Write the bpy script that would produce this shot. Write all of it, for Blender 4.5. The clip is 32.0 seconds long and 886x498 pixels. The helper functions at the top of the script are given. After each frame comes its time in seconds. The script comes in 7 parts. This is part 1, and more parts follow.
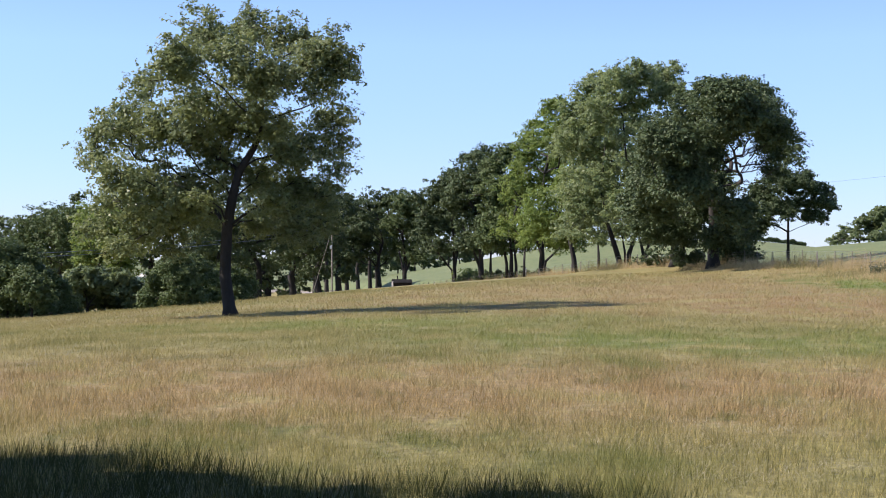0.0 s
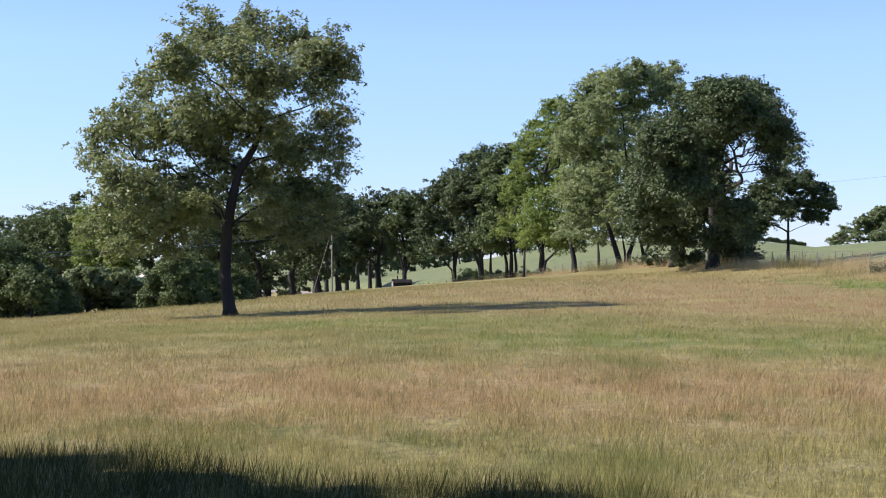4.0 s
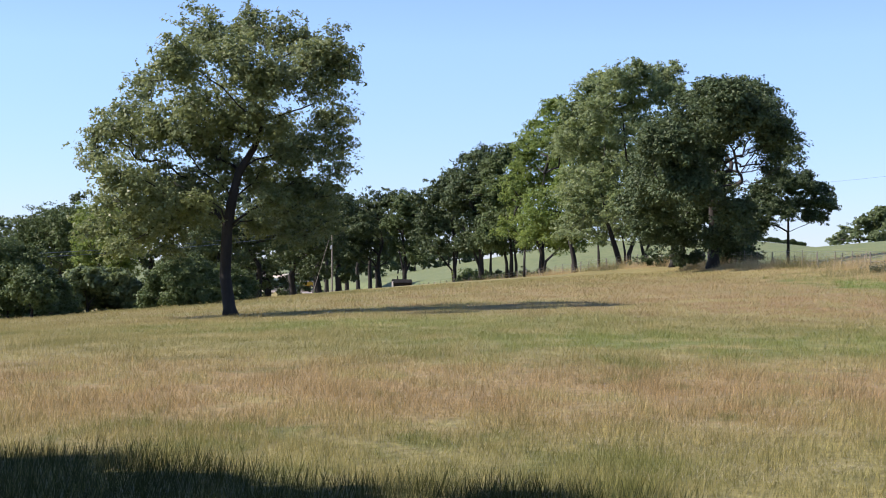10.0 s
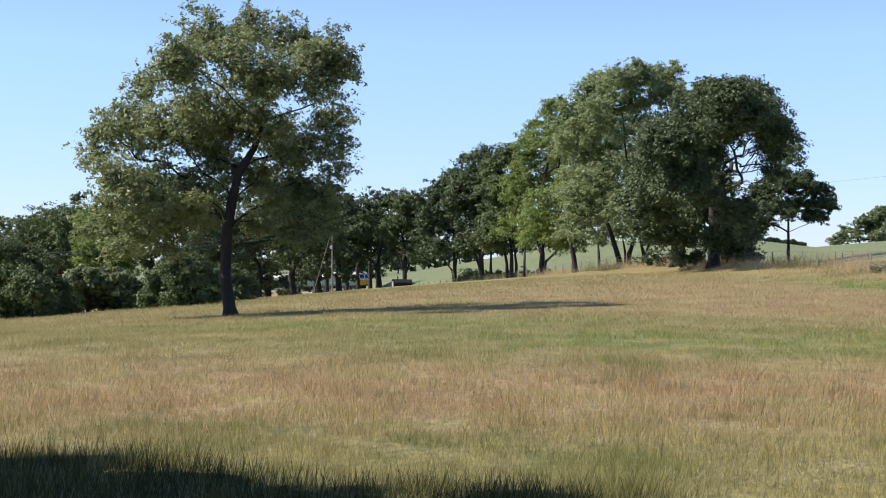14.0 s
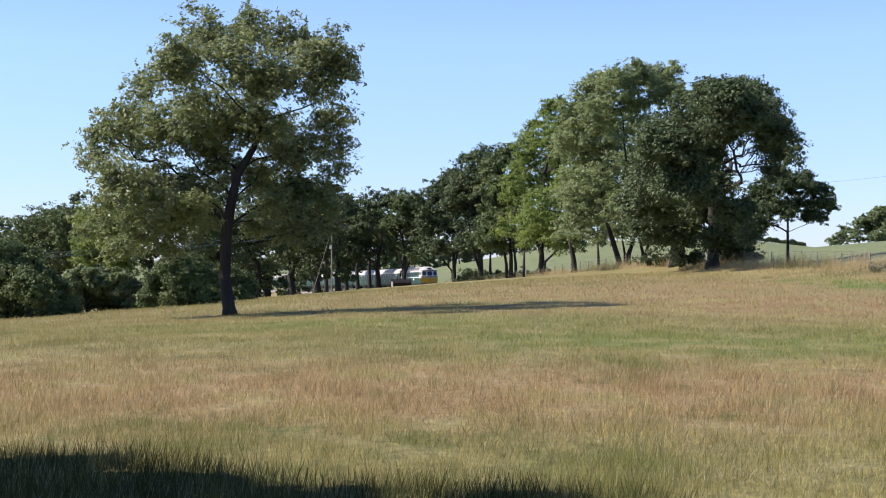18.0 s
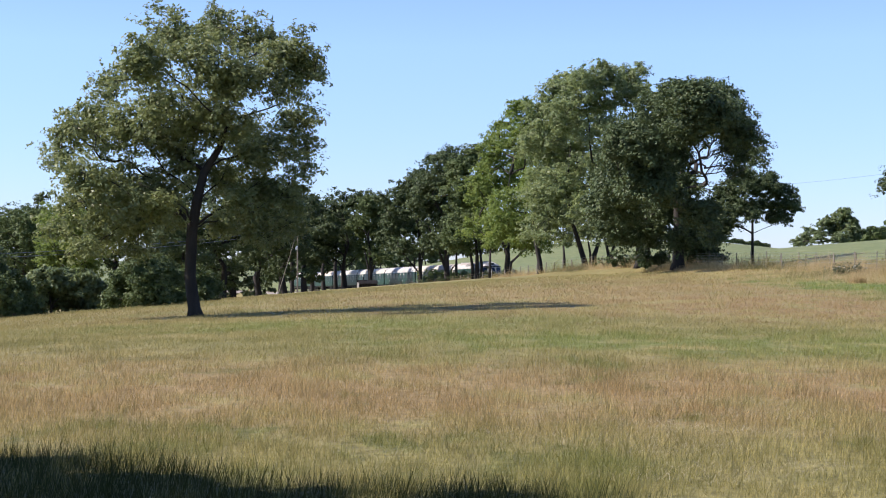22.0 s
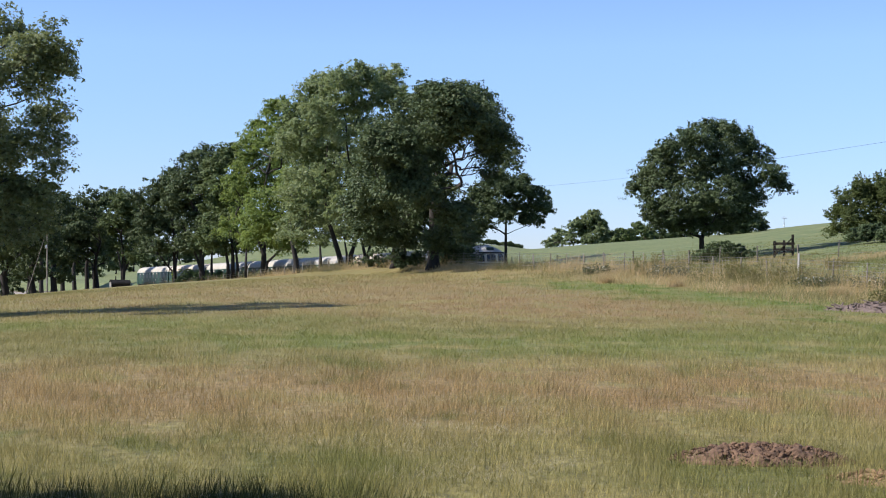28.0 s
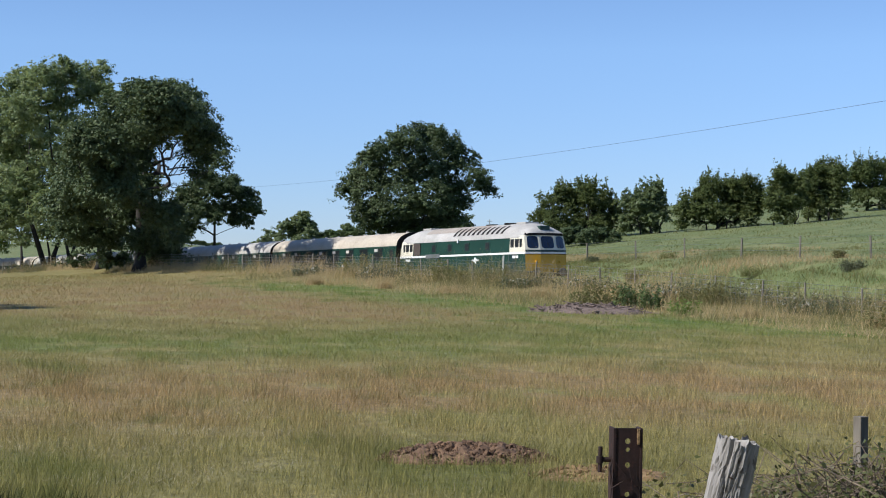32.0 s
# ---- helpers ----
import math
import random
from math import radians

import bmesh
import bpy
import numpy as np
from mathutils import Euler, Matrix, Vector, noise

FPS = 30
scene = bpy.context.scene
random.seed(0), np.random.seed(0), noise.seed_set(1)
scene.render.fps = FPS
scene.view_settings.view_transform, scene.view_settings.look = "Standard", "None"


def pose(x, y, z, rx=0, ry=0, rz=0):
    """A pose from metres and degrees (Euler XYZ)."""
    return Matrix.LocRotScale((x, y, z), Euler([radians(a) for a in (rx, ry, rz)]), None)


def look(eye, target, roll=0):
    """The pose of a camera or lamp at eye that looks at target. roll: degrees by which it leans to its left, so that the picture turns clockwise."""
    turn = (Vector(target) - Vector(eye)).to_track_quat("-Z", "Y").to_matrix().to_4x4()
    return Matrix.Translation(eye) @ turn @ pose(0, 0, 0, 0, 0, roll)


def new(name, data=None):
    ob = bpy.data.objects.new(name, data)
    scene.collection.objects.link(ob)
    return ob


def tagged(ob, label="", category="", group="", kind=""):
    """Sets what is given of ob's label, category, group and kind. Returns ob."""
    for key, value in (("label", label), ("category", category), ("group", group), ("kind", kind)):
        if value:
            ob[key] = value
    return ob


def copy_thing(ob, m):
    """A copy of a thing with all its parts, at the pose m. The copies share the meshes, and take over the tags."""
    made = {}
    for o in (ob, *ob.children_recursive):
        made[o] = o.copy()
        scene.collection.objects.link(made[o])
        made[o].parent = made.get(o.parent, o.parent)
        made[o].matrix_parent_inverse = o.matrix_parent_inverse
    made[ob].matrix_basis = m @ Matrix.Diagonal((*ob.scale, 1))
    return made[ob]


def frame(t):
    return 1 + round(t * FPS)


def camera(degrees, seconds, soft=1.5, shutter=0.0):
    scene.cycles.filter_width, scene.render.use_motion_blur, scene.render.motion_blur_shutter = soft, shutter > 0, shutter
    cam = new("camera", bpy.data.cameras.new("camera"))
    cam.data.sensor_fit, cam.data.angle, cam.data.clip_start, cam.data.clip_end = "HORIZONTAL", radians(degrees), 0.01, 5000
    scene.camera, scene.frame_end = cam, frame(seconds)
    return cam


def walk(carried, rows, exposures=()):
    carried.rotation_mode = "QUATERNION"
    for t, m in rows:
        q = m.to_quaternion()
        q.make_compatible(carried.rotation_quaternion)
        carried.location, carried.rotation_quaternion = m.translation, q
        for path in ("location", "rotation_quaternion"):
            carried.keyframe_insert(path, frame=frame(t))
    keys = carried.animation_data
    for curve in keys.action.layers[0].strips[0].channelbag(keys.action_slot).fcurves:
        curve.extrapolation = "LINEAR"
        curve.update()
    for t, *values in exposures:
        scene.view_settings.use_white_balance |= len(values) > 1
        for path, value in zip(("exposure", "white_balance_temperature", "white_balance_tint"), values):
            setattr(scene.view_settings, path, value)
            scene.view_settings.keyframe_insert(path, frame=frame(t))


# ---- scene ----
cam = camera(30.66, 32.0, soft=1.05)
EYE = 1.6
# seconds, pan to the right, tilt up and roll of the tripod head, in degrees
PAN = (
    (0, 0.000, 0.301, 0.074),
    (3.5, 0.000, 0.303, 0.076),
    (5.5, -0.002, 0.303, 0.076),
    (9, -0.002, 0.303, 0.077),
    (12, -0.005, 0.303, 0.077),
    (14.5, -0.007, 0.304, 0.084),
    (16.5, 0.025, 0.293, 0.089),
    (17, 0.025, 0.299, 0.085),
    (18, 0.011, 0.306, 0.078),
    (18.5, 0.033, 0.323, 0.076),
    (19, 0.035, 0.332, 0.075),
    (19.5, 0.087, 0.333, 0.071),
    (20, 0.185, 0.335, 0.066),
    (20.5, 0.274, 0.334, 0.059),
    (21, 0.304, 0.334, 0.050),
    (21.5, 0.842, 0.333, 0.037),
    (22, 1.215, 0.334, 0.019),
    (22.5, 2.006, 0.326, 0.004),
    (23, 2.436, 0.323, -0.013),
    (23.5, 3.039, 0.320, -0.033),
    (24, 3.489, 0.329, -0.055),
    (24.5, 4.019, 0.325, -0.073),
    (25, 4.703, 0.321, -0.094),
    (25.5, 5.540, 0.322, -0.117),
    (27.5, 8.784, 0.340, -0.144),
    (28, 9.832, 0.343, -0.173),
    (28.5, 10.890, 0.356, -0.203),
    (29, 11.912, 0.374, -0.232),
    (29.5, 13.314, 0.377, -0.262),
    (30, 14.707, 0.392, -0.293),
    (30.5, 15.824, 0.403, -0.320),
    (31, 16.962, 0.414, -0.348),
    (31.5, 18.395, 0.425, -0.371),
    (32, 20.107, 0.444, -0.384),
)
walk(cam, [(t, pose(0, 0, EYE, 90 + tilt, 0, -pan) @ pose(0, 0, 0, 0, 0, -roll)) for t, pan, tilt, roll in PAN],
     [(0, 0.80, 6500, 20), (21, 0.80, 6500, 20), (25, 0.74, 6450, 18), (28, 0.61, 6350, 16), (30, 0.45, 6250, 13), (32, 0.28, 6200, 11)])

# ---- world and sun ----
SUN_AZ, SUN_EL = -90.0, 43.0
world = bpy.data.worlds.new("sky")
scene.world = world
world.use_nodes = True
wn = world.node_tree.nodes
sky = wn.new("ShaderNodeTexSky")
sky.sky_type, sky.sun_disc = "NISHITA", False
sky.sun_elevation, sky.sun_rotation = radians(SUN_EL), radians(SUN_AZ)
sky.altitude, sky.air_density, sky.dust_density, sky.ozone_density = 2500, 1.0, 0.05, 3.0
clear_blue = wn.new("ShaderNodeMix")
clear_blue.data_type, clear_blue.blend_type = "RGBA", "MULTIPLY"
clear_blue.inputs[0].default_value = 1.0
# clear blue aloft, a touch of pale haze low over the land
aloft = wn.new("ShaderNodeTexCoord")
height = wn.new("ShaderNodeSeparateXYZ")
world.node_tree.links.new(aloft.outputs["Generated"], height.inputs[0])
haze = wn.new("ShaderNodeMapRange")
haze.inputs[1].default_value, haze.inputs[2].default_value = 0.0, 0.13
world.node_tree.links.new(height.outputs["Z"], haze.inputs[0])
tones = wn.new("ShaderNodeMix")
tones.data_type = "RGBA"
tones.inputs[6].default_value, tones.inputs[7].default_value = (0.61, 0.68, 0.90, 1), (1.05, 1.11, 1.2, 1)
world.node_tree.links.new(haze.outputs[0], tones.inputs[0])
world.node_tree.links.new(tones.outputs[2], clear_blue.inputs[7])
world.node_tree.links.new(sky.outputs[0], clear_blue.inputs[6])
world.node_tree.links.new(clear_blue.outputs[2], wn["Background"].inputs[0])
wn["Background"].inputs[1].default_value = 0.10
sun_data = bpy.data.lights.new("sun", "SUN")
sun_data.energy, sun_data.angle, sun_data.color = 5.3, radians(0.53), (1.0, 0.94, 0.84)
sun = new("sun", sun_data)
sa, se = radians(SUN_AZ), radians(SUN_EL)
SUN_DIR = Vector((math.sin(sa) * math.cos(se), math.cos(sa) * math.cos(se), math.sin(se)))
sun.matrix_world = look(SUN_DIR * 400, (0, 0, 0))

# ---- materials ----
def nodes_of(name):
    m = bpy.data.materials.new(name)
    m.use_nodes = True
    t = m.node_tree
    return m, t, t.nodes, t.links, t.nodes["Principled BSDF"]


def ramp(n, stops):
    r = n.new("ShaderNodeValToRGB")
    while len(r.color_ramp.elements) < len(stops):
        r.color_ramp.elements.new(0.5)
    for e, (p, c) in zip(r.color_ramp.elements, stops):
        e.position, e.color = p, (*c, 1)
    return r


def noise_node(t, scale, detail=4, rough=0.55, coords="Object", stretch=None):
    n, l = t.nodes, t.links
    x = n.new("ShaderNodeTexNoise")
    x.inputs["Scale"].default_value, x.inputs["Detail"].default_value, x.inputs["Roughness"].default_value = scale, detail, rough
    if coords == "World":
        src = n.new("ShaderNodeNewGeometry").outputs["Position"]
    else:
        src = n.new("ShaderNodeTexCoord").outputs[coords]
    if stretch:
        mp = n.new("ShaderNodeMapping")
        mp.inputs["Scale"].default_value = stretch
        l.new(src, mp.inputs[0])
        src = mp.outputs[0]
    l.new(src, x.inputs["Vector"])
    return x


def mix(t, fac, a, b, mode="MIX"):
    """A colour mix; each of fac, a, b a socket or a value."""
    m = t.nodes.new("ShaderNodeMix")
    m.data_type, m.blend_type = "RGBA", mode
    for key, v in ((0, fac), (6, a), (7, b)):
        if isinstance(v, bpy.types.NodeSocket):
            t.links.new(v, m.inputs[key])
        else:
            m.inputs[key].default_value = v if key == 0 else (*v, 1)
    return m.outputs[2]


def surface(name, c1, c2, scale=8.0, rough=0.6, metal=0.0, bump=0.15, fine=60.0, stretch=None, coords="Object", spots=None):
    """Two-scale procedural surface: broad variation c1 to c2, fine grain, small relief."""
    m, t, n, l, b = nodes_of(name)
    broad = noise_node(t, scale, 5, 0.6, coords, stretch)
    grain = noise_node(t, fine, 3, 0.6, coords, stretch)
    r = ramp(n, ((0.32, c1), (0.68, c2)))
    l.new(broad.outputs["Fac"], r.inputs[0])
    g = ramp(n, ((0.3, (0.72, 0.72, 0.72)), (0.7, (1.15, 1.15, 1.15))))
    l.new(grain.outputs["Fac"], g.inputs[0])
    col = mix(t, 0.8, r.outputs[0], g.outputs[0], "MULTIPLY")
    if spots:
        sn = noise_node(t, spots[1], 4, 0.7, coords)
        sr = ramp(n, ((0.55, (0, 0, 0)), (0.66, (1, 1, 1))))
        l.new(sn.outputs["Fac"], sr.inputs[0])
        col = mix(t, sr.outputs[0], col, spots[0])
    l.new(col, b.inputs["Base Color"])
    b.inputs["Roughness"].default_value, b.inputs["Metallic"].default_value = rough, metal
    if bump:
        bp = n.new("ShaderNodeBump")
        bp.inputs["Strength"].default_value, bp.inputs["Distance"].default_value = bump, 0.02
        l.new(grain.outputs["Fac"], bp.inputs["Height"])
        l.new(bp.outputs[0], b.inputs["Normal"])
    return m


def leaf_material(name, c1, c2, c3, clear=0.3, rough=0.55, broad=0.35, tint=None):
    """Leaves: every one a tone of its own, broad drifts over the crown, some boughs of another tint, light shining through."""
    m, t, n, l, b = nodes_of(name)
    isl = n.new("ShaderNodeNewGeometry")
    r = ramp(n, ((0.0, c1), (0.55, c2), (1.0, c3)))
    drift = noise_node(t, broad, 3, 0.6)
    ma = n.new("ShaderNodeMath")
    ma.operation = "MULTIPLY_ADD"
    ma.inputs[1].default_value, ma.inputs[2].default_value = 0.45, -0.1
    l.new(isl.outputs["Random Per Island"], ma.inputs[0])
    mb = n.new("ShaderNodeMath")
    mb.operation = "MULTIPLY_ADD"
    mb.inputs[1].default_value = 0.8
    l.new(drift.outputs["Fac"], mb.inputs[0])
    l.new(ma.outputs[0], mb.inputs[2])
    l.new(mb.outputs[0], r.inputs[0])
    col = r.outputs[0]
    if tint:
        where = noise_node(t, tint[1], 3, 0.6)
        k = n.new("ShaderNodeMapRange")
        k.inputs[1].default_value, k.inputs[2].default_value = 0.46, 0.66
        k.inputs[4].default_value = tint[2]
        l.new(where.outputs["Fac"], k.inputs[0])
        col = mix(t, k.outputs[0], col, tint[0])
    l.new(col, b.inputs["Base Color"])
    b.inputs["Roughness"].default_value = rough
    b.inputs["Specular IOR Level"].default_value = 0.16
    tr = n.new("ShaderNodeBsdfTranslucent")
    l.new(mix(t, 0.5, col, (c3[0] * 1.3, c3[1] * 1.35, c3[2] * 0.8)), tr.inputs[0])
    ms = n.new("ShaderNodeMixShader")
    ms.inputs[0].default_value = clear
    l.new(b.outputs[0], ms.inputs[1])
    l.new(tr.outputs[0], ms.inputs[2])
    l.new(ms.outputs[0], n["Material Output"].inputs[0])
    return m


def meadow_colour(t, blade, spread=1.0):
    """Colour of the meadow by place: rusty bent-grass, straw, green flushes; for the soil sheet and the blades alike."""
    n, l = t.nodes, t.links
    big = noise_node(t, 0.075, 5, 0.65, "World", (1.0, 0.8, 1.0))
    mid = noise_node(t, 0.55, 6, 0.72, "World", (1.0, 0.55, 1.0))
    fine = noise_node(t, 5.0, 3, 0.6, "World")
    wide = n.new("ShaderNodeMapRange")
    wide.inputs[1].default_value, wide.inputs[2].default_value = 0.36, 0.65
    l.new(mid.outputs["Fac"], wide.inputs[0])
    straw = mix(t, wide.outputs[0], (0.255, 0.216, 0.083), (0.372, 0.317, 0.139))
    green = mix(t, wide.outputs[0], (0.165, 0.178, 0.053), (0.27, 0.25, 0.096))
    rust = mix(t, wide.outputs[0], (0.298, 0.2, 0.1), (0.42, 0.296, 0.16))
    fresh = mix(t, wide.outputs[0], (0.14, 0.195, 0.038), (0.225, 0.268, 0.08))

    def patch(x, y, rx, ry, lo=1.5, hi=0.25):
        """A soft mask round a place in the field, ragged by noise."""
        g = n.new("ShaderNodeNewGeometry")
        s = n.new("ShaderNodeVectorMath")
        s.operation = "SUBTRACT"
        s.inputs[1].default_value = (x, y, 0)
        l.new(g.outputs["Position"], s.inputs[0])
        k = n.new("ShaderNodeVectorMath")
        k.operation = "MULTIPLY"
        k.inputs[1].default_value = (1 / rx, 1 / ry, 0)
        l.new(s.outputs[0], k.inputs[0])
        d = n.new("ShaderNodeVectorMath")
        d.operation = "LENGTH"
        l.new(k.outputs[0], d.inputs[0])
        a = n.new("ShaderNodeMath")
        a.operation = "MULTIPLY_ADD"
        a.inputs[1].default_value = 8.0
        l.new(mid.outputs["Fac"], a.inputs[0])
        l.new(d.outputs["Value"], a.inputs[2])
        m = n.new("ShaderNodeMapRange")
        m.inputs[1].default_value, m.inputs[2].default_value = lo + 4.0, hi + 4.0
        l.new(a.outputs[0], m.inputs[0])
        return m.outputs[0]

    b = n.new("ShaderNodeMapRange")
    b.inputs[1].default_value, b.inputs[2].default_value = 0.44, 0.66
    both = n.new("ShaderNodeMath")
    both.operation = "MULTIPLY_ADD"
    both.inputs[1].default_value = 0.8
    less = n.new("ShaderNodeMath")
    less.operation = "SUBTRACT"
    less.inputs[1].default_value = 0.42
    l.new(big.outputs["Fac"], less.inputs[0])
    l.new(mid.outputs["Fac"], both.inputs[0])
    l.new(less.outputs[0], both.inputs[2])
    l.new(both.outputs[0], b.inputs[0])
    col = mix(t, b.outputs[0], straw, green)
    for x, y, rx, ry, strength, tone in PATCHES:
        p = patch(x, y, rx, ry)
        k = n.new("ShaderNodeMath")
        k.operation = "MULTIPLY"
        k.inputs[1].default_value = strength
        l.new(p, k.inputs[0])
        col = mix(t, k.outputs[0], col, {"rust": rust, "green": green, "straw": straw, "fresh": fresh}[tone])
    if blade:
        isl = n.new("ShaderNodeNewGeometry")
        v = ramp(n, [(k, tuple(1 + (c - 1) * spread for c in col_)) for k, col_ in ((0.0, (0.42, 0.48, 0.38)), (0.45, (0.92, 0.94, 0.9)), (0.85, (1.3, 1.25, 1.15)), (1.0, (2.1, 2.0, 1.95)))])
        l.new(isl.outputs["Random Per Island"], v.inputs[0])
        return mix(t, 1.0, col, v.outputs[0], "MULTIPLY"), fine
    v = ramp(n, ((0.3, (0.43, 0.43, 0.4)), (0.7, (0.8, 0.8, 0.77))))
    l.new(fine.outputs["Fac"], v.inputs[0])
    return mix(t, 1.0, col, v.outputs[0], "MULTIPLY"), fine


# broad drifts of grass: place, half sizes, strength, tone
PATCHES = (
    (1.0, 20.5, 14.0, 7.0, 0.66, "rust"),
    (11.0, 19.5, 6.0, 5.0, 0.62, "rust"),
    (-3.5, 11.5, 7.0, 3.2, 0.9, "green"),
    (5.5, 12.0, 4.5, 2.6, 0.5, "green"),
    (2.0, 38.0, 13.0, 9.0, 0.6, "green"),
    (11.0, 33.0, 9.0, 8.0, 0.6, "green"),
    (9.5, 31.0, 5.0, 5.0, 0.55, "fresh"),
    (15.0, 37.0, 5.0, 5.0, 0.45, "fresh"),
    (-1.4, 46.0, 6.0, 5.0, 0.7, "fresh"),
    (3.3, 34.5, 3.0, 4.0, 0.6, "fresh"),
    (12.0, 78.0, 14.0, 26.0, 0.52, "rust"),
    (16.0, 54.0, 6.0, 9.0, 0.55, "rust"),
    (25.0, 42.0, 5.5, 5.0, 0.9, "fresh"),
    (22.6, 60.0, 3.0, 10.0, 0.95, "fresh"),
    (21.4, 78.0, 2.6, 12.0, 0.95, "fresh"),
)


def meadow_material(name, blade, spread=1.0):
    m, t, n, l, b = nodes_of(name)
    col, fine = meadow_colour(t, blade, spread)
    l.new(col, b.inputs["Base Color"])
    b.inputs["Roughness"].default_value = 0.75
    b.inputs["Specular IOR Level"].default_value = 0.25
    if blade:
        tr = n.new("ShaderNodeBsdfTranslucent")
        l.new(col, tr.inputs[0])
        ms = n.new("ShaderNodeMixShader")
        ms.inputs[0].default_value = 0.35
        l.new(b.outputs[0], ms.inputs[1])
        l.new(tr.outputs[0], ms.inputs[2])
        l.new(ms.outputs[0], n["Material Output"].inputs[0])
    else:
        bp = n.new("ShaderNodeBump")
        bp.inputs["Strength"].default_value, bp.inputs["Distance"].default_value = 0.8, 0.12
        l.new(fine.outputs["Fac"], bp.inputs["Height"])
        l.new(bp.outputs[0], b.inputs["Normal"])
    return m


M_FIELD = meadow_material("meadow_sheet", False)
M_BLADE = meadow_material("meadow_blades", True, 0.7)
M_BLADE_MID = meadow_material("mid_meadow_blades", True, 0.28)
M_BLADE_FAR = meadow_material("far_meadow_blades", True, 0.14)
M_HILL = surface("hill_pasture", (0.075, 0.112, 0.032), (0.138, 0.16, 0.056), 0.3, 0.85, 0, 0.9, 2.2, coords="World", spots=((0.175, 0.175, 0.072), 0.5))
M_BARK = surface("bark", (0.012, 0.0105, 0.009), (0.034, 0.029, 0.024), 2.5, 0.9, 0, 0.6, 14, (1, 1, 0.25))
M_ASH = leaf_material("ash_leaves", (0.074, 0.104, 0.044), (0.148, 0.184, 0.084), (0.29, 0.315, 0.175), 0.28, 0.42, tint=((0.215, 0.235, 0.068), 0.5, 0.34))
M_OAK = leaf_material("oak_leaves", (0.033, 0.054, 0.024), (0.063, 0.093, 0.041), (0.145, 0.175, 0.082), 0.14, 0.52)
M_LIME = leaf_material("pale_green_leaves", (0.082, 0.135, 0.034), (0.15, 0.21, 0.06), (0.225, 0.275, 0.09), 0.42, 0.55)
M_POPLAR = leaf_material("silvery_green_leaves", (0.078, 0.122, 0.05), (0.15, 0.2, 0.09), (0.33, 0.365, 0.225), 0.4, 0.42)
M_HEDGE = leaf_material("hedge_leaves", (0.046, 0.074, 0.026), (0.082, 0.118, 0.043), (0.15, 0.18, 0.075), 0.15, 0.55)
M_HAW = leaf_material("hawthorn_leaves", (0.036, 0.054, 0.019), (0.08, 0.108, 0.037), (0.195, 0.215, 0.082), 0.25, 0.5)
M_PASTURE = leaf_material("pasture_grass", (0.08, 0.104, 0.03), (0.145, 0.158, 0.052), (0.23, 0.215, 0.09), 0.3, 0.7, 0.3)
M_STEM = leaf_material("dry_stems", (0.22, 0.165, 0.085), (0.40, 0.305, 0.17), (0.58, 0.46, 0.30), 0.35, 0.7, 0.3)
M_WEED = leaf_material("weeds", (0.065, 0.082, 0.03), (0.15, 0.15, 0.062), (0.34, 0.28, 0.155), 0.3, 0.6)
# rank grass tone, made darker still to deepen the tree shade
M_RANK_SHADE = leaf_material("rank_shade_grass", (0.02, 0.03, 0.009), (0.042, 0.052, 0.016), (0.095, 0.095, 0.035), 0.3, 0.6, 1.2)
M_PALESTEM = leaf_material("bleached_stems", (0.24, 0.215, 0.13), (0.33, 0.295, 0.2), (0.46, 0.42, 0.32), 0.25, 0.6, 0.8)
M_WILLOW = leaf_material("willow_leaves", (0.075, 0.11, 0.05), (0.13, 0.17, 0.08), (0.22, 0.255, 0.135), 0.3, 0.4)

# ---- plan: the railway line and the lie of the land ----
def line_point(s):
    """Centre of the line s metres behind the engine's last place (negative: ahead of it): x, y and heading from north, in radians."""
    if s < 0:
        h = LINE[0][2]
        return LINE[0][0] - math.sin(h) * s, LINE[0][1] - math.cos(h) * s, h
    i = min(s / 0.5, len(LINE) - 2)
    k = int(i)
    f = i - k
    a, b = LINE[k], LINE[k + 1]
    return a[0] + (b[0] - a[0]) * f, a[1] + (b[1] - a[1]) * f, a[2] + (b[2] - a[2]) * f


LINE = []
lx, ly, lh = 36.66, 83.62, radians(170.43)
for k in range(1400):
    LINE.append((lx, ly, lh))
    lx, ly = lx - math.sin(lh) * 0.5, ly - math.cos(lh) * 0.5
    lh += 0.5 * float(np.interp(k * 0.5, (0, 80, 180, 300, 420, 440), (0.00012, -0.00097, -0.00011, -0.00079, -0.00079, 0)))


def rail_z(s):
    """The line climbs one in fifty towards the engine's last place."""
    return float(np.interp(s, (-400, -40, 0, 300, 480, 900), (0.1, 0.05, 0.0, -6.0, -7.6, -8.0)))


RAILS = np.array([(*line_point(s)[:2], s, rail_z(s)) for s in np.arange(-160, 640, 2.0)])


def smooth(a, b, x):
    k = np.clip((x - a) / (b - a), 0, 1)
    return k * k * (3 - 2 * k)


def side_of_line(x, y):
    """Metres east (+) or west (-) of the line, the place along it and its level there."""
    x, y = np.asarray(x, float).ravel(), np.asarray(y, float).ravel()
    u, s, z = np.empty(len(x)), np.empty(len(x)), np.empty(len(x))
    for a in range(0, len(x), 4000):
        dx, dy = x[a:a + 4000, None] - RAILS[:, 0], y[a:a + 4000, None] - RAILS[:, 1]
        k = np.argmin(dx * dx + dy * dy, 1)
        p, q = RAILS[np.minimum(k + 1, len(RAILS) - 1)], RAILS[np.maximum(k - 1, 0)]
        t = p[:, :2] - q[:, :2]
        t /= np.linalg.norm(t, axis=1)[:, None]
        rx, ry = x[a:a + 4000] - RAILS[k, 0], y[a:a + 4000] - RAILS[k, 1]
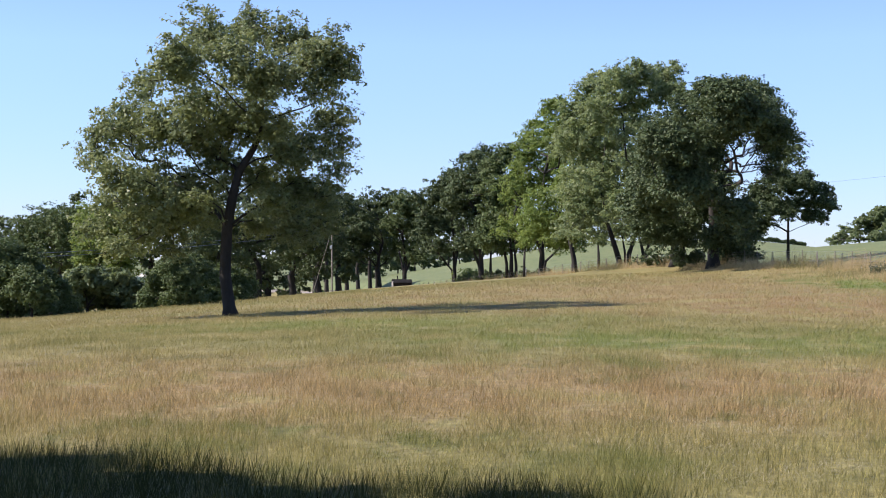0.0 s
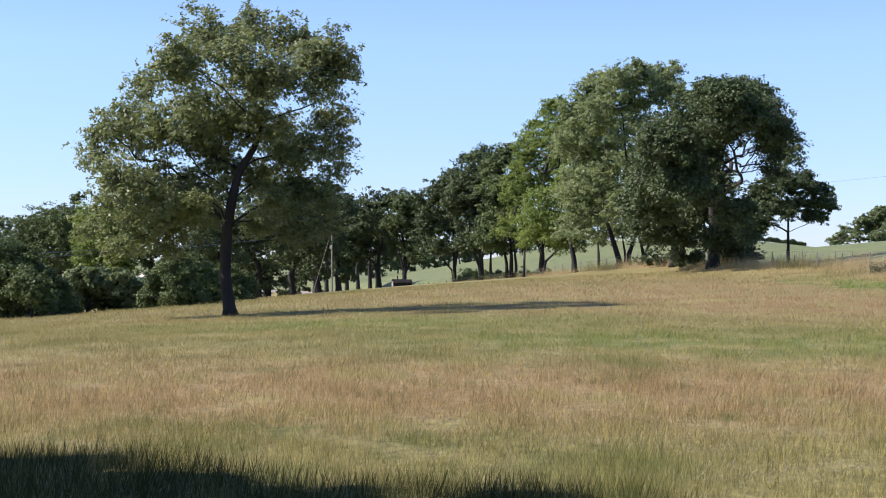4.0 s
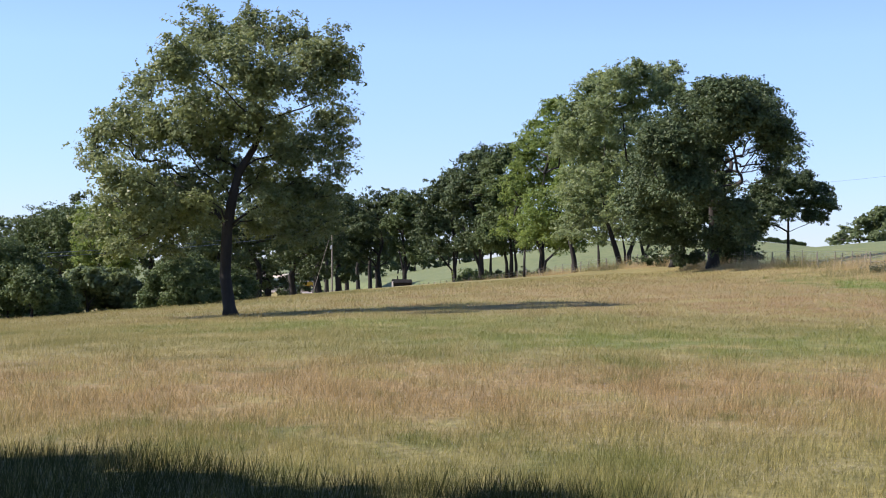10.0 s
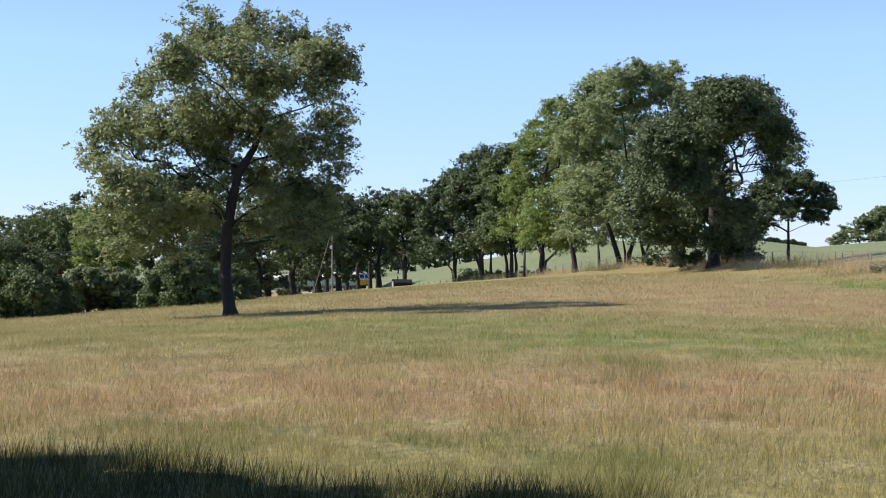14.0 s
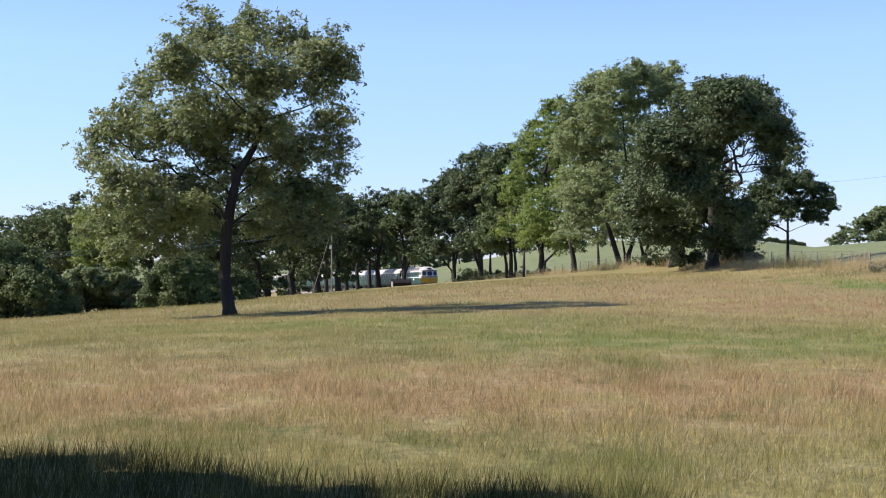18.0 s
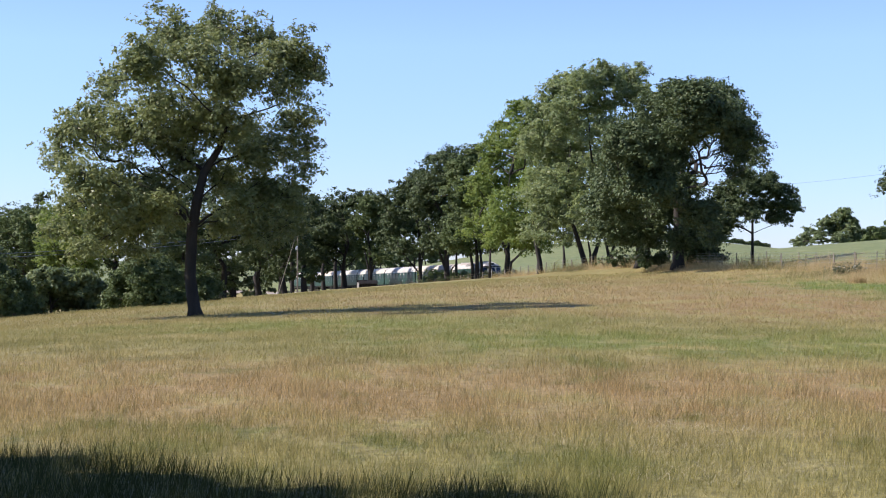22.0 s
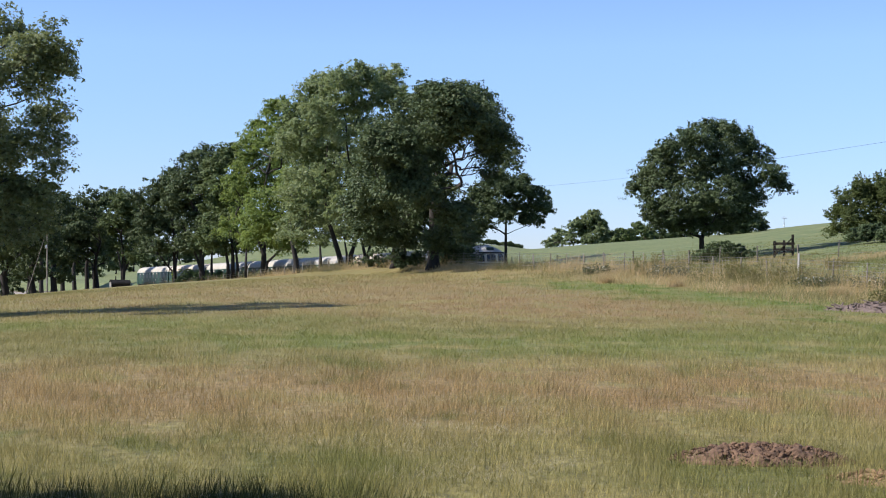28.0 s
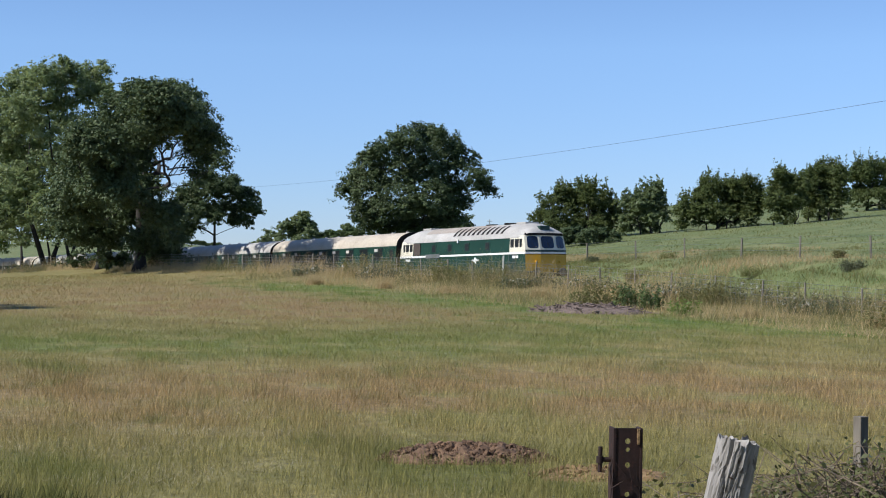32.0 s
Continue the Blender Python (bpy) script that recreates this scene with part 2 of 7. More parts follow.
        along = np.clip(rx * t[:, 0] + ry * t[:, 1], -1.5, 1.5)
        d = np.hypot(rx, ry)
        u[a:a + 4000] = np.where(rx * t[:, 1] - ry * t[:, 0] > 0, d, -d)
        s[a:a + 4000] = RAILS[k, 2] + along
        z[a:a + 4000] = np.interp(s[a:a + 4000], RAILS[:, 2], RAILS[:, 3])
    return u, s, z


def field_z(x, y):
    """The meadow west of the line: level round the stand, a low brow before the line, falling off to the west and north."""
    d = np.hypot(x, y)
    a, b = np.clip(x, -42, 46) / 100, np.clip(y, 5, 172) / 100
    lie = -0.47 - 2.08 * a + 0.66 * b - 7.76 * a * a + 9.39 * a * b - 0.56 * b * b + 1.65 * a * a * b - 2.08 * a * b * b
    return lie * smooth(12, 60, d) * (1 - smooth(0, -60, y)) - 0.022 * np.clip(y - 150, 0, 220)


def ground(x, y):
    """Level of the land at x, y (arrays or numbers)."""
    shape = np.shape(x)
    x, y = np.asarray(x, float).ravel(), np.asarray(y, float).ravel()
    u, s, zr = side_of_line(x, y)
    bed = zr - 0.55
    west = field_z(x, y)
    west = west + 0.34 * np.exp(-((u + 8.6) / 2.6) ** 2) * smooth(-50, -5, s) * (1 - smooth(70, 120, s))
    rise = np.interp(s, (120, 146, 165, 190, 206, 233, 300, 420, 520), (12.9, 12.3, 11.0, 9.8, 9.4, 9.3, 9.3, 6.0, 2.0)) * (1 - np.exp(-np.clip(u - 9, 0, None) / np.interp(s, (170, 230), (95, 85))))
    d = np.hypot(x, y)
    turn = np.degrees(np.arctan2(x, np.maximum(y, 1.0)))
    # a further hill beyond the row of trees
    rise = rise + np.interp(turn, (-3, 1, 4, 6, 7.5, 11, 14), (-2.0, 1.5, 4.6, 5.4, 5.0, 3.8, 0.0)) * smooth(330, 450, d) * smooth(1.0, 30.0, u) * (y > 0)
    # the brow behind the hillside hedge
    rise = rise + np.interp(turn, (20, 24, 27.5, 36), (0.0, 0.7, 2.1, 2.4)) * smooth(142, 200, d) * (1 - smooth(240, 330, d)) * smooth(30, 48, u) * (y > 0)
    east = zr + 1.8 * smooth(2.6, 9, u) + rise
    z = np.where(u < 0, west + (bed - west) * smooth(-7.5, -2.6, u), bed + (east - bed) * smooth(2.4, 6, u))
    far = smooth(430, 1100, d)
    z = z * (1 - far) - 5 * far
    return z.reshape(shape) if shape else float(z[0])


def place(az, d):
    """x, y at a bearing clockwise from north and a distance from the stand."""
    return d * math.sin(radians(az)), d * math.cos(radians(az))


def mesh_of(name, verts, faces, material, smooth_shade=False):
    me = bpy.data.meshes.new(name)
    me.from_pydata(verts, [], faces)
    if smooth_shade:
        me.shade_smooth()
    me.materials.append(material)
    return me


def array_mesh(name, verts, size, material):
    """A mesh of len(verts) / size separate faces of that many corners, from an array; fast for leaves and blades."""
    me = bpy.data.meshes.new(name)
    nv = len(verts)
    me.vertices.add(nv)
    me.vertices.foreach_set("co", np.asarray(verts, np.float32).ravel())
    me.loops.add(nv)
    me.loops.foreach_set("vertex_index", np.arange(nv, dtype=np.int32))
    me.polygons.add(nv // size)
    me.polygons.foreach_set("loop_start", np.arange(0, nv, size, dtype=np.int32))
    me.update(calc_edges=True)
    me.materials.append(material)
    return me


def graded(lo, a, b, hi, step):
    """Coordinates with an even step from a to b and growing steps outside."""
    mid = list(np.arange(a, b + 0.01, step))
    out, k, g = [], b, step
    while k < hi:
        g *= 1.35
        k += g
        out.append(min(k, hi))
    low, k, g = [], a, step
    while k > lo:
        g *= 1.35
        k -= g
        low.append(max(k, lo))
    return np.array(low[::-1] + mid + out)


gx, gy = graded(-4200, -75, 105, 4200, 1.5), graded(-1500, 0, 330, 4500, 1.5)
GX, GY = np.meshgrid(gx, gy)
GZ = ground(GX, GY)
nxg = len(gx)
quads = [(j * nxg + i, j * nxg + i + 1, (j + 1) * nxg + i + 1, (j + 1) * nxg + i) for j in range(len(gy) - 1) for i in range(nxg - 1)]
land = new("ground", mesh_of("ground", np.stack([GX, GY, GZ], -1).reshape(-1, 3).tolist(), quads, M_FIELD, True))
land.data.materials.append(M_HILL)
cx = np.array([(gx[q[0] % nxg] + gx[q[0] % nxg + 1]) / 2 for q in quads])
cy = np.array([(gy[q[0] // nxg] + gy[q[0] // nxg + 1]) / 2 for q in quads])
cu = side_of_line(cx, cy)[0]
land.data.polygons.foreach_set("material_index", ((cu > 2.5) | (np.hypot(cx, cy) > 420)).astype(np.int32))
tagged(land, "dry summer meadow and green hill pasture", "ground", kind="structure")

# ---- trees ----
def part(name, data, parent, label=""):
    ob = new(name, data)
    ob.parent = parent
    if label:
        ob["label"] = label
    return ob


def tube(verts, faces, pts, radii, sides=7):
    """Adds a tapered tube through pts to verts and faces."""
    base = len(verts)
    n = len(pts)
    for i, (p, r) in enumerate(zip(pts, radii)):
        a, b = Vector(pts[max(i - 1, 0)]), Vector(pts[min(i + 1, n - 1)])
        t = (b - a).normalized()
        e1 = t.cross(Vector((0.3, 1, 0.1))).normalized()
        e2 = t.cross(e1)
        for k in range(sides):
            w = 2 * math.pi * k / sides
            verts.append(tuple(Vector(p) + (e1 * math.cos(w) + e2 * math.sin(w)) * r))
    for i in range(n - 1):
        for k in range(sides):
            a, b = base + i * sides + k, base + i * sides + (k + 1) % sides
            faces.append((a, b, b + sides, a + sides))
    faces.append(tuple(base + k for k in range(sides))[::-1])
    faces.append(tuple(base + (n - 1) * sides + k for k in range(sides)))


def leaf_cards(centres, normals, size, rng, long=1.7):
    """Leaves as small pointed blades, turned about their own ways; three corners each."""
    n = len(centres)
    ax = rng.normal(0, 1, (n, 3))
    ax -= normals * (ax * normals).sum(1)[:, None]
    ax /= np.linalg.norm(ax, axis=1)[:, None] + 1e-9
    si = np.cross(normals, ax)
    s = (size * rng.uniform(0.6, 1.35, n))[:, None]
    L, W = s * long * 0.5, s * 0.62
    return np.stack([centres - ax * L + si * W, centres - ax * L - si * W, centres + ax * L - normals * s * 0.2], 1).reshape(-1, 3)


def leaf_blades(centres, normals, size, rng):
    """Broader leaves of four corners, folded along the middle a little; for near growth."""
    n = len(centres)
    ax = rng.normal(0, 1, (n, 3))
    ax -= normals * (ax * normals).sum(1)[:, None]
    ax /= np.linalg.norm(ax, axis=1)[:, None] + 1e-9
    si = np.cross(normals, ax)
    s = (size * rng.uniform(0.5, 1.3, n))[:, None]
    mid = centres - ax * s * 0.12
    return np.stack([centres - ax * s * 0.55, mid + si * s * 0.36 + normals * s * 0.1, centres + ax * s * 0.65, mid - si * s * 0.36 + normals * s * 0.1], 1).reshape(-1, 3)


def ways(rng, n):
    v = rng.normal(0, 1, (n, 3))
    return v / np.linalg.norm(v, axis=1)[:, None]


def crown_points(lobes, total, spread, rng, inner, loose, gaps, skirt, boughs, dist, eye):
    """Leaf places and facings: boughs on the crown's masses, each of several sprays, each of many leaves.
    gaps: (across, up, radius[, depth]) of windows cut along the sight line from the stand, or only as deep as that;
    skirt: no leaves hang below it."""
    lobes = np.array(lobes, float)
    kids = []
    for a in lobes:
        for v in ways(rng, 2):
            kids.append((*(a[:3] + v * a[3] * 0.7), a[3] * rng.uniform(0.3, 0.5)))
    lobes = np.concatenate([lobes, np.array(kids)])
    w = lobes[:, 3] ** 2
    which = rng.choice(len(lobes), boughs, p=w / w.sum())
    v = ways(rng, boughs)
    v[:, 2] = np.where(v[:, 2] < -0.8, -v[:, 2], v[:, 2])
    r = lobes[which, 3] * rng.uniform(0.66 - 0.3 * loose, 1.0 + 0.16 * loose, boughs)
    deep = rng.random(boughs) < inner
    r[deep] *= rng.uniform(0.2, 0.7, deep.sum())
    cen = lobes[which, :3] + v * r[:, None] * np.array((1, 1, 0.92))
    keep = cen[:, 2] > skirt + rng.normal(0, 0.35, boughs)
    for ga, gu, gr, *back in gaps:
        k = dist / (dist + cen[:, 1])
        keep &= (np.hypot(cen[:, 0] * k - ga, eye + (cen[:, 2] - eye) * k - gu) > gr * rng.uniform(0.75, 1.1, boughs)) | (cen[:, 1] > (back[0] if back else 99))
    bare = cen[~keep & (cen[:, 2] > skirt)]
    cen, v, size = cen[keep], v[keep], (spread * rng.uniform(0.65, 1.35, boughs))[keep]
    per = 5
    off = np.clip(rng.normal(0, 1, (len(cen), per, 3)), -1.5, 1.5) * size[:, None, None] * np.array((0.62, 0.62, 0.34))
    sub = cen[:, None, :] + off
    sub[:, :, 2] -= 0.12 * (off[:, :, 0] ** 2 + off[:, :, 1] ** 2) / size[:, None]
    sub, rad, out = sub.reshape(-1, 3), np.repeat(size, per) * rng.uniform(0.28, 0.6, len(cen) * per), np.repeat(v, per, 0)
    n = max(5, int(total / len(sub)))
    d = ways(rng, len(sub) * n)
    pts = np.repeat(sub, n, 0) + d * (np.repeat(rad, n) * rng.random(len(sub) * n) ** 0.45)[:, None] * np.array((1.15, 1.15, 0.72))
    nrm = np.repeat(out, n, 0) * 0.3 + d * 0.6 + rng.normal(0, 0.34, d.shape) + np.array((0, 0, 0.5))
    nrm /= np.linalg.norm(nrm, axis=1)[:, None]
    return cen, bare, pts, nrm


def grow(stems, targets, rng, girth, fork, sag):
    """Wood from the stems out to the targets: each target joins the nearest wood below it; radii follow what they carry.
    Gives the chains of points and radii, the stems first."""
    P, par, far, chains = [], [], [], []
    for pts in stems:
        chain = []
        for k, p in enumerate(pts):
            P.append(np.array(p, float))
            par.append(len(P) - 2 if k else -1)
            far.append(far[-1] + np.linalg.norm(P[-1] - P[-2]) if k else 0.0)
            chain.append(len(P) - 1)
        chains.append(chain)
    base = np.concatenate([np.array(s)[len(s) // 2:] for s in stems])
    order = np.argsort([((base - t) ** 2).sum(1).min() for t in targets])
    for k in order:
        t = np.array(targets[k], float)
        A, F = np.array(P), np.array(far)
        d = np.linalg.norm(A - t, axis=1)
        cost = d + 0.22 * F + 1.1 * np.clip(A[:, 2] - t[2] + 0.25 * d, 0, None) + np.where(A[:, 2] < fork, 1000, 0)
        i = int(np.argmin(cost))
        p, prev = P[i], P[par[i]] if par[i] >= 0 else P[i] - np.array((0, 0, 1))
        go = (p - prev) / (np.linalg.norm(p - prev) + 1e-9)
        c = (p + t) / 2 + go * 0.12 * d[i] + rng.normal(0, sag, 3) * d[i] + np.array((0, 0, 0.05 * d[i]))
        chain = [i]
        for q in (0.25, 0.5, 0.75, 1.0):
            P.append(p * (1 - q) ** 2 + c * 2 * q * (1 - q) + t * q * q + rng.normal(0, sag * 0.35, 3) * d[i])
            par.append(chain[-1])
            far.append(far[chain[-1]] + np.linalg.norm(P[-1] - P[chain[-1]]))
            chain.append(len(P) - 1)
        chains.append(chain)
    load = np.ones(len(P)) * 0.02
    for c in chains:
        load[c[-1]] += 1
    for k in range(len(P) - 1, -1, -1):
        if par[k] >= 0:
            load[par[k]] += load[k]
    rad = girth * np.clip((load / load[0]) ** 0.64, 0.018, 0.5)
    owner, out = {}, []
    for n, c in enumerate(chains):
        r = [rad[k] for k in c]
        if n >= len(stems):
            r[0] = r[1] * 1.1
        first = -1 if n < len(stems) else owner[c[0]] if owner[c[0]] >= 0 else n
        for k in c if n < len(stems) else c[1:]:
            owner[k] = first
        out.append(([tuple(P[k]) for k in c], r, first))
    return out


def tree(name, x, y, across, lobes, fork, girth, leaf, clumps, per, material, seed, label, category="tree", group="", spread=0.45,
         stems=None, twigs=70, sides=7, bark=None, trunk=None, inner=0.28, long=1.7, shoots=0, shoot=1.0, loose=0.0,
         gaps=(), skirt=0.0, flat=1.0, boughs=0):
    """A tree at x, y. lobes: (across, deep, up, radius) of the crown's masses in metres, across along the bearing 'across';
    levels count from the stand's foot; fork: level of the fork; trunk: (across, level) of the leader's way;
    stems: (foot, lean, level, radius) of further trunks beside the first; gaps: (across, level, radius); skirt: level."""
    rng = np.random.default_rng(seed)
    root = new(name)
    z = ground(x, y)
    root.matrix_world = pose(x, y, z - 0.06, 0, 0, -across)
    tagged(root, label, category, group)
    dist = math.hypot(x, y)
    lob = []
    for a, b, c, r in lobes:
        k = (dist + b * flat) / (dist + b)
        lob.append((a * k, b * flat, max(EYE + (c - EYE) * k - z, 0.8 * r), r))
    fork = max(fork - z, 0.5)
    total = clumps * per
    boughs = boughs or max(60, total // 85)
    cen, bare, pts, nrm = crown_points(lob, total, spread, rng, inner, loose, [(a, c - z, *r) for a, c, *r in gaps], skirt - z if skirt else 0.0, boughs, dist, EYE - z)
    if shoots:
        high = np.where(cen[:, 2] > np.quantile(cen[:, 2], 0.5))[0]
        base = cen[rng.choice(high, shoots)]
        k = rng.random((shoots, 36, 1))
        way = rng.normal(0, 0.28, (shoots, 1, 3)) + np.array((0, 0, 1.0))
        add = base[:, None, :] + way * (k * 1.25 - 0.25) * shoot * rng.uniform(0.5, 1.4, (shoots, 1, 1)) + rng.normal(0, 0.17, (shoots, 36, 3)) * (1.2 - k) * shoot
        pts = np.concatenate([pts, add.reshape(-1, 3)])
        nrm = np.concatenate([nrm, ways(rng, shoots * 36)])
    top = max(lob, key=lambda q: q[2])
    if trunk:
        way = [(a, 0.0, c - z) for a, c in trunk]
        way[0] = (way[0][0], 0.0, 0.0)
    else:
        sway = rng.normal(0, girth * 0.5, 4)
        way = [(0, 0, 0), (sway[0] * 0.3, sway[1] * 0.3, fork * 0.3), (sway[0], sway[1], fork * 0.7), (sway[2], sway[3], fork)]
        way += [tuple(np.array(way[-1]) + (np.array(top[:3]) - np.array(way[-1])) * k + rng.normal(0, girth, 3)) for k in (0.3, 0.6)]
    trunks = [way]
    for s0, s1, level, sr in stems or ():
        up = level - z
        q = min(lob, key=lambda l: abs(l[0] - s1) + 0.4 * abs(l[2] - up * 1.4))
        a, b = np.array((s0, rng.normal(0, 0.4), 0.0)), np.array((s1, rng.normal(0, 0.4), up))
        trunks.append([tuple(a), tuple(a + (b - a) * np.array((0.14, 0.14, 0.5))), tuple(b), tuple(b * 0.5 + np.array(q[:3]) * 0.5 + rng.normal(0, 0.15, 3))])
    pick = cen[rng.choice(len(cen), min(twigs, len(cen)), replace=False)]
    targets = [np.array(q[:3]) for q in lob] + list(pick) + list(bare[:: max(1, len(bare) // 60)] if len(bare) else [])
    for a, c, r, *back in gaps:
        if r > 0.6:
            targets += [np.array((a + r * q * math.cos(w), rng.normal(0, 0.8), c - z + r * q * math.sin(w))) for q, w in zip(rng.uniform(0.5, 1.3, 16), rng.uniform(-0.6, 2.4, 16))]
    wood = grow(trunks, targets, rng, girth, fork * 0.62, 0.07)
    bark = bark or M_BARK
    v, f = [], []
    for k, (pts_, rr, _) in enumerate(wood[:len(trunks)]):
        own = girth if k == 0 else stems[k - 1][3]
        rr = [own * m for m in np.interp(np.arange(len(rr)) / (len(rr) - 1), (0, 0.3, 0.5, 0.75, 1), (1.05, 0.92, 0.7, 0.4, 0.12))]
        if k == 0:
            first = np.array(pts_[0]) + (np.array(pts_[1]) - np.array(pts_[0])) * min(0.5, 1.6 * girth / max(pts_[1][2], 0.1))
            pts_, rr = [pts_[0], tuple(first)] + pts_[1:], [girth * 1.65, girth * 1.12] + rr[1:]
        tube(v, f, pts_, rr, sides + 3)
    part("trunk", mesh_of("trunk", v, f, bark, True), root)
    boughs_of = {}
    for pts_, rr, first in wood[len(trunks):]:
        boughs_of.setdefault(first, []).append((pts_, rr))
    for chains in boughs_of.values():
        v, f = [], []
        for pts_, rr in chains:
            tube(v, f, pts_, [max(q, 0.012) for q in rr], 6 if rr[1] > girth * 0.25 else 4)
        part("limb", mesh_of("limb", v, f, bark, True), root)
    part("crown", array_mesh("crown", leaf_cards(pts, nrm, leaf, rng, long), 3, material), root)
    return root

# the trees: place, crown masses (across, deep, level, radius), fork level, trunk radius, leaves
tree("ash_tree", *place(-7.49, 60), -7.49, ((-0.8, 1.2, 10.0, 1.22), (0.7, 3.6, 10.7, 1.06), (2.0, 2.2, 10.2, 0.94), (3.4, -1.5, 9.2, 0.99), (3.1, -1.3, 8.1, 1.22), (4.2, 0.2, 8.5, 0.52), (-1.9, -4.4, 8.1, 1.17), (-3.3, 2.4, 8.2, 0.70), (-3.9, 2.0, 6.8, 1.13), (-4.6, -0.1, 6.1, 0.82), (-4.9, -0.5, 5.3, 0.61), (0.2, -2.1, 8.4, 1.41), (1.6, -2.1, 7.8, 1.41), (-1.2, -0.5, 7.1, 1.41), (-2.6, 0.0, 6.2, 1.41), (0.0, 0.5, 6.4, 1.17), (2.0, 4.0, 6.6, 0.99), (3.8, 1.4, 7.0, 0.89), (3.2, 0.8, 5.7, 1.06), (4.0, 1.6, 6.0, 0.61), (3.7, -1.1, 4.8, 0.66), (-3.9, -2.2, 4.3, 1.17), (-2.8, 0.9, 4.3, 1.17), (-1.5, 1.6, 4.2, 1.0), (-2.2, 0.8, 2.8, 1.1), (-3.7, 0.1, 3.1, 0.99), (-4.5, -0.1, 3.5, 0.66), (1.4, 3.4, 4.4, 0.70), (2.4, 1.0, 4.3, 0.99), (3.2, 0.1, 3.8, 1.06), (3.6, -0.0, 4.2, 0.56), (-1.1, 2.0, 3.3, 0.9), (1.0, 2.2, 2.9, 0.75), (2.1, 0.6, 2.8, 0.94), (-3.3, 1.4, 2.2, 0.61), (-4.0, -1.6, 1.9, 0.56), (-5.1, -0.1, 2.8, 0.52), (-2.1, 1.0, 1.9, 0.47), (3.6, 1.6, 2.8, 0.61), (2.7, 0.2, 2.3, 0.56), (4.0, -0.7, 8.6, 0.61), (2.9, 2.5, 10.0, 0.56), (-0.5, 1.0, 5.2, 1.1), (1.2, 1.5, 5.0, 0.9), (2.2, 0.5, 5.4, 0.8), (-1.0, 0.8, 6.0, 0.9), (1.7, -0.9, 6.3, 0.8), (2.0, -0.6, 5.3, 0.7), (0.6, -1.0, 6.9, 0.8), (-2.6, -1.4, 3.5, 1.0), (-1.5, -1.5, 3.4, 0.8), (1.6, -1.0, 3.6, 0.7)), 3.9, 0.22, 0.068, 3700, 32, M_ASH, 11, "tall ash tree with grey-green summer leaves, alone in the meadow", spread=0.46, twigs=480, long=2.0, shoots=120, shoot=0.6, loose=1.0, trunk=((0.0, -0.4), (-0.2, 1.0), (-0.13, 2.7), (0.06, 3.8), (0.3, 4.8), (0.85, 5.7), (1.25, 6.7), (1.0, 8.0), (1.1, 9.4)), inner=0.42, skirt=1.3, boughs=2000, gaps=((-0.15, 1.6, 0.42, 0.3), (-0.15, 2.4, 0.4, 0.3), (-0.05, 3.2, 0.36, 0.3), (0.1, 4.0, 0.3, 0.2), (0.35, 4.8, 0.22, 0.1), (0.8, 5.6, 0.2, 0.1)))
# row crowns stretched in depth, this oak's first six masses added, to shade the train
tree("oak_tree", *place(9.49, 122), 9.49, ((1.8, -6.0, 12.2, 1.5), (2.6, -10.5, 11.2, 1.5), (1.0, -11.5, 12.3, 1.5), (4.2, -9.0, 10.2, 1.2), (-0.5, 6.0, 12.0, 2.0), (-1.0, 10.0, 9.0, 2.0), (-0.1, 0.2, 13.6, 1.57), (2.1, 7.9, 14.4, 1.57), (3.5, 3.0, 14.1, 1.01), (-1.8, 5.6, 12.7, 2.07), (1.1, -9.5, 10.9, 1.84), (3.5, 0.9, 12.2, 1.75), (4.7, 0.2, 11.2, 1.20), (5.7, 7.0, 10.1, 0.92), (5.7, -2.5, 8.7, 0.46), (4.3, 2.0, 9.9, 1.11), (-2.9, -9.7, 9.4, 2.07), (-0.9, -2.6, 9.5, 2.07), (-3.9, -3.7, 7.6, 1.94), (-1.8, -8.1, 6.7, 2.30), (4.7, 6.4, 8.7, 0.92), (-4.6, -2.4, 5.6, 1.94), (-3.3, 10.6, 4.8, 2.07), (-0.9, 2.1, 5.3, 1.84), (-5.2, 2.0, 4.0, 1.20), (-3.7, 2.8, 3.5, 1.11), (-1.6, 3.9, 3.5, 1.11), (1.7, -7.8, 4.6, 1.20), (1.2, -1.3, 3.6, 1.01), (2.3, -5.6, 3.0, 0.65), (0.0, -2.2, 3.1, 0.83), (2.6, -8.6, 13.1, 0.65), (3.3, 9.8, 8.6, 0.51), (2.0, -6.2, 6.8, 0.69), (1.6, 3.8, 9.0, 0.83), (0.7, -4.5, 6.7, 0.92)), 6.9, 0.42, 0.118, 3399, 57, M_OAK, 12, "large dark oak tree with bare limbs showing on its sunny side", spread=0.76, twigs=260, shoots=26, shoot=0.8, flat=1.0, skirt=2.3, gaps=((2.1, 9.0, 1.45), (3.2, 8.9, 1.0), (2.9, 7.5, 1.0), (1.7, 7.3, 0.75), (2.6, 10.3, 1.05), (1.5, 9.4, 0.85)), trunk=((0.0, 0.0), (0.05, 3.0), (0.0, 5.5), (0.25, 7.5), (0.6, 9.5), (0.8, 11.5)))
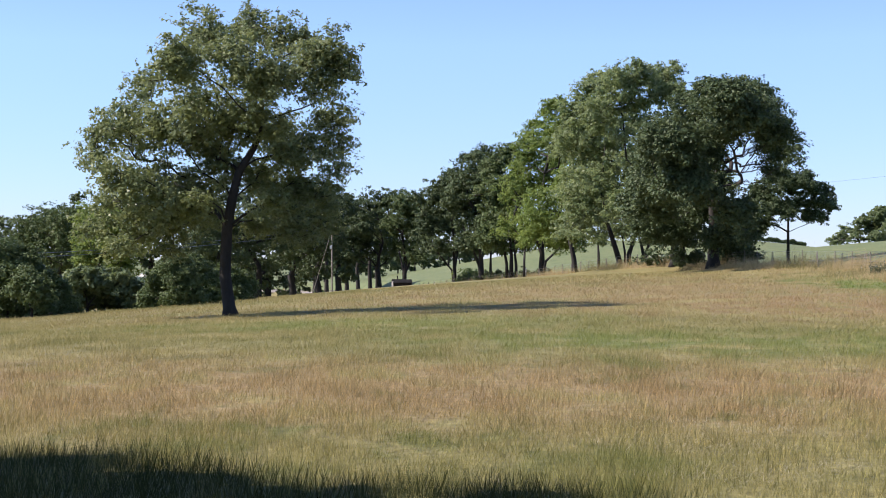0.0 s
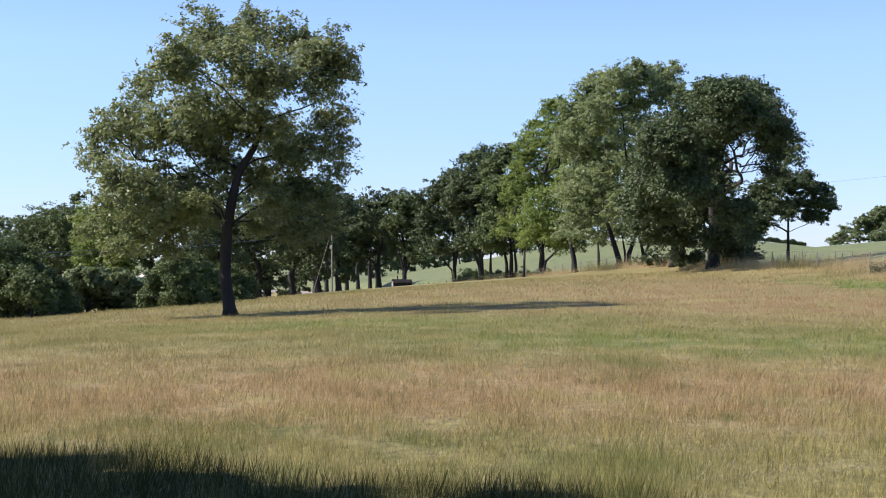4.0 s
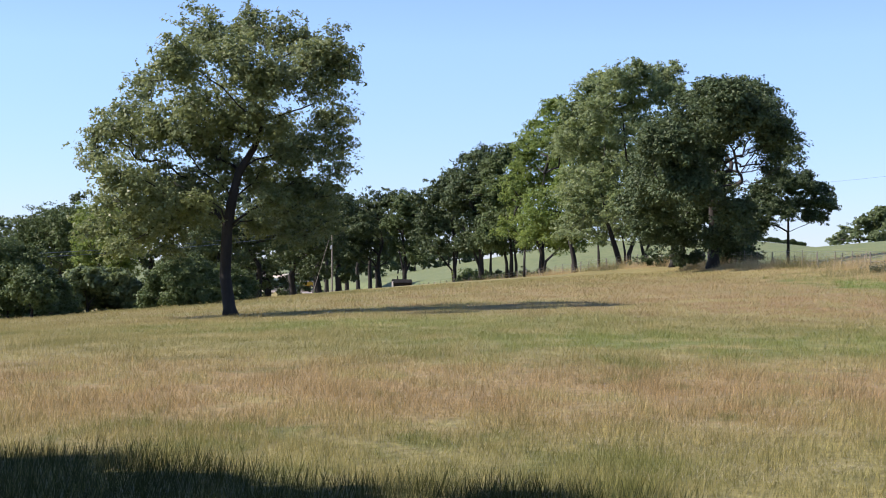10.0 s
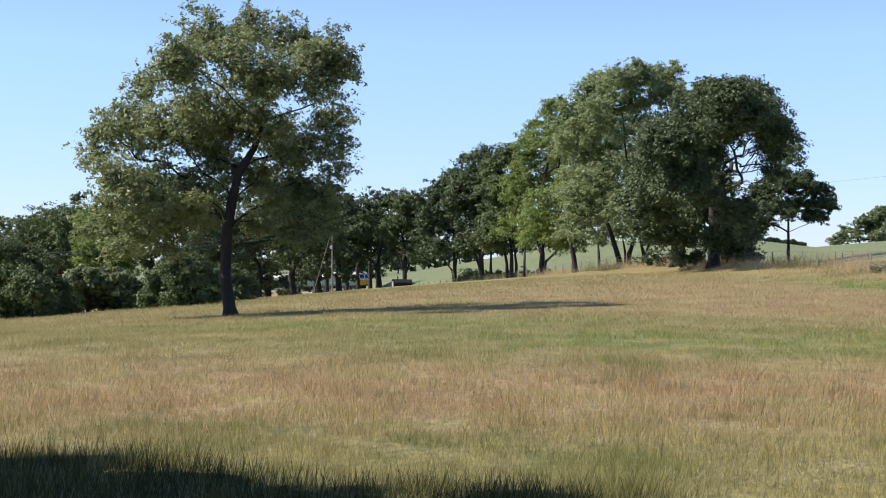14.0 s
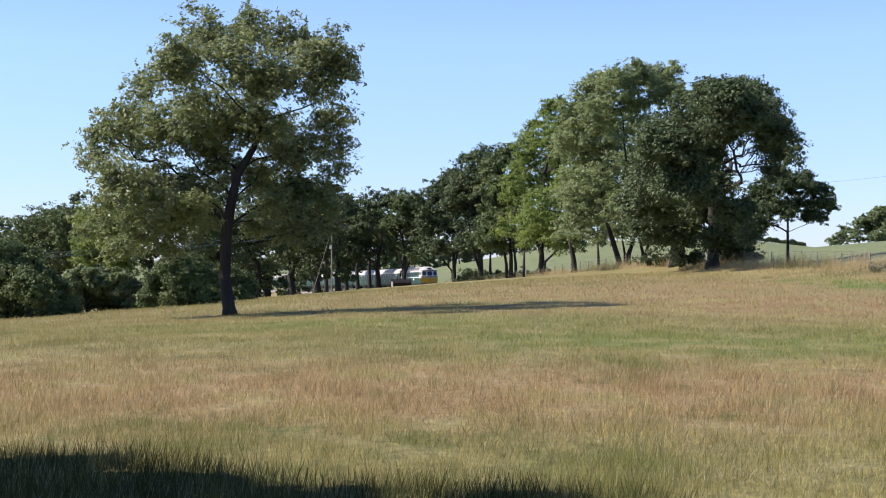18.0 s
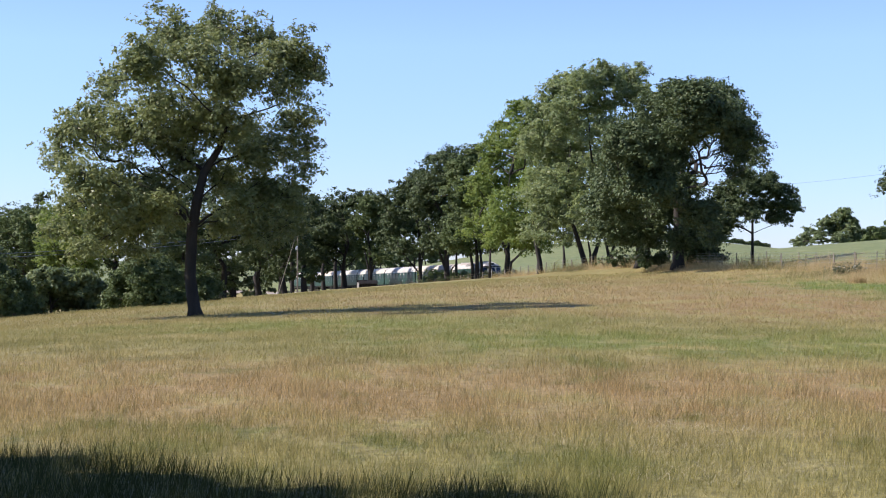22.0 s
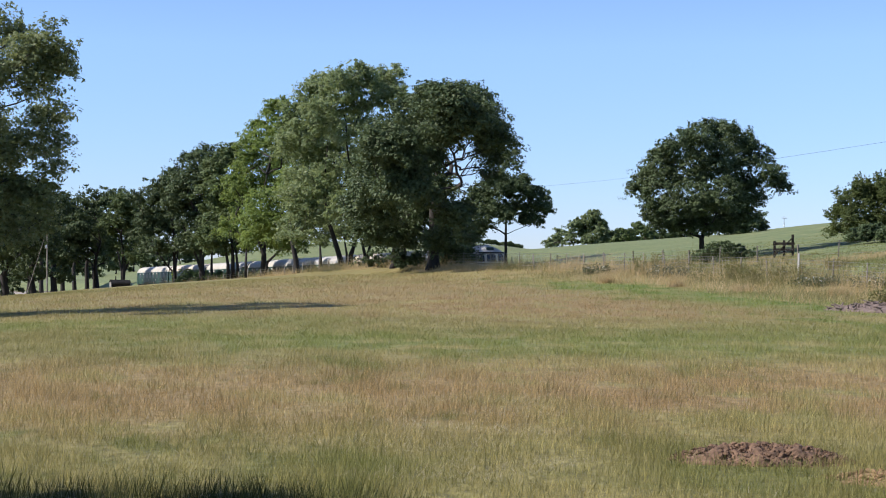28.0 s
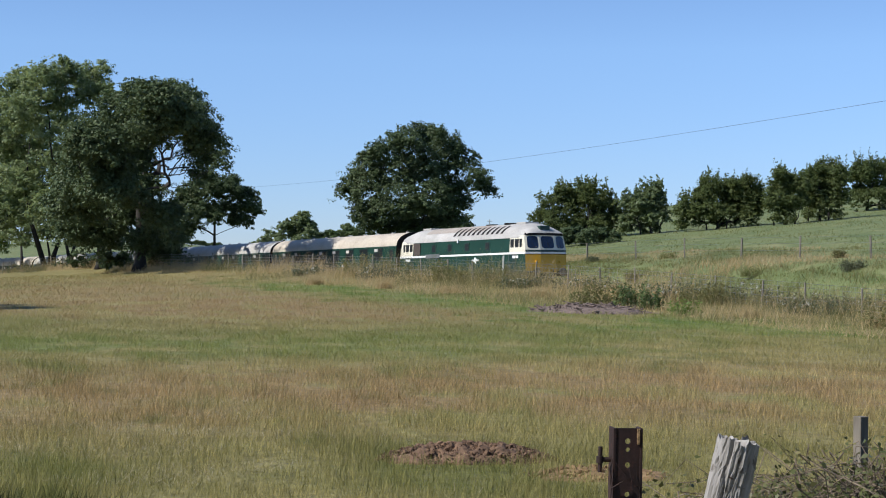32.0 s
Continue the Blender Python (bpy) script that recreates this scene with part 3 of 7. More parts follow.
tree("poplar_tree", *place(6.31, 154), 6.31, ((-2.2, 7.1, 19.0, 1.40), (-0.5, 3.2, 18.9, 1.40), (1.6, -7.1, 17.9, 1.51), (3.3, 6.2, 19.3, 1.51), (5.3, 6.5, 20.2, 0.93), (4.5, 6.7, 18.6, 1.51), (-2.9, 1.3, 17.3, 1.51), (0.0, -7.3, 16.4, 2.33), (2.6, -5.9, 16.3, 2.09), (-3.9, 7.1, 18.8, 0.58), (-4.8, 0.8, 15.9, 1.16), (-2.0, -6.5, 14.0, 2.62), (1.1, 7.9, 14.3, 2.62), (-4.3, 2.6, 13.4, 2.62), (-0.8, 1.4, 10.6, 2.62), (1.6, -2.5, 9.8, 2.33), (-2.6, -1.7, 8.3, 2.33), (0.5, -5.3, 6.0, 2.09), (4.8, -7.0, 16.1, 1.40), (-1.4, 7.4, 5.3, 1.74), (-3.2, -0.6, 5.6, 1.74), (1.6, 0.9, 4.1, 1.51), (-4.7, -2.9, 4.5, 1.40), (2.7, 4.5, 3.1, 1.05), (-3.5, -8.2, 3.0, 1.05), (-1.3, -2.4, 2.9, 0.93), (1.0, -8.8, 2.8, 0.93), (-5.1, -5.6, 3.5, 1.16), (-2.5, 8.8, 4.1, 1.40), (-0.3, 3.1, 3.8, 1.28), (2.1, -1.3, 4.3, 1.28), (-4.3, 0.4, 7.3, 1.63), (-1.1, 7.4, 8.1, 1.74)), 8.3, 0.26, 0.134, 1587, 57, M_POPLAR, 13, "tall silvery green poplar with leaves stirred by wind", spread=0.712, shoots=50, shoot=0.7, flat=0.9, skirt=3.5, trunk=((0.0, -0.4), (-0.7, 2.9), (-1.3, 4.8), (-1.9, 8.0), (-1.5, 13.0)), stems=[(0.35, 0.05, 3.6, 0.13), (0.6, 1.2, 3.4, 0.27), (2.1, 1.7, 3.4, 0.2), (2.25, 2.75, 3.6, 0.19)])
tree("lime_tree", *place(3.48, 180), 3.48, ((2.0, -3.0, 17.7, 1.63), (0.1, 1.8, 16.6, 1.63), (-1.1, 3.7, 14.5, 2.04), (1.4, -3.0, 14.3, 2.45), (3.3, 0.4, 13.3, 2.45), (-1.5, 5.4, 11.7, 2.45), (0.8, 8.6, 11.2, 2.72), (3.1, -6.9, 9.2, 2.72), (-2.2, 8.5, 8.6, 2.31), (0.1, -10.4, 6.7, 2.72), (2.7, 5.0, 5.8, 2.45), (-3.4, 5.6, 5.2, 1.77), (1.6, -7.1, 3.8, 1.63), (-3.3, -1.4, 9.5, 1.36), (2.7, 5.7, 19.5, 0.95), (3.7, -8.6, 3.7, 1.50), (-1.1, 2.5, 3.6, 1.36), (1.1, 5.5, 2.9, 0.82), (-1.8, 0.2, 3.0, 0.95), (1.9, 4.2, 3.2, 1.09), (3.3, -4.9, 3.1, 1.09), (1.6, -5.9, 4.9, 1.77), (-0.5, -2.7, 4.6, 1.50), (2.8, -5.8, 3.5, 1.09), (-1.1, -3.0, 6.0, 1.50)), 4.2, 0.35, 0.14, 1339, 57, M_LIME, 14, "pale green broad-leaved tree beside the railway fence", spread=0.807, flat=0.9, skirt=2.5, trunk=((0.0, -0.6), (0.05, 1.0), (0.1, 2.1), (-0.5, 3.8), (-0.4, 6.5), (0.4, 11.0)), stems=[(0.15, 2.6, 3.2, 0.17), (0.1, 0.3, 4.6, 0.2), (-1.9, -1.8, 3.2, 0.16)])
tree("field_maple_tree", *place(2.42, 192), 2.42, ((0.0, 7.9, 13.9, 1.89), (-1.7, 1.3, 12.1, 2.18), (-0.3, -2.9, 9.3, 2.47), (-2.3, -4.0, 8.6, 2.18), (-1.0, 8.3, 6.2, 2.47), (-2.7, -0.9, 4.0, 1.45), (0.7, 8.3, 3.9, 1.74), (-1.0, 0.3, 3.1, 1.02), (1.1, 0.3, 3.1, 1.02), (-2.4, 6.5, 3.1, 0.87)), 3.3, 0.27, 0.158, 954, 40, M_HEDGE, 15, "mid-green maple in the row along the railway", spread=0.807, twigs=24, flat=0.5, skirt=1.4, stems=[(-0.5, -0.9, 3.0, 0.22), (0.6, 0.3, 3.0, 0.2)])
tree("oak_tree", *place(1.36, 204), 1.36, ((0.6, 1.4, 13.9, 2.00), (-1.6, 0.5, 12.8, 2.16), (-0.5, -0.6, 10.6, 2.77), (-2.6, 1.1, 9.9, 2.62), (1.3, -0.4, 7.7, 2.31), (-1.6, 3.0, 7.1, 2.77), (0.2, -2.9, 4.8, 2.31), (-1.6, -0.4, 3.8, 1.39), (-1.2, 0.1, 3.5, 1.39), (1.4, 0.7, 3.5, 1.39)), 3.1, 0.37, 0.158, 1046, 40, M_OAK, 16, "dark oak in the row along the railway", spread=0.807, twigs=24, flat=0.6, skirt=1.3, stems=[(-0.1, -1.0, 2.6, 0.24), (1.15, 1.2, 2.6, 0.2)])
tree("oak_tree", *place(0.42, 214), 0.42, ((-0.7, -4.5, 11.2, 2.26), (-2.7, 5.6, 9.7, 2.26), (-1.1, 3.2, 7.8, 2.59), (-3.4, 3.9, 6.6, 2.10), (-0.4, 2.3, 5.5, 2.10), (-4.3, 7.8, 4.4, 1.45), (-5.2, -2.5, 9.4, 0.97), (-1.9, -1.8, 3.6, 1.45), (1.1, -4.6, 3.4, 1.29), (-3.2, -7.5, 3.3, 1.13)), 3.9, 0.27, 0.158, 911, 40, M_OAK, 17, "dark oak with a slender trunk in the railway row", spread=0.807, twigs=24, flat=0.5, skirt=1.7, stems=[(-0.1, -2.2, 2.2, 0.15), (0.0, 0.5, 3.2, 0.16)])
tree("field_maple_tree", *place(-1.38, 232), -1.38, ((0.0, -1.9, 8.9, 2.10), (1.6, 2.4, 8.7, 1.93), (0.4, 2.4, 6.2, 2.28), (2.4, -0.9, 5.7, 2.10), (2.0, 0.4, 3.7, 1.40), (1.2, -0.1, 7.4, 1.75), (-1.6, 0.2, 6.2, 1.75), (0.8, 1.0, 3.7, 1.40), (1.6, -1.0, 2.3, 1.23), (-1.2, 1.9, 2.9, 1.23)), 2.9, 0.33, 0.158, 818, 40, M_HEDGE, 18, "small maple with a leaning crown beside the railway", spread=0.76, twigs=24, skirt=0.5, stems=[(0.0, 1.1, 1.8, 0.2), (0.0, -0.7, 2.6, 0.2)])
tree("oak_tree", *place(-2.24, 240), -2.24, ((0.3, -0.4, 10.5, 1.99), (-1.8, 1.5, 9.7, 1.99), (2.4, 0.3, 9.7, 1.99), (-3.9, -3.3, 8.7, 1.99), (-2.6, -5.3, 6.2, 2.54), (0.3, -1.0, 6.7, 2.54), (-4.8, 2.4, 5.5, 2.18), (-6.0, 0.7, 8.0, 1.99), (-1.9, 2.7, 3.4, 2.18), (-4.3, -3.8, 2.5, 1.99), (1.5, 3.2, 3.8, 1.81), (-5.7, 1.8, 3.0, 1.63), (-2.7, 4.1, 1.7, 1.45), (1.5, 0.2, 1.9, 1.36), (-5.3, 3.0, 1.3, 1.45)), 1.7, 0.40, 0.165, 876, 40, M_OAK, 19, "dark oak with a short trunk ending the row", spread=0.855, twigs=24, skirt=0.3)
tree("oak_tree", *place(12.06, 172), 12.06, ((-3.4, 0.0, 4.7, 1.2), (-5.0, 0.4, 4.3, 1.2), (-6.0, 0.2, 5.0, 1.2), (-2.4, 0.3, 5.2, 1.1), (-0.3, -5.7, 9.0, 1.56), (1.4, -5.4, 9.0, 1.56), (3.1, -3.8, 7.9, 1.43), (4.0, -0.2, 7.2, 0.91), (-2.0, -3.0, 8.6, 1.43), (-2.8, -3.5, 7.4, 1.56), (-4.1, 0.6, 6.1, 1.69), (-1.4, -5.6, 6.7, 1.43), (1.5, 1.0, 7.2, 1.56), (2.5, -3.0, 5.9, 1.04), (-4.1, 1.5, 4.6, 1.17), (0.0, -5.7, 6.2, 1.04), (-0.8, -2.2, 10.0, 0.91), (-5.2, 0.5, 5.5, 1.04), (3.7, 0.2, 5.7, 0.65)), 5.7, 0.17, 0.112, 1500, 51, M_OAK, 20, "small rounded oak on the bank beyond the railway", spread=0.522, twigs=60, shoots=26, shoot=0.8, flat=0.7, skirt=2.9)
# first four crown masses, out of sight at the back, added to shade the line
tree("oak_tree", *place(8.12, 134), 8.12, ((0.0, 8.0, 9.0, 2.2), (-0.5, 12.0, 8.0, 2.0), (0.5, 14.0, 11.0, 2.0), (0.6, 10.0, 5.5, 1.8), (-0.9, 6.5, 12.3, 1.72), (-2.0, 3.3, 9.0, 1.92), (-0.1, 2.3, 7.5, 2.02), (-1.4, -6.5, 5.4, 1.82), (0.4, 1.5, 9.4, 1.82), (-2.2, -9.4, 6.4, 1.52), (-0.6, 6.4, 10.9, 1.92), (-0.3, 9.5, 4.9, 1.52), (-2.0, 7.2, 3.8, 1.11)), 7.4, 0.30, 0.118, 1443, 51, M_OAK, 21, "dark oak crowded between its neighbours in the railway row", spread=0.807, shoots=26, shoot=0.8, flat=0.8, skirt=3.1, stems=[(0.8, 0.8, 3.5, 0.17)])
tree("ash_tree", *place(4.68, 166), 4.68, ((1.54, -8.2, 14.8, 2.26), (0.74, -3.0, 12.4, 2.51), (2.74, -3.3, 10.4, 2.51), (0.24, -6.9, 8.8, 2.26), (2.14, 2.2, 17.5, 1.76), (2.44, 5.3, 7.6, 2.13), (0.94, -3.3, 5.6, 1.76)), 8.0, 0.28, 0.127, 733, 57, M_POPLAR, 22, "grey-green ash crowded in the railway row", spread=0.807, flat=0.9, skirt=3.5, trunk=((0.0, -0.4), (-0.15, 1.5), (-0.45, 3.0), (-0.85, 4.4), (-0.6, 8.0), (0.4, 13.0)), stems=[(2.4, 2.3, 3.2, 0.17)])
# six oaks hidden behind other crowns, added to darken the train's rear
tree("oak_tree", *place(-2.32, 248), -2.32, ((0.0, 7.3, 8.0, 1.87), (-1.2, 5.9, 6.6, 1.87), (1.0, -7.3, 6.2, 1.69), (-0.4, 5.3, 5.2, 1.87), (0.7, 7.5, 4.8, 1.69), (-1.4, -5.8, 4.3, 1.31)), 2.1, 0.34, 0.225, 481, 24, M_OAK, 23, "dark oak far along the railway row", spread=0.902, twigs=24, flat=0.4)
tree("oak_tree", *place(-2.58, 260), -2.58, ((0.0, 1.5, 8.1, 1.96), (-1.3, 2.8, 6.8, 1.96), (1.1, 2.2, 6.6, 1.77), (-0.3, -8.1, 5.1, 1.96), (0.7, 3.2, 4.9, 1.77), (-1.5, 2.5, 4.6, 1.37)), 2.2, 0.36, 0.225, 481, 24, M_OAK, 24, "dark oak far along the railway row", spread=0.902, twigs=24, flat=0.4)
tree("oak_tree", *place(-3.00, 276), -3.00, ((0.0, 6.6, 8.6, 2.08), (-1.4, 6.1, 7.1, 2.08), (1.1, -3.4, 6.8, 1.88), (-0.4, 4.5, 5.5, 2.08), (0.8, 7.3, 5.2, 1.88), (-1.6, 7.6, 4.8, 1.46)), 2.2, 0.38, 0.225, 481, 24, M_OAK, 25, "dark oak far along the railway row", spread=0.902, twigs=24, flat=0.4)
tree("oak_tree", *place(-3.40, 291), -3.40, ((0.0, -6.9, 8.7, 2.20), (-1.4, -9.5, 7.1, 2.20), (1.2, 3.0, 7.2, 1.98), (-0.4, -5.8, 5.6, 2.20), (0.8, 1.3, 5.3, 1.98), (-1.7, 8.6, 5.0, 1.54)), 2.2, 0.41, 0.225, 481, 24, M_OAK, 26, "dark oak far along the railway row", spread=0.902, twigs=24, flat=0.4)
tree("oak_tree", *place(-3.74, 306), -3.74, ((0.0, -2.5, 9.2, 2.31), (-1.5, -5.0, 7.5, 2.31), (1.3, -0.9, 7.4, 2.08), (-0.4, 3.2, 5.9, 2.31), (0.8, -8.0, 5.4, 2.08), (-1.7, -2.3, 5.0, 1.62)), 2.3, 0.43, 0.225, 481, 24, M_OAK, 27, "dark oak far along the railway row", spread=0.902, twigs=24, flat=0.4)
tree("oak_tree", *place(-4.12, 322), -4.12, ((0.0, -7.6, 9.4, 2.43), (-1.6, 3.3, 8.0, 2.43), (1.4, 6.6, 7.8, 2.19), (-0.4, -2.5, 6.1, 2.43), (0.9, -2.6, 5.6, 2.19), (-1.8, 0.8, 5.2, 1.70)), 2.3, 0.45, 0.225, 481, 24, M_OAK, 28, "dark oak far along the railway row", spread=0.902, twigs=24, flat=0.4)
tree("oak_tree", *place(-6.56, 205), -6.56, ((-0.3, -3.0, 5.6, 3.87), (-2.5, -0.8, 3.5, 3.10), (1.8, -1.5, 4.2, 3.10), (-1.1, -0.4, 9.2, 3.10), (3.2, -1.6, 7.0, 3.48), (-1.8, 1.7, 0.6, 2.32), (1.1, 0.7, -0.1, 2.32)), 0.6, 0.50, 0.165, 514, 40, M_OAK, 29, "dark shaded oak in the wood at the field's edge", spread=0.855, twigs=24)
tree("oak_tree", *place(-5.27, 214), -5.27, ((1.5, -2.3, 8.0, 3.64), (-0.7, -3.5, 8.7, 3.23), (3.0, 2.8, 9.6, 3.23), (4.4, -2.9, 7.2, 2.83), (0.7, -4.1, 4.3, 3.64), (3.7, -3.5, 3.5, 2.83), (-1.5, -1.3, 2.1, 2.83), (2.3, 3.9, 0.6, 2.02), (5.2, -0.5, 4.3, 2.02)), 0.6, 0.49, 0.165, 595, 40, M_OAK, 30, "dark shaded oak in the wood at the field's edge", spread=0.855, twigs=24)
tree("oak_tree", *place(-4.38, 222), -4.38, ((0.8, -1.5, 9.0, 2.93), (2.7, 0.8, 8.3, 2.35), (-0.4, 0.9, 6.0, 3.35), (1.9, -2.0, 4.4, 2.52), (0.4, -0.5, 2.1, 2.10), (-1.5, 0.8, 0.5, 1.84), (2.3, -0.6, 9.8, 1.68)), 1.7, 0.47, 0.165, 480, 40, M_OAK, 31, "dark shaded oak in the wood at the field's edge", spread=0.855, twigs=24)
tree("oak_tree", *place(-7.94, 198), -7.94, ((-0.3, 1.7, 5.5, 3.36), (-2.3, -2.7, 4.1, 2.99), (1.0, 0.7, 2.7, 2.99), (-1.0, 2.1, 0.7, 2.62), (-3.1, 0.8, 1.4, 2.24)), -0.0, 0.45, 0.165, 412, 40, M_OAK, 32, "dark shaded oak in the wood at the field's edge", spread=0.855, twigs=24)
tree("maple_tree", *place(-13.64, 168), -13.64, ((0.0, 1.8, 5.2, 2.28), (-1.6, -1.2, 4.8, 2.16), (1.9, -3.8, 4.5, 2.16), (-2.8, 0.1, 3.7, 2.03), (3.4, 0.6, 3.1, 2.16), (0.0, -3.4, 2.5, 2.86), (-3.3, -0.5, 2.0, 1.90), (2.2, 0.3, 0.8, 2.54), (-1.7, 2.4, 0.3, 2.54)), -0.9, 0.41, 0.127, 731, 51, M_HEDGE, 33, "large round-headed maple at the wood's edge", spread=0.76)
tree("ash_tree", *place(-11.73, 154), -11.73, ((-2.1, 0.5, 5.4, 1.28), (-0.8, -2.5, 4.0, 1.98), (0.8, -2.0, 4.6, 1.74), (-1.6, 1.5, 3.0, 1.63), (0.5, 1.0, 2.2, 1.98), (2.1, 0.4, 3.0, 1.74), (-2.1, 0.9, 1.4, 1.63), (1.3, 2.5, 0.9, 1.74)), -0.1, 0.27, 0.106, 543, 57, M_LIME, 34, "light green ash at the wood's edge", spread=0.57)
tree("bush", *place(-15.05, 92), -15.05, ((-0.2, 1.4, 2.0, 0.97), (0.8, 1.3, 1.5, 1.03), (-0.9, -0.3, 1.7, 1.16), (1.4, 0.7, 0.6, 1.09), (0.1, -1.5, 0.3, 1.29), (-1.1, 0.4, -0.0, 1.29), (2.3, 1.0, -0.4, 1.09), (1.1, 1.0, -0.9, 1.03), (2.9, -0.0, -1.2, 0.64), (-0.4, -0.4, -1.1, 0.84)), -1.0, 0.13, 0.0844, 941, 51, M_HEDGE, 35, "dense dark green thorn bush at the meadow's edge", spread=0.475, category='bush')
tree("bush", *place(-14.30, 88), -14.30, ((-0.3, -0.1, 0.6, 0.62), (0.1, -0.8, 0.2, 0.74), (-0.4, 0.3, -0.1, 0.68), (0.6, 0.0, -0.6, 0.68)), -0.9, 0.08, 0.0731, 250, 51, M_HEDGE, 36, "mid-green elder bush before darker thorn", spread=0.38, category='bush')
tree("willow_bush", *place(-12.40, 104), -12.40, ((-0.2, -0.4, 0.4, 0.87), (-0.9, 0.0, -0.1, 0.87), (0.9, 1.0, 0.0, 0.95), (1.9, -0.5, -0.1, 0.95), (0.2, 1.4, -0.9, 1.02), (1.6, 2.0, -1.1, 1.02), (2.8, -0.4, -0.5, 0.80), (3.3, -0.3, -1.2, 0.80), (-0.9, 0.2, -1.2, 0.73), (2.5, 1.8, -1.6, 0.65)), -1.5, 0.11, 0.111, 731, 40, M_WILLOW, 37, "grey-green willow bush at the meadow's edge", spread=0.427, category='bush', long=3.0)
tree("bush", *place(-9.22, 100), -9.22, ((-0.3, -1.6, 1.1, 0.98), (0.7, 0.9, 1.1, 0.91), (-1.0, 1.3, 0.4, 0.98), (1.4, 1.4, 0.4, 0.98), (0.2, -1.8, 0.1, 1.19), (1.9, -0.3, -0.4, 0.77), (-1.4, 1.8, -0.6, 0.91), (0.8, -1.5, -0.9, 0.77), (-0.3, -1.4, -1.1, 0.77), (-2.0, 0.1, -0.9, 0.63)), -1.1, 0.10, 0.0787, 795, 51, M_HEDGE, 38, "rounded green bush at the meadow's edge", spread=0.427, category='bush')
tree("bush", *place(-7.65, 112), -7.65, ((-0.2, -0.2, 0.3, 1.10), (1.0, 0.8, -0.1, 0.93), (-0.6, -0.3, -0.9, 0.85), (1.5, 0.3, -0.7, 0.59), (0.4, -0.9, -0.7, 0.68)), -1.1, 0.12, 0.09, 355, 51, M_HEDGE, 39, "dark green bush in the shade of the wood", spread=0.475, category='bush')
tree("oak_tree", *place(18.95, 131), 18.95, ((-3.9, 0.4, 5.5, 1.0), (-2.8, -0.5, 4.8, 1.0), (3.1, 0.3, 5.4, 0.9), (0.2, -1.0, 4.5, 1.2), (-1.8, 0.6, 4.4, 1.1), (2.0, 0.2, 4.6, 1.0), (1.3, 3.1, 11.8, 1.19), (-0.4, -4.9, 10.9, 1.28), (3.0, -0.3, 10.9, 1.19), (-1.9, -4.8, 10.1, 1.28), (4.2, -1.7, 9.8, 1.01), (-3.3, -1.6, 9.3, 1.19), (-4.5, 1.2, 8.4, 1.10), (-5.0, -0.0, 7.2, 0.82), (5.0, -3.4, 8.5, 1.01), (6.0, 2.7, 7.9, 0.73), (6.5, 0.2, 7.4, 0.41), (-1.1, 4.8, 9.1, 1.83), (1.2, -3.1, 9.1, 1.92), (2.9, -1.2, 8.3, 1.56), (-2.8, -2.6, 7.6, 1.56), (-0.6, -4.4, 6.6, 1.74), (1.6, -5.5, 6.6, 1.65), (3.4, 0.0, 6.8, 1.19), (-4.1, -2.3, 6.3, 0.92), (-2.3, -3.1, 5.6, 1.10), (-0.1, 4.0, 5.3, 1.10), (2.1, -0.2, 5.4, 1.01), (4.2, -2.7, 6.3, 0.64), (0.5, 1.8, 12.4, 0.64), (2.0, -2.5, 11.9, 0.64), (-1.3, 0.3, 11.7, 0.64), (3.6, -2.1, 10.8, 0.64)), 4.1, 0.25, 0.101, 1763, 57, M_OAK, 40, "dark rounded oak standing behind the railway fence", spread=0.57, twigs=60, shoots=26, shoot=0.8, flat=0.8, skirt=3.3, inner=0.12)
tree("oak_tree", *place(15.05, 262), 15.05, ((0.4, 0.1, 8.3, 1.47), (-1.8, 1.1, 7.5, 1.37), (1.4, 0.2, 7.0, 1.47), (-3.6, -0.8, 6.0, 1.19), (-0.9, 2.4, 6.1, 1.47), (-5.5, 2.1, 4.7, 1.10), (-3.2, -2.6, 4.2, 1.10), (1.8, -0.4, 5.1, 1.10), (-0.0, -2.7, 4.2, 1.10), (-5.1, 2.9, 6.1, 0.73), (-6.4, 0.3, 4.0, 0.73)), 3.3, 0.27, 0.225, 556, 24, M_WILLOW, 41, "light green oak on the hillside beyond the railway", spread=0.712, twigs=24)
tree("hedge_tree", *place(17.12, 300), 17.12, ((-4.1, -1.7, 6.2, 1.05), (-2.1, 3.1, 7.3, 1.36), (-0.0, -0.4, 6.5, 1.26), (-6.2, 0.0, 4.8, 1.05), (-3.1, -0.0, 4.6, 1.05), (-0.5, 1.7, 4.7, 1.05)), 3.6, 0.21, 0.27, 337, 24, M_HEDGE, 42, "green hedgerow tree on the far hillside", spread=0.665, twigs=24)
tree("hedge_tree", *place(20.54, 215), 20.54, ((-0.4, -2.8, 7.0, 1.50), (1.4, -0.2, 6.7, 1.05), (-2.2, 0.6, 6.0, 1.35), (-4.0, -0.6, 5.6, 1.20), (-0.4, -1.5, 5.6, 1.20), (1.4, -0.0, 6.0, 0.60)), 4.5, 0.19, 0.165, 431, 40, M_OAK, 43, "dark hedgerow tree behind a rounded oak", spread=0.665, twigs=24)
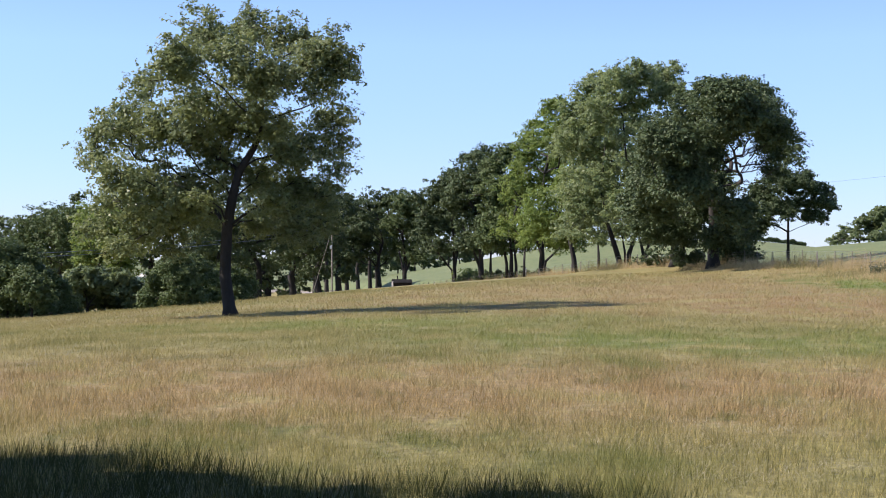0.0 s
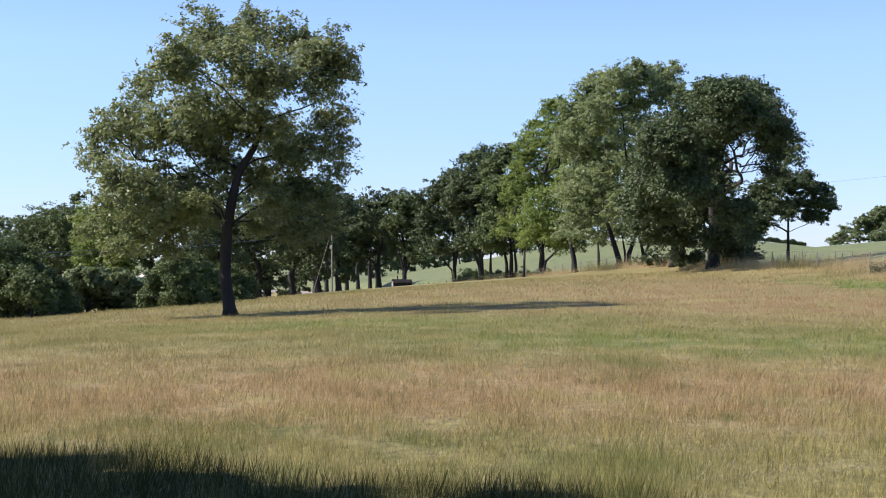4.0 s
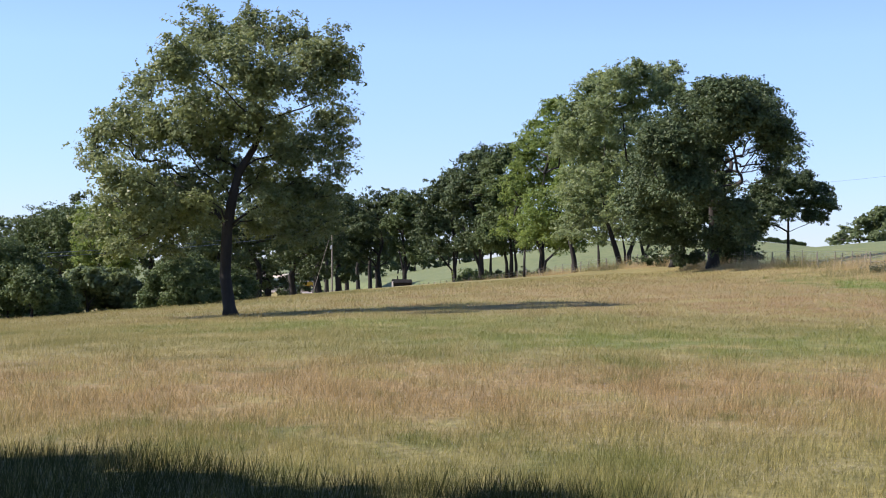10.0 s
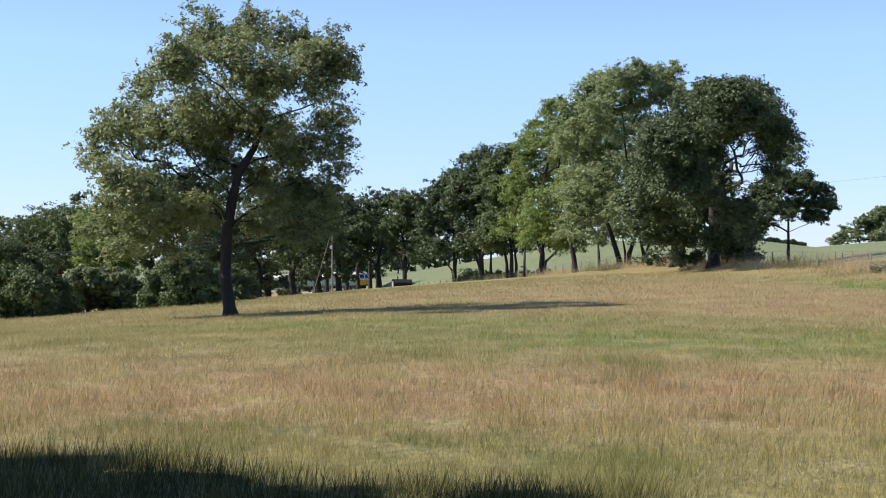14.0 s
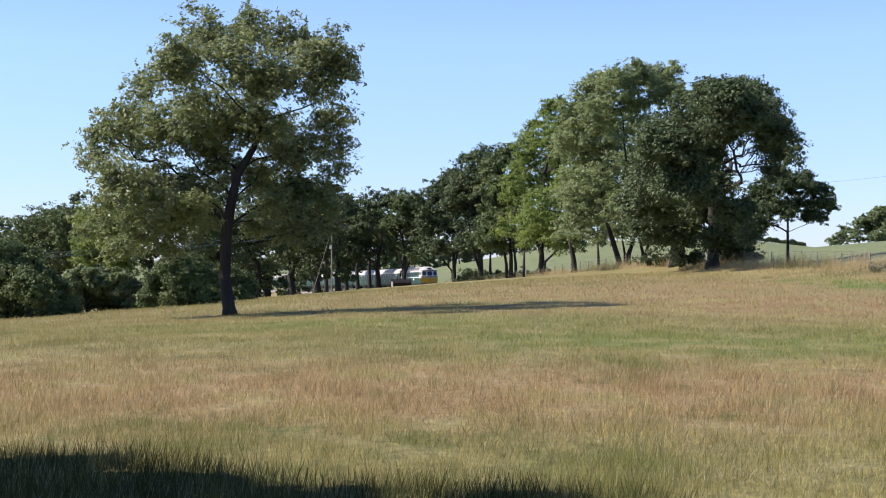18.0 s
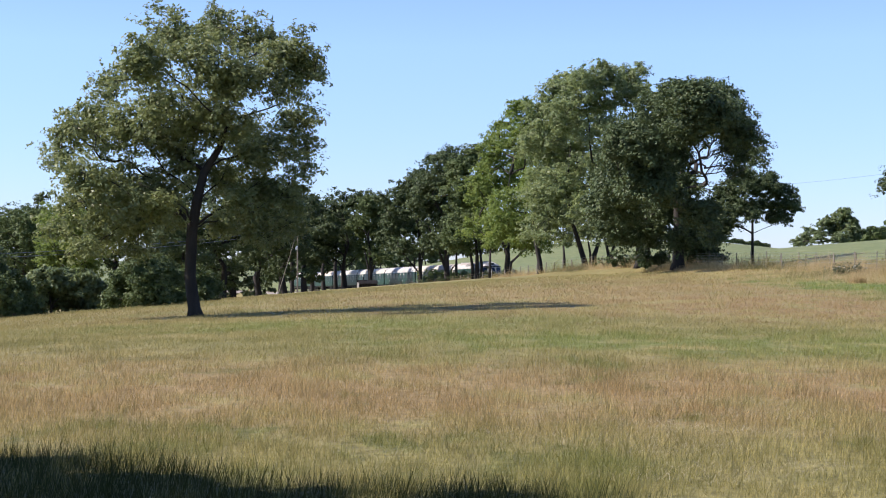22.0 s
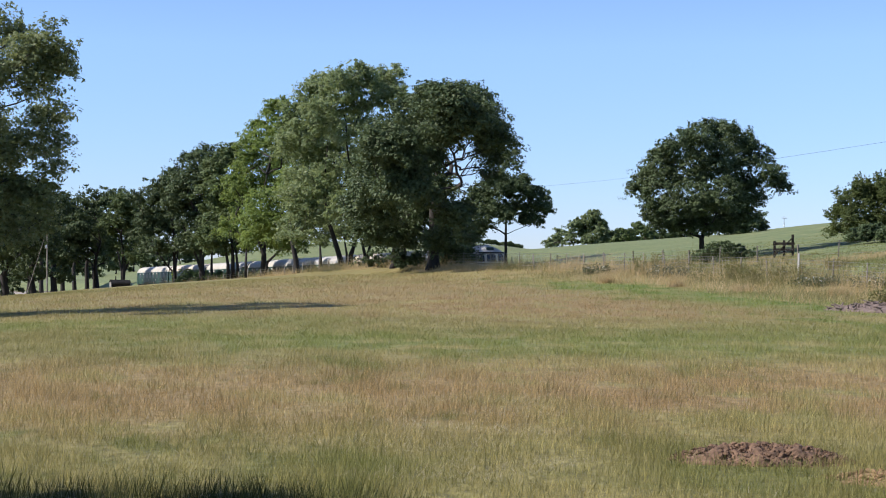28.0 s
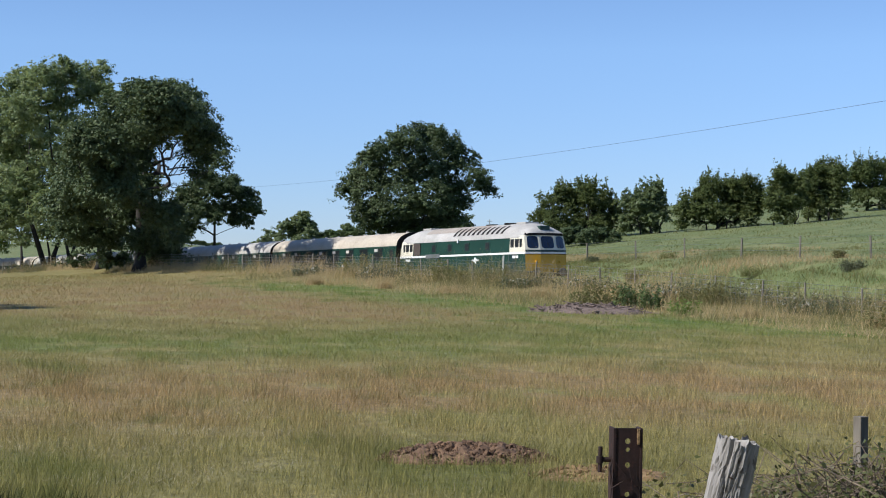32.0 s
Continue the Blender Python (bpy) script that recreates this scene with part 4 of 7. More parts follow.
tree("hawthorn_bush", *place(25.12, 141.3), 25.12, ((-1.3, 1.8, 7.0, 1.28), (-0.0, 1.3, 6.8, 1.48), (-3.0, 1.3, 6.1, 1.09), (-2.0, 1.1, 7.6, 0.79), (1.2, 0.9, 7.0, 1.19), (2.2, 1.2, 6.2, 1.09), (-0.8, 0.9, 5.4, 1.28), (1.2, 1.0, 5.2, 1.09), (-2.5, -0.8, 5.2, 1.09), (0.5, -1.3, 7.9, 0.69), (-3.7, 0.7, 5.6, 0.69), (3.2, -0.2, 5.6, 0.69), (-0.3, 1.6, 8.1, 0.4), (-4.4, 0.0, 5.6, 0.4), (-4.2, -0.3, 4.3, 0.64), (-3.6, 1.2, 4.3, 0.64), (-2.9, -1.2, 4.3, 0.64), (-2.3, 0.1, 4.3, 0.64), (-1.7, -1.6, 4.3, 0.64), (-1.1, 1.9, 4.3, 0.64), (-0.4, 0.3, 4.3, 0.64), (0.2, 1.2, 4.3, 0.64), (0.9, -0.8, 4.3, 0.64), (1.5, 1.1, 4.3, 0.64), (2.2, 0.6, 4.3, 0.64), (2.8, 0.3, 4.3, 0.64), (-4.1, 1.0, 5.2, 0.64), (-3.1, -0.2, 5.2, 0.64), (-2.1, -0.3, 5.2, 0.64), (-1.1, 0.8, 5.2, 0.64), (-0.1, 1.4, 5.2, 0.64), (0.9, -0.6, 5.2, 0.64), (1.9, 0.6, 5.2, 0.64), (-3.9, -0.6, 6.9, 0.3), (-3.9, 0.1, 7.3, 0.17), (-3.1, 0.8, 6.9, 0.3), (-3.0, -1.2, 7.2, 0.17), (-2.3, 0.8, 8.2, 0.3), (-2.2, -1.6, 8.4, 0.17), (-1.5, 1.7, 8.2, 0.3), (-1.4, -0.1, 8.5, 0.17), (-0.6, -0.3, 8.4, 0.3), (-0.5, 0.8, 8.8, 0.17), (0.2, 0.1, 8.5, 0.3), (0.3, 0.8, 8.9, 0.17), (1.0, -1.4, 8.4, 0.3), (1.1, 0.2, 8.8, 0.17), (1.9, 0.2, 7.8, 0.3), (2.0, 1.2, 8.2, 0.17), (2.7, -0.9, 6.9, 0.3), (2.8, -0.1, 7.3, 0.17)), 3.8, 0.15, 0.086, 1115, 51, M_HAW, 44, "tall uneven hawthorn bush in the hillside hedge", spread=0.46, category='bush', shoots=304, shoot=0.75)
tree("hawthorn_bush", *place(27.44, 140.1), 27.44, ((-0.1, 0.3, 7.2, 0.88), (0.6, 0.1, 7.8, 0.49), (-0.8, -1.1, 6.6, 0.78), (0.6, 0.2, 6.4, 0.88), (-1.6, -0.5, 6.4, 0.49), (-0.1, -0.8, 5.6, 0.78), (1.3, 0.2, 5.8, 0.49), (-2.3, -0.1, 6.7, 0.39), (-2.1, -0.1, 4.8, 0.34), (-0.9, 0.5, 4.8, 0.34), (0.2, 0.4, 4.8, 0.34), (-1.9, 0.1, 5.7, 0.64), (-0.9, 0.7, 5.7, 0.64), (0.0, -0.1, 5.7, 0.64), (-1.8, 0.2, 6.8, 0.29), (-1.7, 0.4, 7.2, 0.17), (-1.0, 0.3, 7.2, 0.29), (-0.9, 0.3, 7.5, 0.17), (-0.2, -0.2, 7.9, 0.29), (-0.1, 0.1, 8.2, 0.17), (0.6, -0.2, 8.2, 0.29), (0.7, 0.3, 8.6, 0.17)), 4.3, 0.15, 0.126, 411, 40, M_WILLOW, 45, "small grey-green hawthorn in the hillside hedge", spread=0.46, category='bush', shoots=129, shoot=0.75, skirt=3.6, stems=[(-0.9, -1.2, 5.4, 0.07), (0.7, 1.0, 5.4, 0.08)])
tree("hawthorn_bush", *place(29.75, 136.2), 29.75, ((-2.6, -0.3, 6.5, 0.76), (-1.2, -0.1, 6.9, 0.86), (0.4, 1.0, 7.6, 0.86), (1.8, 0.0, 7.7, 0.86), (3.0, -0.4, 7.5, 0.76), (3.7, 0.2, 6.9, 0.57), (-0.5, -0.5, 6.1, 0.86), (1.4, 1.4, 6.6, 0.95), (-2.1, 0.8, 5.8, 0.57), (2.7, -0.2, 6.4, 0.76), (-1.0, 0.7, 7.9, 0.48), (2.5, -1.3, 8.6, 0.38), (-3.0, -0.0, 5.9, 0.38), (-2.9, 0.5, 5.1, 0.33), (-1.7, 0.2, 5.1, 0.33), (-0.6, 0.2, 5.1, 0.33), (0.5, 0.6, 5.1, 0.33), (1.6, 0.6, 5.1, 0.33), (2.7, 0.2, 5.1, 0.33), (-2.7, -0.2, 6.0, 0.62), (-1.7, -1.0, 6.0, 0.62), (-0.8, -0.7, 6.0, 0.62), (0.1, -0.8, 6.0, 0.62), (1.0, -0.3, 6.0, 0.62), (2.0, 1.7, 6.0, 0.62), (2.9, -0.4, 6.0, 0.62), (-2.6, -0.1, 7.1, 0.29), (-2.5, -0.2, 7.4, 0.17), (-1.8, 0.2, 7.5, 0.29), (-1.7, 1.2, 7.9, 0.17), (-1.0, 1.2, 8.3, 0.29), (-0.9, -0.4, 8.7, 0.17), (-0.2, -0.8, 8.1, 0.29), (-0.1, 1.3, 8.5, 0.17), (0.6, -0.0, 8.1, 0.29), (0.7, 0.6, 8.5, 0.17), (1.3, -1.4, 8.3, 0.29), (1.5, 1.1, 8.8, 0.17), (2.1, -0.5, 8.3, 0.29), (2.2, -0.0, 8.7, 0.17), (2.9, -0.7, 8.0, 0.29), (3.0, -0.2, 8.4, 0.17)), 4.6, 0.17, 0.086, 1273, 51, M_HAW, 46, "dark spreading hawthorn in the hillside hedge", spread=0.46, category='bush', shoots=249, shoot=0.75, skirt=3.9, stems=[(-0.9, -1.2, 5.4, 0.07), (0.7, 1.0, 5.4, 0.08)])
tree("hawthorn_bush", *place(32.07, 132.5), 32.07, ((-0.7, 0.4, 7.7, 0.65), (0.4, 0.6, 7.8, 0.74), (-0.2, -0.0, 6.8, 0.74), (0.9, 0.3, 6.9, 0.65), (-0.9, -0.0, 6.7, 0.56), (-0.3, -0.2, 8.6, 0.46), (1.1, 0.0, 8.1, 0.56), (-0.7, -0.3, 5.4, 0.32), (0.3, -0.2, 5.4, 0.32), (-0.6, 0.3, 6.3, 0.60), (0.3, 0.4, 6.3, 0.60), (-0.5, -0.5, 8.9, 0.28), (-0.4, 0.2, 9.3, 0.16), (0.3, 0.4, 8.3, 0.28), (0.4, -0.1, 8.6, 0.16)), 4.9, 0.14, 0.086, 555, 51, M_HAW, 47, "upright green hawthorn in the hillside hedge", spread=0.46, category='bush', shoots=88, shoot=0.75, skirt=4.4, stems=[(-0.9, -1.2, 5.4, 0.07), (0.7, 1.0, 5.4, 0.08)])
tree("hawthorn_bush", *place(33.22, 136.1), 33.22, ((-0.7, -0.7, 8.6, 0.76), (0.4, 0.4, 8.8, 0.76), (1.3, -0.5, 9.1, 0.76), (-0.0, 0.3, 7.6, 0.86), (1.1, -0.3, 7.8, 0.86), (-0.9, 0.1, 7.5, 0.67), (-0.0, -0.4, 9.5, 0.38), (1.8, -0.0, 7.2, 0.57), (-0.7, 0.0, 5.8, 0.33), (0.3, 0.2, 5.8, 0.33), (1.4, -0.4, 5.8, 0.33), (-0.6, 0.7, 6.7, 0.62), (0.3, -0.4, 6.7, 0.62), (1.2, -0.3, 6.7, 0.62), (-0.5, -0.3, 9.1, 0.29), (-0.4, -0.5, 9.5, 0.17), (0.3, -0.1, 9.9, 0.29), (0.4, 0.4, 10.2, 0.17), (1.0, 0.3, 9.7, 0.29), (1.1, -0.4, 10.0, 0.17)), 5.3, 0.14, 0.086, 755, 51, M_HAW, 48, "dark hawthorn in the hillside hedge", spread=0.46, category='bush', shoots=119, shoot=0.75, skirt=4.7, stems=[(-0.9, -1.2, 6.6, 0.07), (0.7, 1.0, 6.6, 0.08)])
tree("hawthorn_bush", *place(34.82, 153.6), 34.82, ((-1.3, -0.3, 9.8, 0.86), (-0.0, -0.6, 10.0, 0.97), (1.2, 1.1, 10.3, 0.97), (2.5, -0.0, 10.0, 0.97), (-0.8, 1.2, 8.8, 0.97), (0.7, 0.6, 8.8, 0.97), (2.2, 0.5, 8.8, 0.97), (3.7, 1.0, 9.9, 0.97), (5.2, 0.3, 9.8, 0.97), (4.2, -0.5, 8.5, 0.86), (-1.1, -0.4, 7.1, 0.38), (0.1, -0.2, 7.1, 0.38), (1.3, -0.0, 7.1, 0.38), (2.5, -1.3, 7.1, 0.38), (3.7, -0.2, 7.1, 0.38), (4.9, 0.2, 7.1, 0.38), (-0.9, -0.8, 8.0, 0.70), (0.1, -1.2, 8.0, 0.70), (1.1, -1.2, 8.0, 0.70), (2.1, -0.8, 8.0, 0.70), (3.2, 1.7, 8.1, 0.70), (4.1, -1.5, 8.0, 0.70), (-0.8, -0.6, 10.7, 0.32), (-0.7, -0.7, 11.0, 0.19), (0.1, -0.1, 10.7, 0.32), (0.2, -1.4, 11.0, 0.19), (0.9, -0.1, 10.9, 0.32), (1.0, -1.1, 11.3, 0.19), (1.8, -0.8, 10.8, 0.32), (1.9, 1.0, 11.3, 0.19), (2.6, -1.1, 10.6, 0.32), (2.7, 0.4, 11.1, 0.19), (3.5, -0.3, 10.4, 0.32), (3.6, -0.2, 10.8, 0.19), (4.3, 0.8, 10.5, 0.32), (4.4, -0.8, 10.8, 0.19)), 6.5, 0.16, 0.086, 916, 51, M_HAW, 49, "dark hawthorn thicket in the hillside hedge", spread=0.46, category='bush', shoots=214, shoot=0.75, skirt=6.0, stems=[(-0.9, -1.2, 6.6, 0.07), (0.7, 1.0, 6.6, 0.08)])
# dark leaves put under the hawthorn for the shade at its base
tree("bramble_thicket", *place(25.22, 127.7), 25.22, ((-2.5, 0.2, 3.6, 0.54), (-1.6, 1.5, 3.9, 0.63), (-0.7, 0.8, 3.8, 0.71), (0.2, -2.0, 3.7, 0.71), (1.1, 0.6, 3.7, 0.63), (2.0, 0.1, 3.6, 0.54), (-1.8, 0.9, 3.2, 0.40), (-0.4, -1.2, 3.2, 0.40), (0.9, 1.7, 3.2, 0.40), (1.7, 0.9, 3.3, 0.36)), 3.2, 0.07, 0.0956, 275, 51, M_OAK, 50, "dark bramble thicket under the hillside hedge", spread=0.38, category='bush')
# low scrub in dark leaves, partly for the oak's shadow on the bank
tree("bramble_thicket", *place(19.6, 127), 19.87, ((-1.4, -1.2, 2.0, 0.47), (-0.5, -0.8, 2.3, 0.52), (0.5, -2.1, 2.4, 0.57), (1.5, 1.2, 2.3, 0.52), (2.4, 0.2, 2.0, 0.42), (-2.0, 0.2, 1.8, 0.37)), 2.8, 0.08, 0.0956, 217, 51, M_OAK, 51, "dark bramble scrub beside the oak's trunk", spread=0.38, category='bush')
tree("oak_tree", *place(-15.89, 238), -15.89, ((0.4, 0.5, 3.1, 1.85), (1.9, -0.4, 0.7, 2.79), (1.6, 0.5, -0.0, 2.04), (1.9, 0.6, 3.2, 2.59), (0.3, -0.3, 0.7, 2.47), (2.0, -1.4, 1.5, 2.77), (-0.0, 1.5, -2.5, 3.03), (-0.4, 0.7, 2.9, 2.88), (1.2, -0.7, -0.0, 2.31), (-0.0, 0.5, 4.8, 2.16)), 0.6, 0.50, 0.247, 344, 24, M_OAK, 57, "dark oak in the wood beyond the meadow", spread=0.95, twigs=24)
tree("oak_tree", *place(-15.11, 246), -15.11, ((-0.6, -0.6, -0.5, 2.63), (-0.9, -0.1, -1.8, 2.99), (-0.6, 0.8, -2.3, 2.15), (1.3, -0.1, 0.4, 2.47), (-1.9, -0.6, -1.5, 2.60), (-0.5, -0.6, 3.4, 2.71), (-0.6, -1.1, 2.0, 2.34), (-1.8, -0.9, 4.3, 2.95), (1.3, -0.6, 0.5, 2.47), (-0.0, -0.8, 5.9, 2.23)), 0.5, 0.52, 0.247, 275, 24, M_OAK, 58, "dark oak in the wood beyond the meadow", spread=0.95, twigs=24)
tree("oak_tree", *place(-14.32, 254), -14.32, ((0.4, -1.1, -1.1, 2.32), (0.8, -0.1, 2.1, 3.12), (0.3, -0.7, -2.6, 2.24), (-1.7, 0.8, 3.1, 2.96), (0.2, 1.5, -2.1, 3.25), (1.8, -0.7, 4.8, 2.71), (1.0, 0.2, -2.0, 2.12), (0.5, 0.0, 5.7, 2.92), (0.3, -1.0, 5.1, 2.07), (-0.0, -0.9, 5.5, 2.30)), 0.5, 0.53, 0.247, 275, 24, M_OAK, 59, "dark oak in the wood beyond the meadow", spread=0.95, twigs=24)
tree("oak_tree", *place(-13.53, 238), -13.53, ((-1.1, 1.2, 5.3, 2.88), (1.5, -0.1, 6.0, 2.16), (0.7, 0.8, 0.4, 2.35), (-0.1, -1.1, 0.1, 2.35), (1.9, 0.2, 4.1, 1.94), (-1.0, 1.2, 6.5, 2.96), (0.6, 0.7, 5.2, 1.84), (1.4, -1.1, 3.5, 2.06), (-0.4, 0.0, 5.5, 1.89), (0.0, -0.3, 6.3, 2.16)), 0.5, 0.50, 0.247, 344, 24, M_OAK, 60, "dark oak in the wood beyond the meadow", spread=0.95, twigs=24)
tree("oak_tree", *place(-12.73, 246), -12.73, ((0.8, 0.6, 6.5, 2.02), (-0.5, -1.3, 0.4, 2.81), (-0.4, -0.7, 1.6, 2.93), (-1.8, 1.0, 2.8, 2.84), (1.4, -0.1, 6.4, 2.49), (-0.6, -0.1, 5.9, 2.90), (0.3, 1.1, 2.5, 2.20), (0.8, -0.6, 8.2, 3.12), (0.0, -1.2, 6.7, 2.46), (0.0, -0.3, 8.2, 2.23)), 0.5, 0.52, 0.247, 275, 24, M_OAK, 61, "dark oak in the wood beyond the meadow", spread=0.95, twigs=24)
tree("oak_tree", *place(-11.93, 254), -11.93, ((2.2, -1.0, 8.2, 2.60), (-0.5, -1.4, 6.9, 3.10), (0.2, 0.2, 2.1, 2.30), (0.2, 1.1, 0.6, 2.19), (-1.0, 0.2, 5.5, 2.61), (-0.2, 0.4, 3.5, 2.73), (1.3, -0.5, 0.6, 2.73), (1.3, 0.2, 4.9, 2.39), (-1.2, 0.7, 0.7, 2.42), (0.0, 0.2, 8.7, 2.30)), 0.5, 0.53, 0.247, 275, 24, M_OAK, 62, "dark oak in the wood beyond the meadow", spread=0.95, twigs=24)
tree("oak_tree", *place(-11.12, 238), -11.12, ((-1.9, 0.8, 8.5, 2.38), (1.9, 0.1, 8.3, 2.21), (-1.3, -0.6, 6.1, 1.87), (0.6, 0.3, 9.2, 3.02), (-1.5, -0.0, 6.4, 1.86), (0.9, -0.9, 5.1, 2.45), (0.8, 0.3, 9.5, 2.13), (-0.3, 0.7, 8.9, 1.90), (-2.1, -0.9, 1.5, 2.33), (0.0, 0.1, 9.4, 2.16)), 0.5, 0.50, 0.247, 344, 24, M_OAK, 63, "dark oak in the wood beyond the meadow", spread=0.95, twigs=24)
tree("oak_tree", *place(-10.31, 246), -10.31, ((-0.1, 0.7, 3.8, 2.81), (-0.0, -0.3, 9.1, 2.40), (2.1, -0.7, 8.0, 2.92), (-1.2, -0.3, 7.3, 1.91), (-1.7, 0.1, 1.2, 3.13), (-1.0, 0.4, 6.2, 1.99), (1.8, 0.2, 6.5, 3.06), (0.1, -1.2, 7.0, 2.80), (1.7, 0.7, -0.9, 2.00), (0.0, 1.0, 9.4, 2.23)), 0.5, 0.52, 0.247, 275, 24, M_OAK, 64, "dark oak in the wood beyond the meadow", spread=0.95, twigs=24)
tree("oak_tree", *place(-9.49, 254), -9.49, ((0.6, -1.0, 9.4, 2.39), (-1.2, -0.7, 9.9, 2.56), (1.8, -1.0, 5.0, 2.75), (0.1, 0.9, 3.5, 2.47), (-1.7, 1.0, -2.5, 2.17), (-0.7, -1.4, 7.9, 2.87), (1.6, -0.5, 10.0, 2.73), (-1.8, -0.8, -1.2, 2.42), (1.1, -0.1, 2.4, 3.11), (0.0, 1.0, 10.3, 2.30)), 0.4, 0.53, 0.247, 275, 24, M_OAK, 65, "dark oak in the wood beyond the meadow", spread=0.95, twigs=24)
tree("oak_tree", *place(-8.67, 238), -8.67, ((1.4, -1.0, 1.4, 2.21), (0.4, -0.7, 9.2, 1.99), (0.0, -0.0, 4.3, 3.06), (2.1, 0.1, 4.6, 2.64), (-1.2, 0.7, 1.3, 2.80), (1.9, -0.2, 10.1, 2.36), (0.6, -0.8, 4.3, 1.94), (0.7, -0.5, 1.2, 2.91), (-1.8, 1.5, 8.1, 2.93), (0.0, 0.6, 11.4, 2.16)), 0.5, 0.50, 0.247, 344, 24, M_OAK, 66, "dark oak in the wood beyond the meadow", spread=0.95, twigs=24)
tree("oak_tree", *place(-7.84, 246), -7.84, ((0.1, -1.0, 2.1, 2.51), (-1.1, 0.6, -0.4, 1.95), (0.9, -0.5, 11.5, 2.44), (0.1, 0.6, 9.0, 1.94), (0.6, -1.4, 5.5, 2.69), (-0.3, 1.1, 2.1, 2.77), (-0.5, -1.1, 0.3, 2.95), (-0.1, -0.1, 0.5, 2.35), (0.6, 0.5, 4.4, 2.87), (0.0, 0.0, 12.3, 2.23)), 0.5, 0.52, 0.247, 275, 24, M_OAK, 67, "dark oak in the wood beyond the meadow", spread=0.95, twigs=24)
tree("oak_tree", *place(-7.02, 254), -7.02, ((-1.5, -1.0, 4.4, 2.80), (1.2, -1.2, 10.0, 2.99), (2.1, -0.5, 8.1, 2.18), (-0.7, -1.0, 1.5, 2.02), (-0.4, -1.0, 5.9, 3.18), (-0.9, -1.2, 3.0, 2.91), (-1.9, -0.1, -0.5, 2.62), (1.7, -0.5, 5.1, 3.15), (1.9, 0.2, 8.0, 2.07), (0.0, -0.5, 10.8, 2.30)), 0.4, 0.53, 0.247, 275, 24, M_OAK, 68, "dark oak in the wood beyond the meadow", spread=0.95, twigs=24)
tree("oak_tree", *place(-6.19, 238), -6.19, ((1.5, -0.9, 0.3, 1.82), (-1.8, -0.5, 4.1, 2.84), (-1.0, 0.7, 6.5, 2.71), (-1.9, -0.8, -0.0, 3.01), (1.3, -0.3, -2.1, 2.44), (-1.3, 0.8, 0.1, 3.03), (1.1, -0.2, 9.0, 2.21), (-1.2, 0.9, 0.7, 2.04), (-2.0, 1.1, 4.3, 2.42), (0.0, -0.4, 9.8, 2.16)), 0.5, 0.50, 0.247, 344, 24, M_OAK, 69, "dark oak in the wood beyond the meadow", spread=0.95, twigs=24)
tree("oak_tree", *place(-5.35, 246), -5.35, ((-1.5, 0.7, 8.3, 2.65), (-0.2, -0.7, -2.4, 2.50), (-1.4, -1.1, 9.5, 2.78), (-0.1, -0.1, 2.4, 2.23), (-1.6, 0.3, 6.6, 2.80), (1.4, 1.0, 0.0, 2.13), (1.8, -0.8, -0.7, 2.10), (2.1, 0.5, 0.5, 2.13), (-1.8, -0.1, 3.9, 2.70), (0.0, -0.9, 9.4, 2.23)), 0.4, 0.52, 0.247, 275, 24, M_OAK, 70, "dark oak in the wood beyond the meadow", spread=0.95, twigs=24)
tree("oak_tree", *place(-4.52, 254), -4.52, ((-1.6, 1.5, 5.1, 2.86), (0.5, 0.5, 2.2, 2.50), (0.1, -0.8, -1.1, 2.07), (-1.6, 1.2, 10.8, 2.67), (-1.5, -1.4, 6.6, 3.26), (1.5, -1.4, 9.8, 3.19), (-0.5, -0.6, 4.2, 3.05), (-0.3, 1.0, 9.1, 2.21), (-1.0, -1.0, 4.0, 1.93), (0.0, 1.0, 10.3, 2.30)), 0.4, 0.53, 0.247, 275, 24, M_OAK, 71, "dark oak in the wood beyond the meadow", spread=0.95, twigs=24)
tree("oak_tree", *place(-3.68, 238), -3.68, ((0.4, 0.3, 3.0, 2.83), (-2.1, -1.2, 8.1, 2.58), (-0.4, 0.2, 6.9, 2.34), (-1.5, -0.1, 7.4, 2.37), (-1.6, 0.2, 4.4, 2.64), (0.5, 0.7, -0.6, 2.91), (0.7, 0.4, 6.9, 2.31), (1.7, 1.6, 6.3, 2.90), (-2.1, -0.9, 9.4, 2.54), (0.0, 0.7, 8.9, 2.16)), 0.5, 0.50, 0.247, 344, 24, M_OAK, 72, "dark oak in the wood beyond the meadow", spread=0.95, twigs=24)

tree("holly_bush", *place(10.28, 124), 10.28, ((-0.6, 0.2, 2.0, 0.9), (0.6, 0.0, 2.1, 0.9), (-0.2, -0.3, 3.2, 0.95), (0.6, 0.3, 3.4, 0.8), (0.0, 0.0, 4.2, 0.8), (-0.9, 0.2, 3.6, 0.7), (1.2, 0.1, 2.0, 0.6), (-1.2, 0.0, 1.6, 0.6)), 1.4, 0.1, 0.1, 420, 51, M_OAK, 60, "dark evergreen bush in the shade beside an oak", spread=0.4, category="bush")


def crest_hedge():
    """A clipped hedge along the brow of the far hill."""
    rng = np.random.default_rng(61)
    root = new("field_hedge")
    x0, y0 = place(11.4, 430)
    root.matrix_world = pose(x0, y0, ground(x0, y0), 0, 0, -11.4)
    tagged(root, "low dark clipped hedge along the brow of a far hill", "hedge")
    n = 9000
    a = rng.uniform(-9.5, 9.5, n)
    b = rng.normal(0, 0.35, n)
    x, y = x0 + a * math.cos(radians(11.4)) + b * math.sin(radians(11.4)), y0 - a * math.sin(radians(11.4)) + b * math.cos(radians(11.4))
    top = 1.0 + 0.22 * np.sin(a * 1.3) + 0.15 * np.sin(a * 3.1 + 1.0)
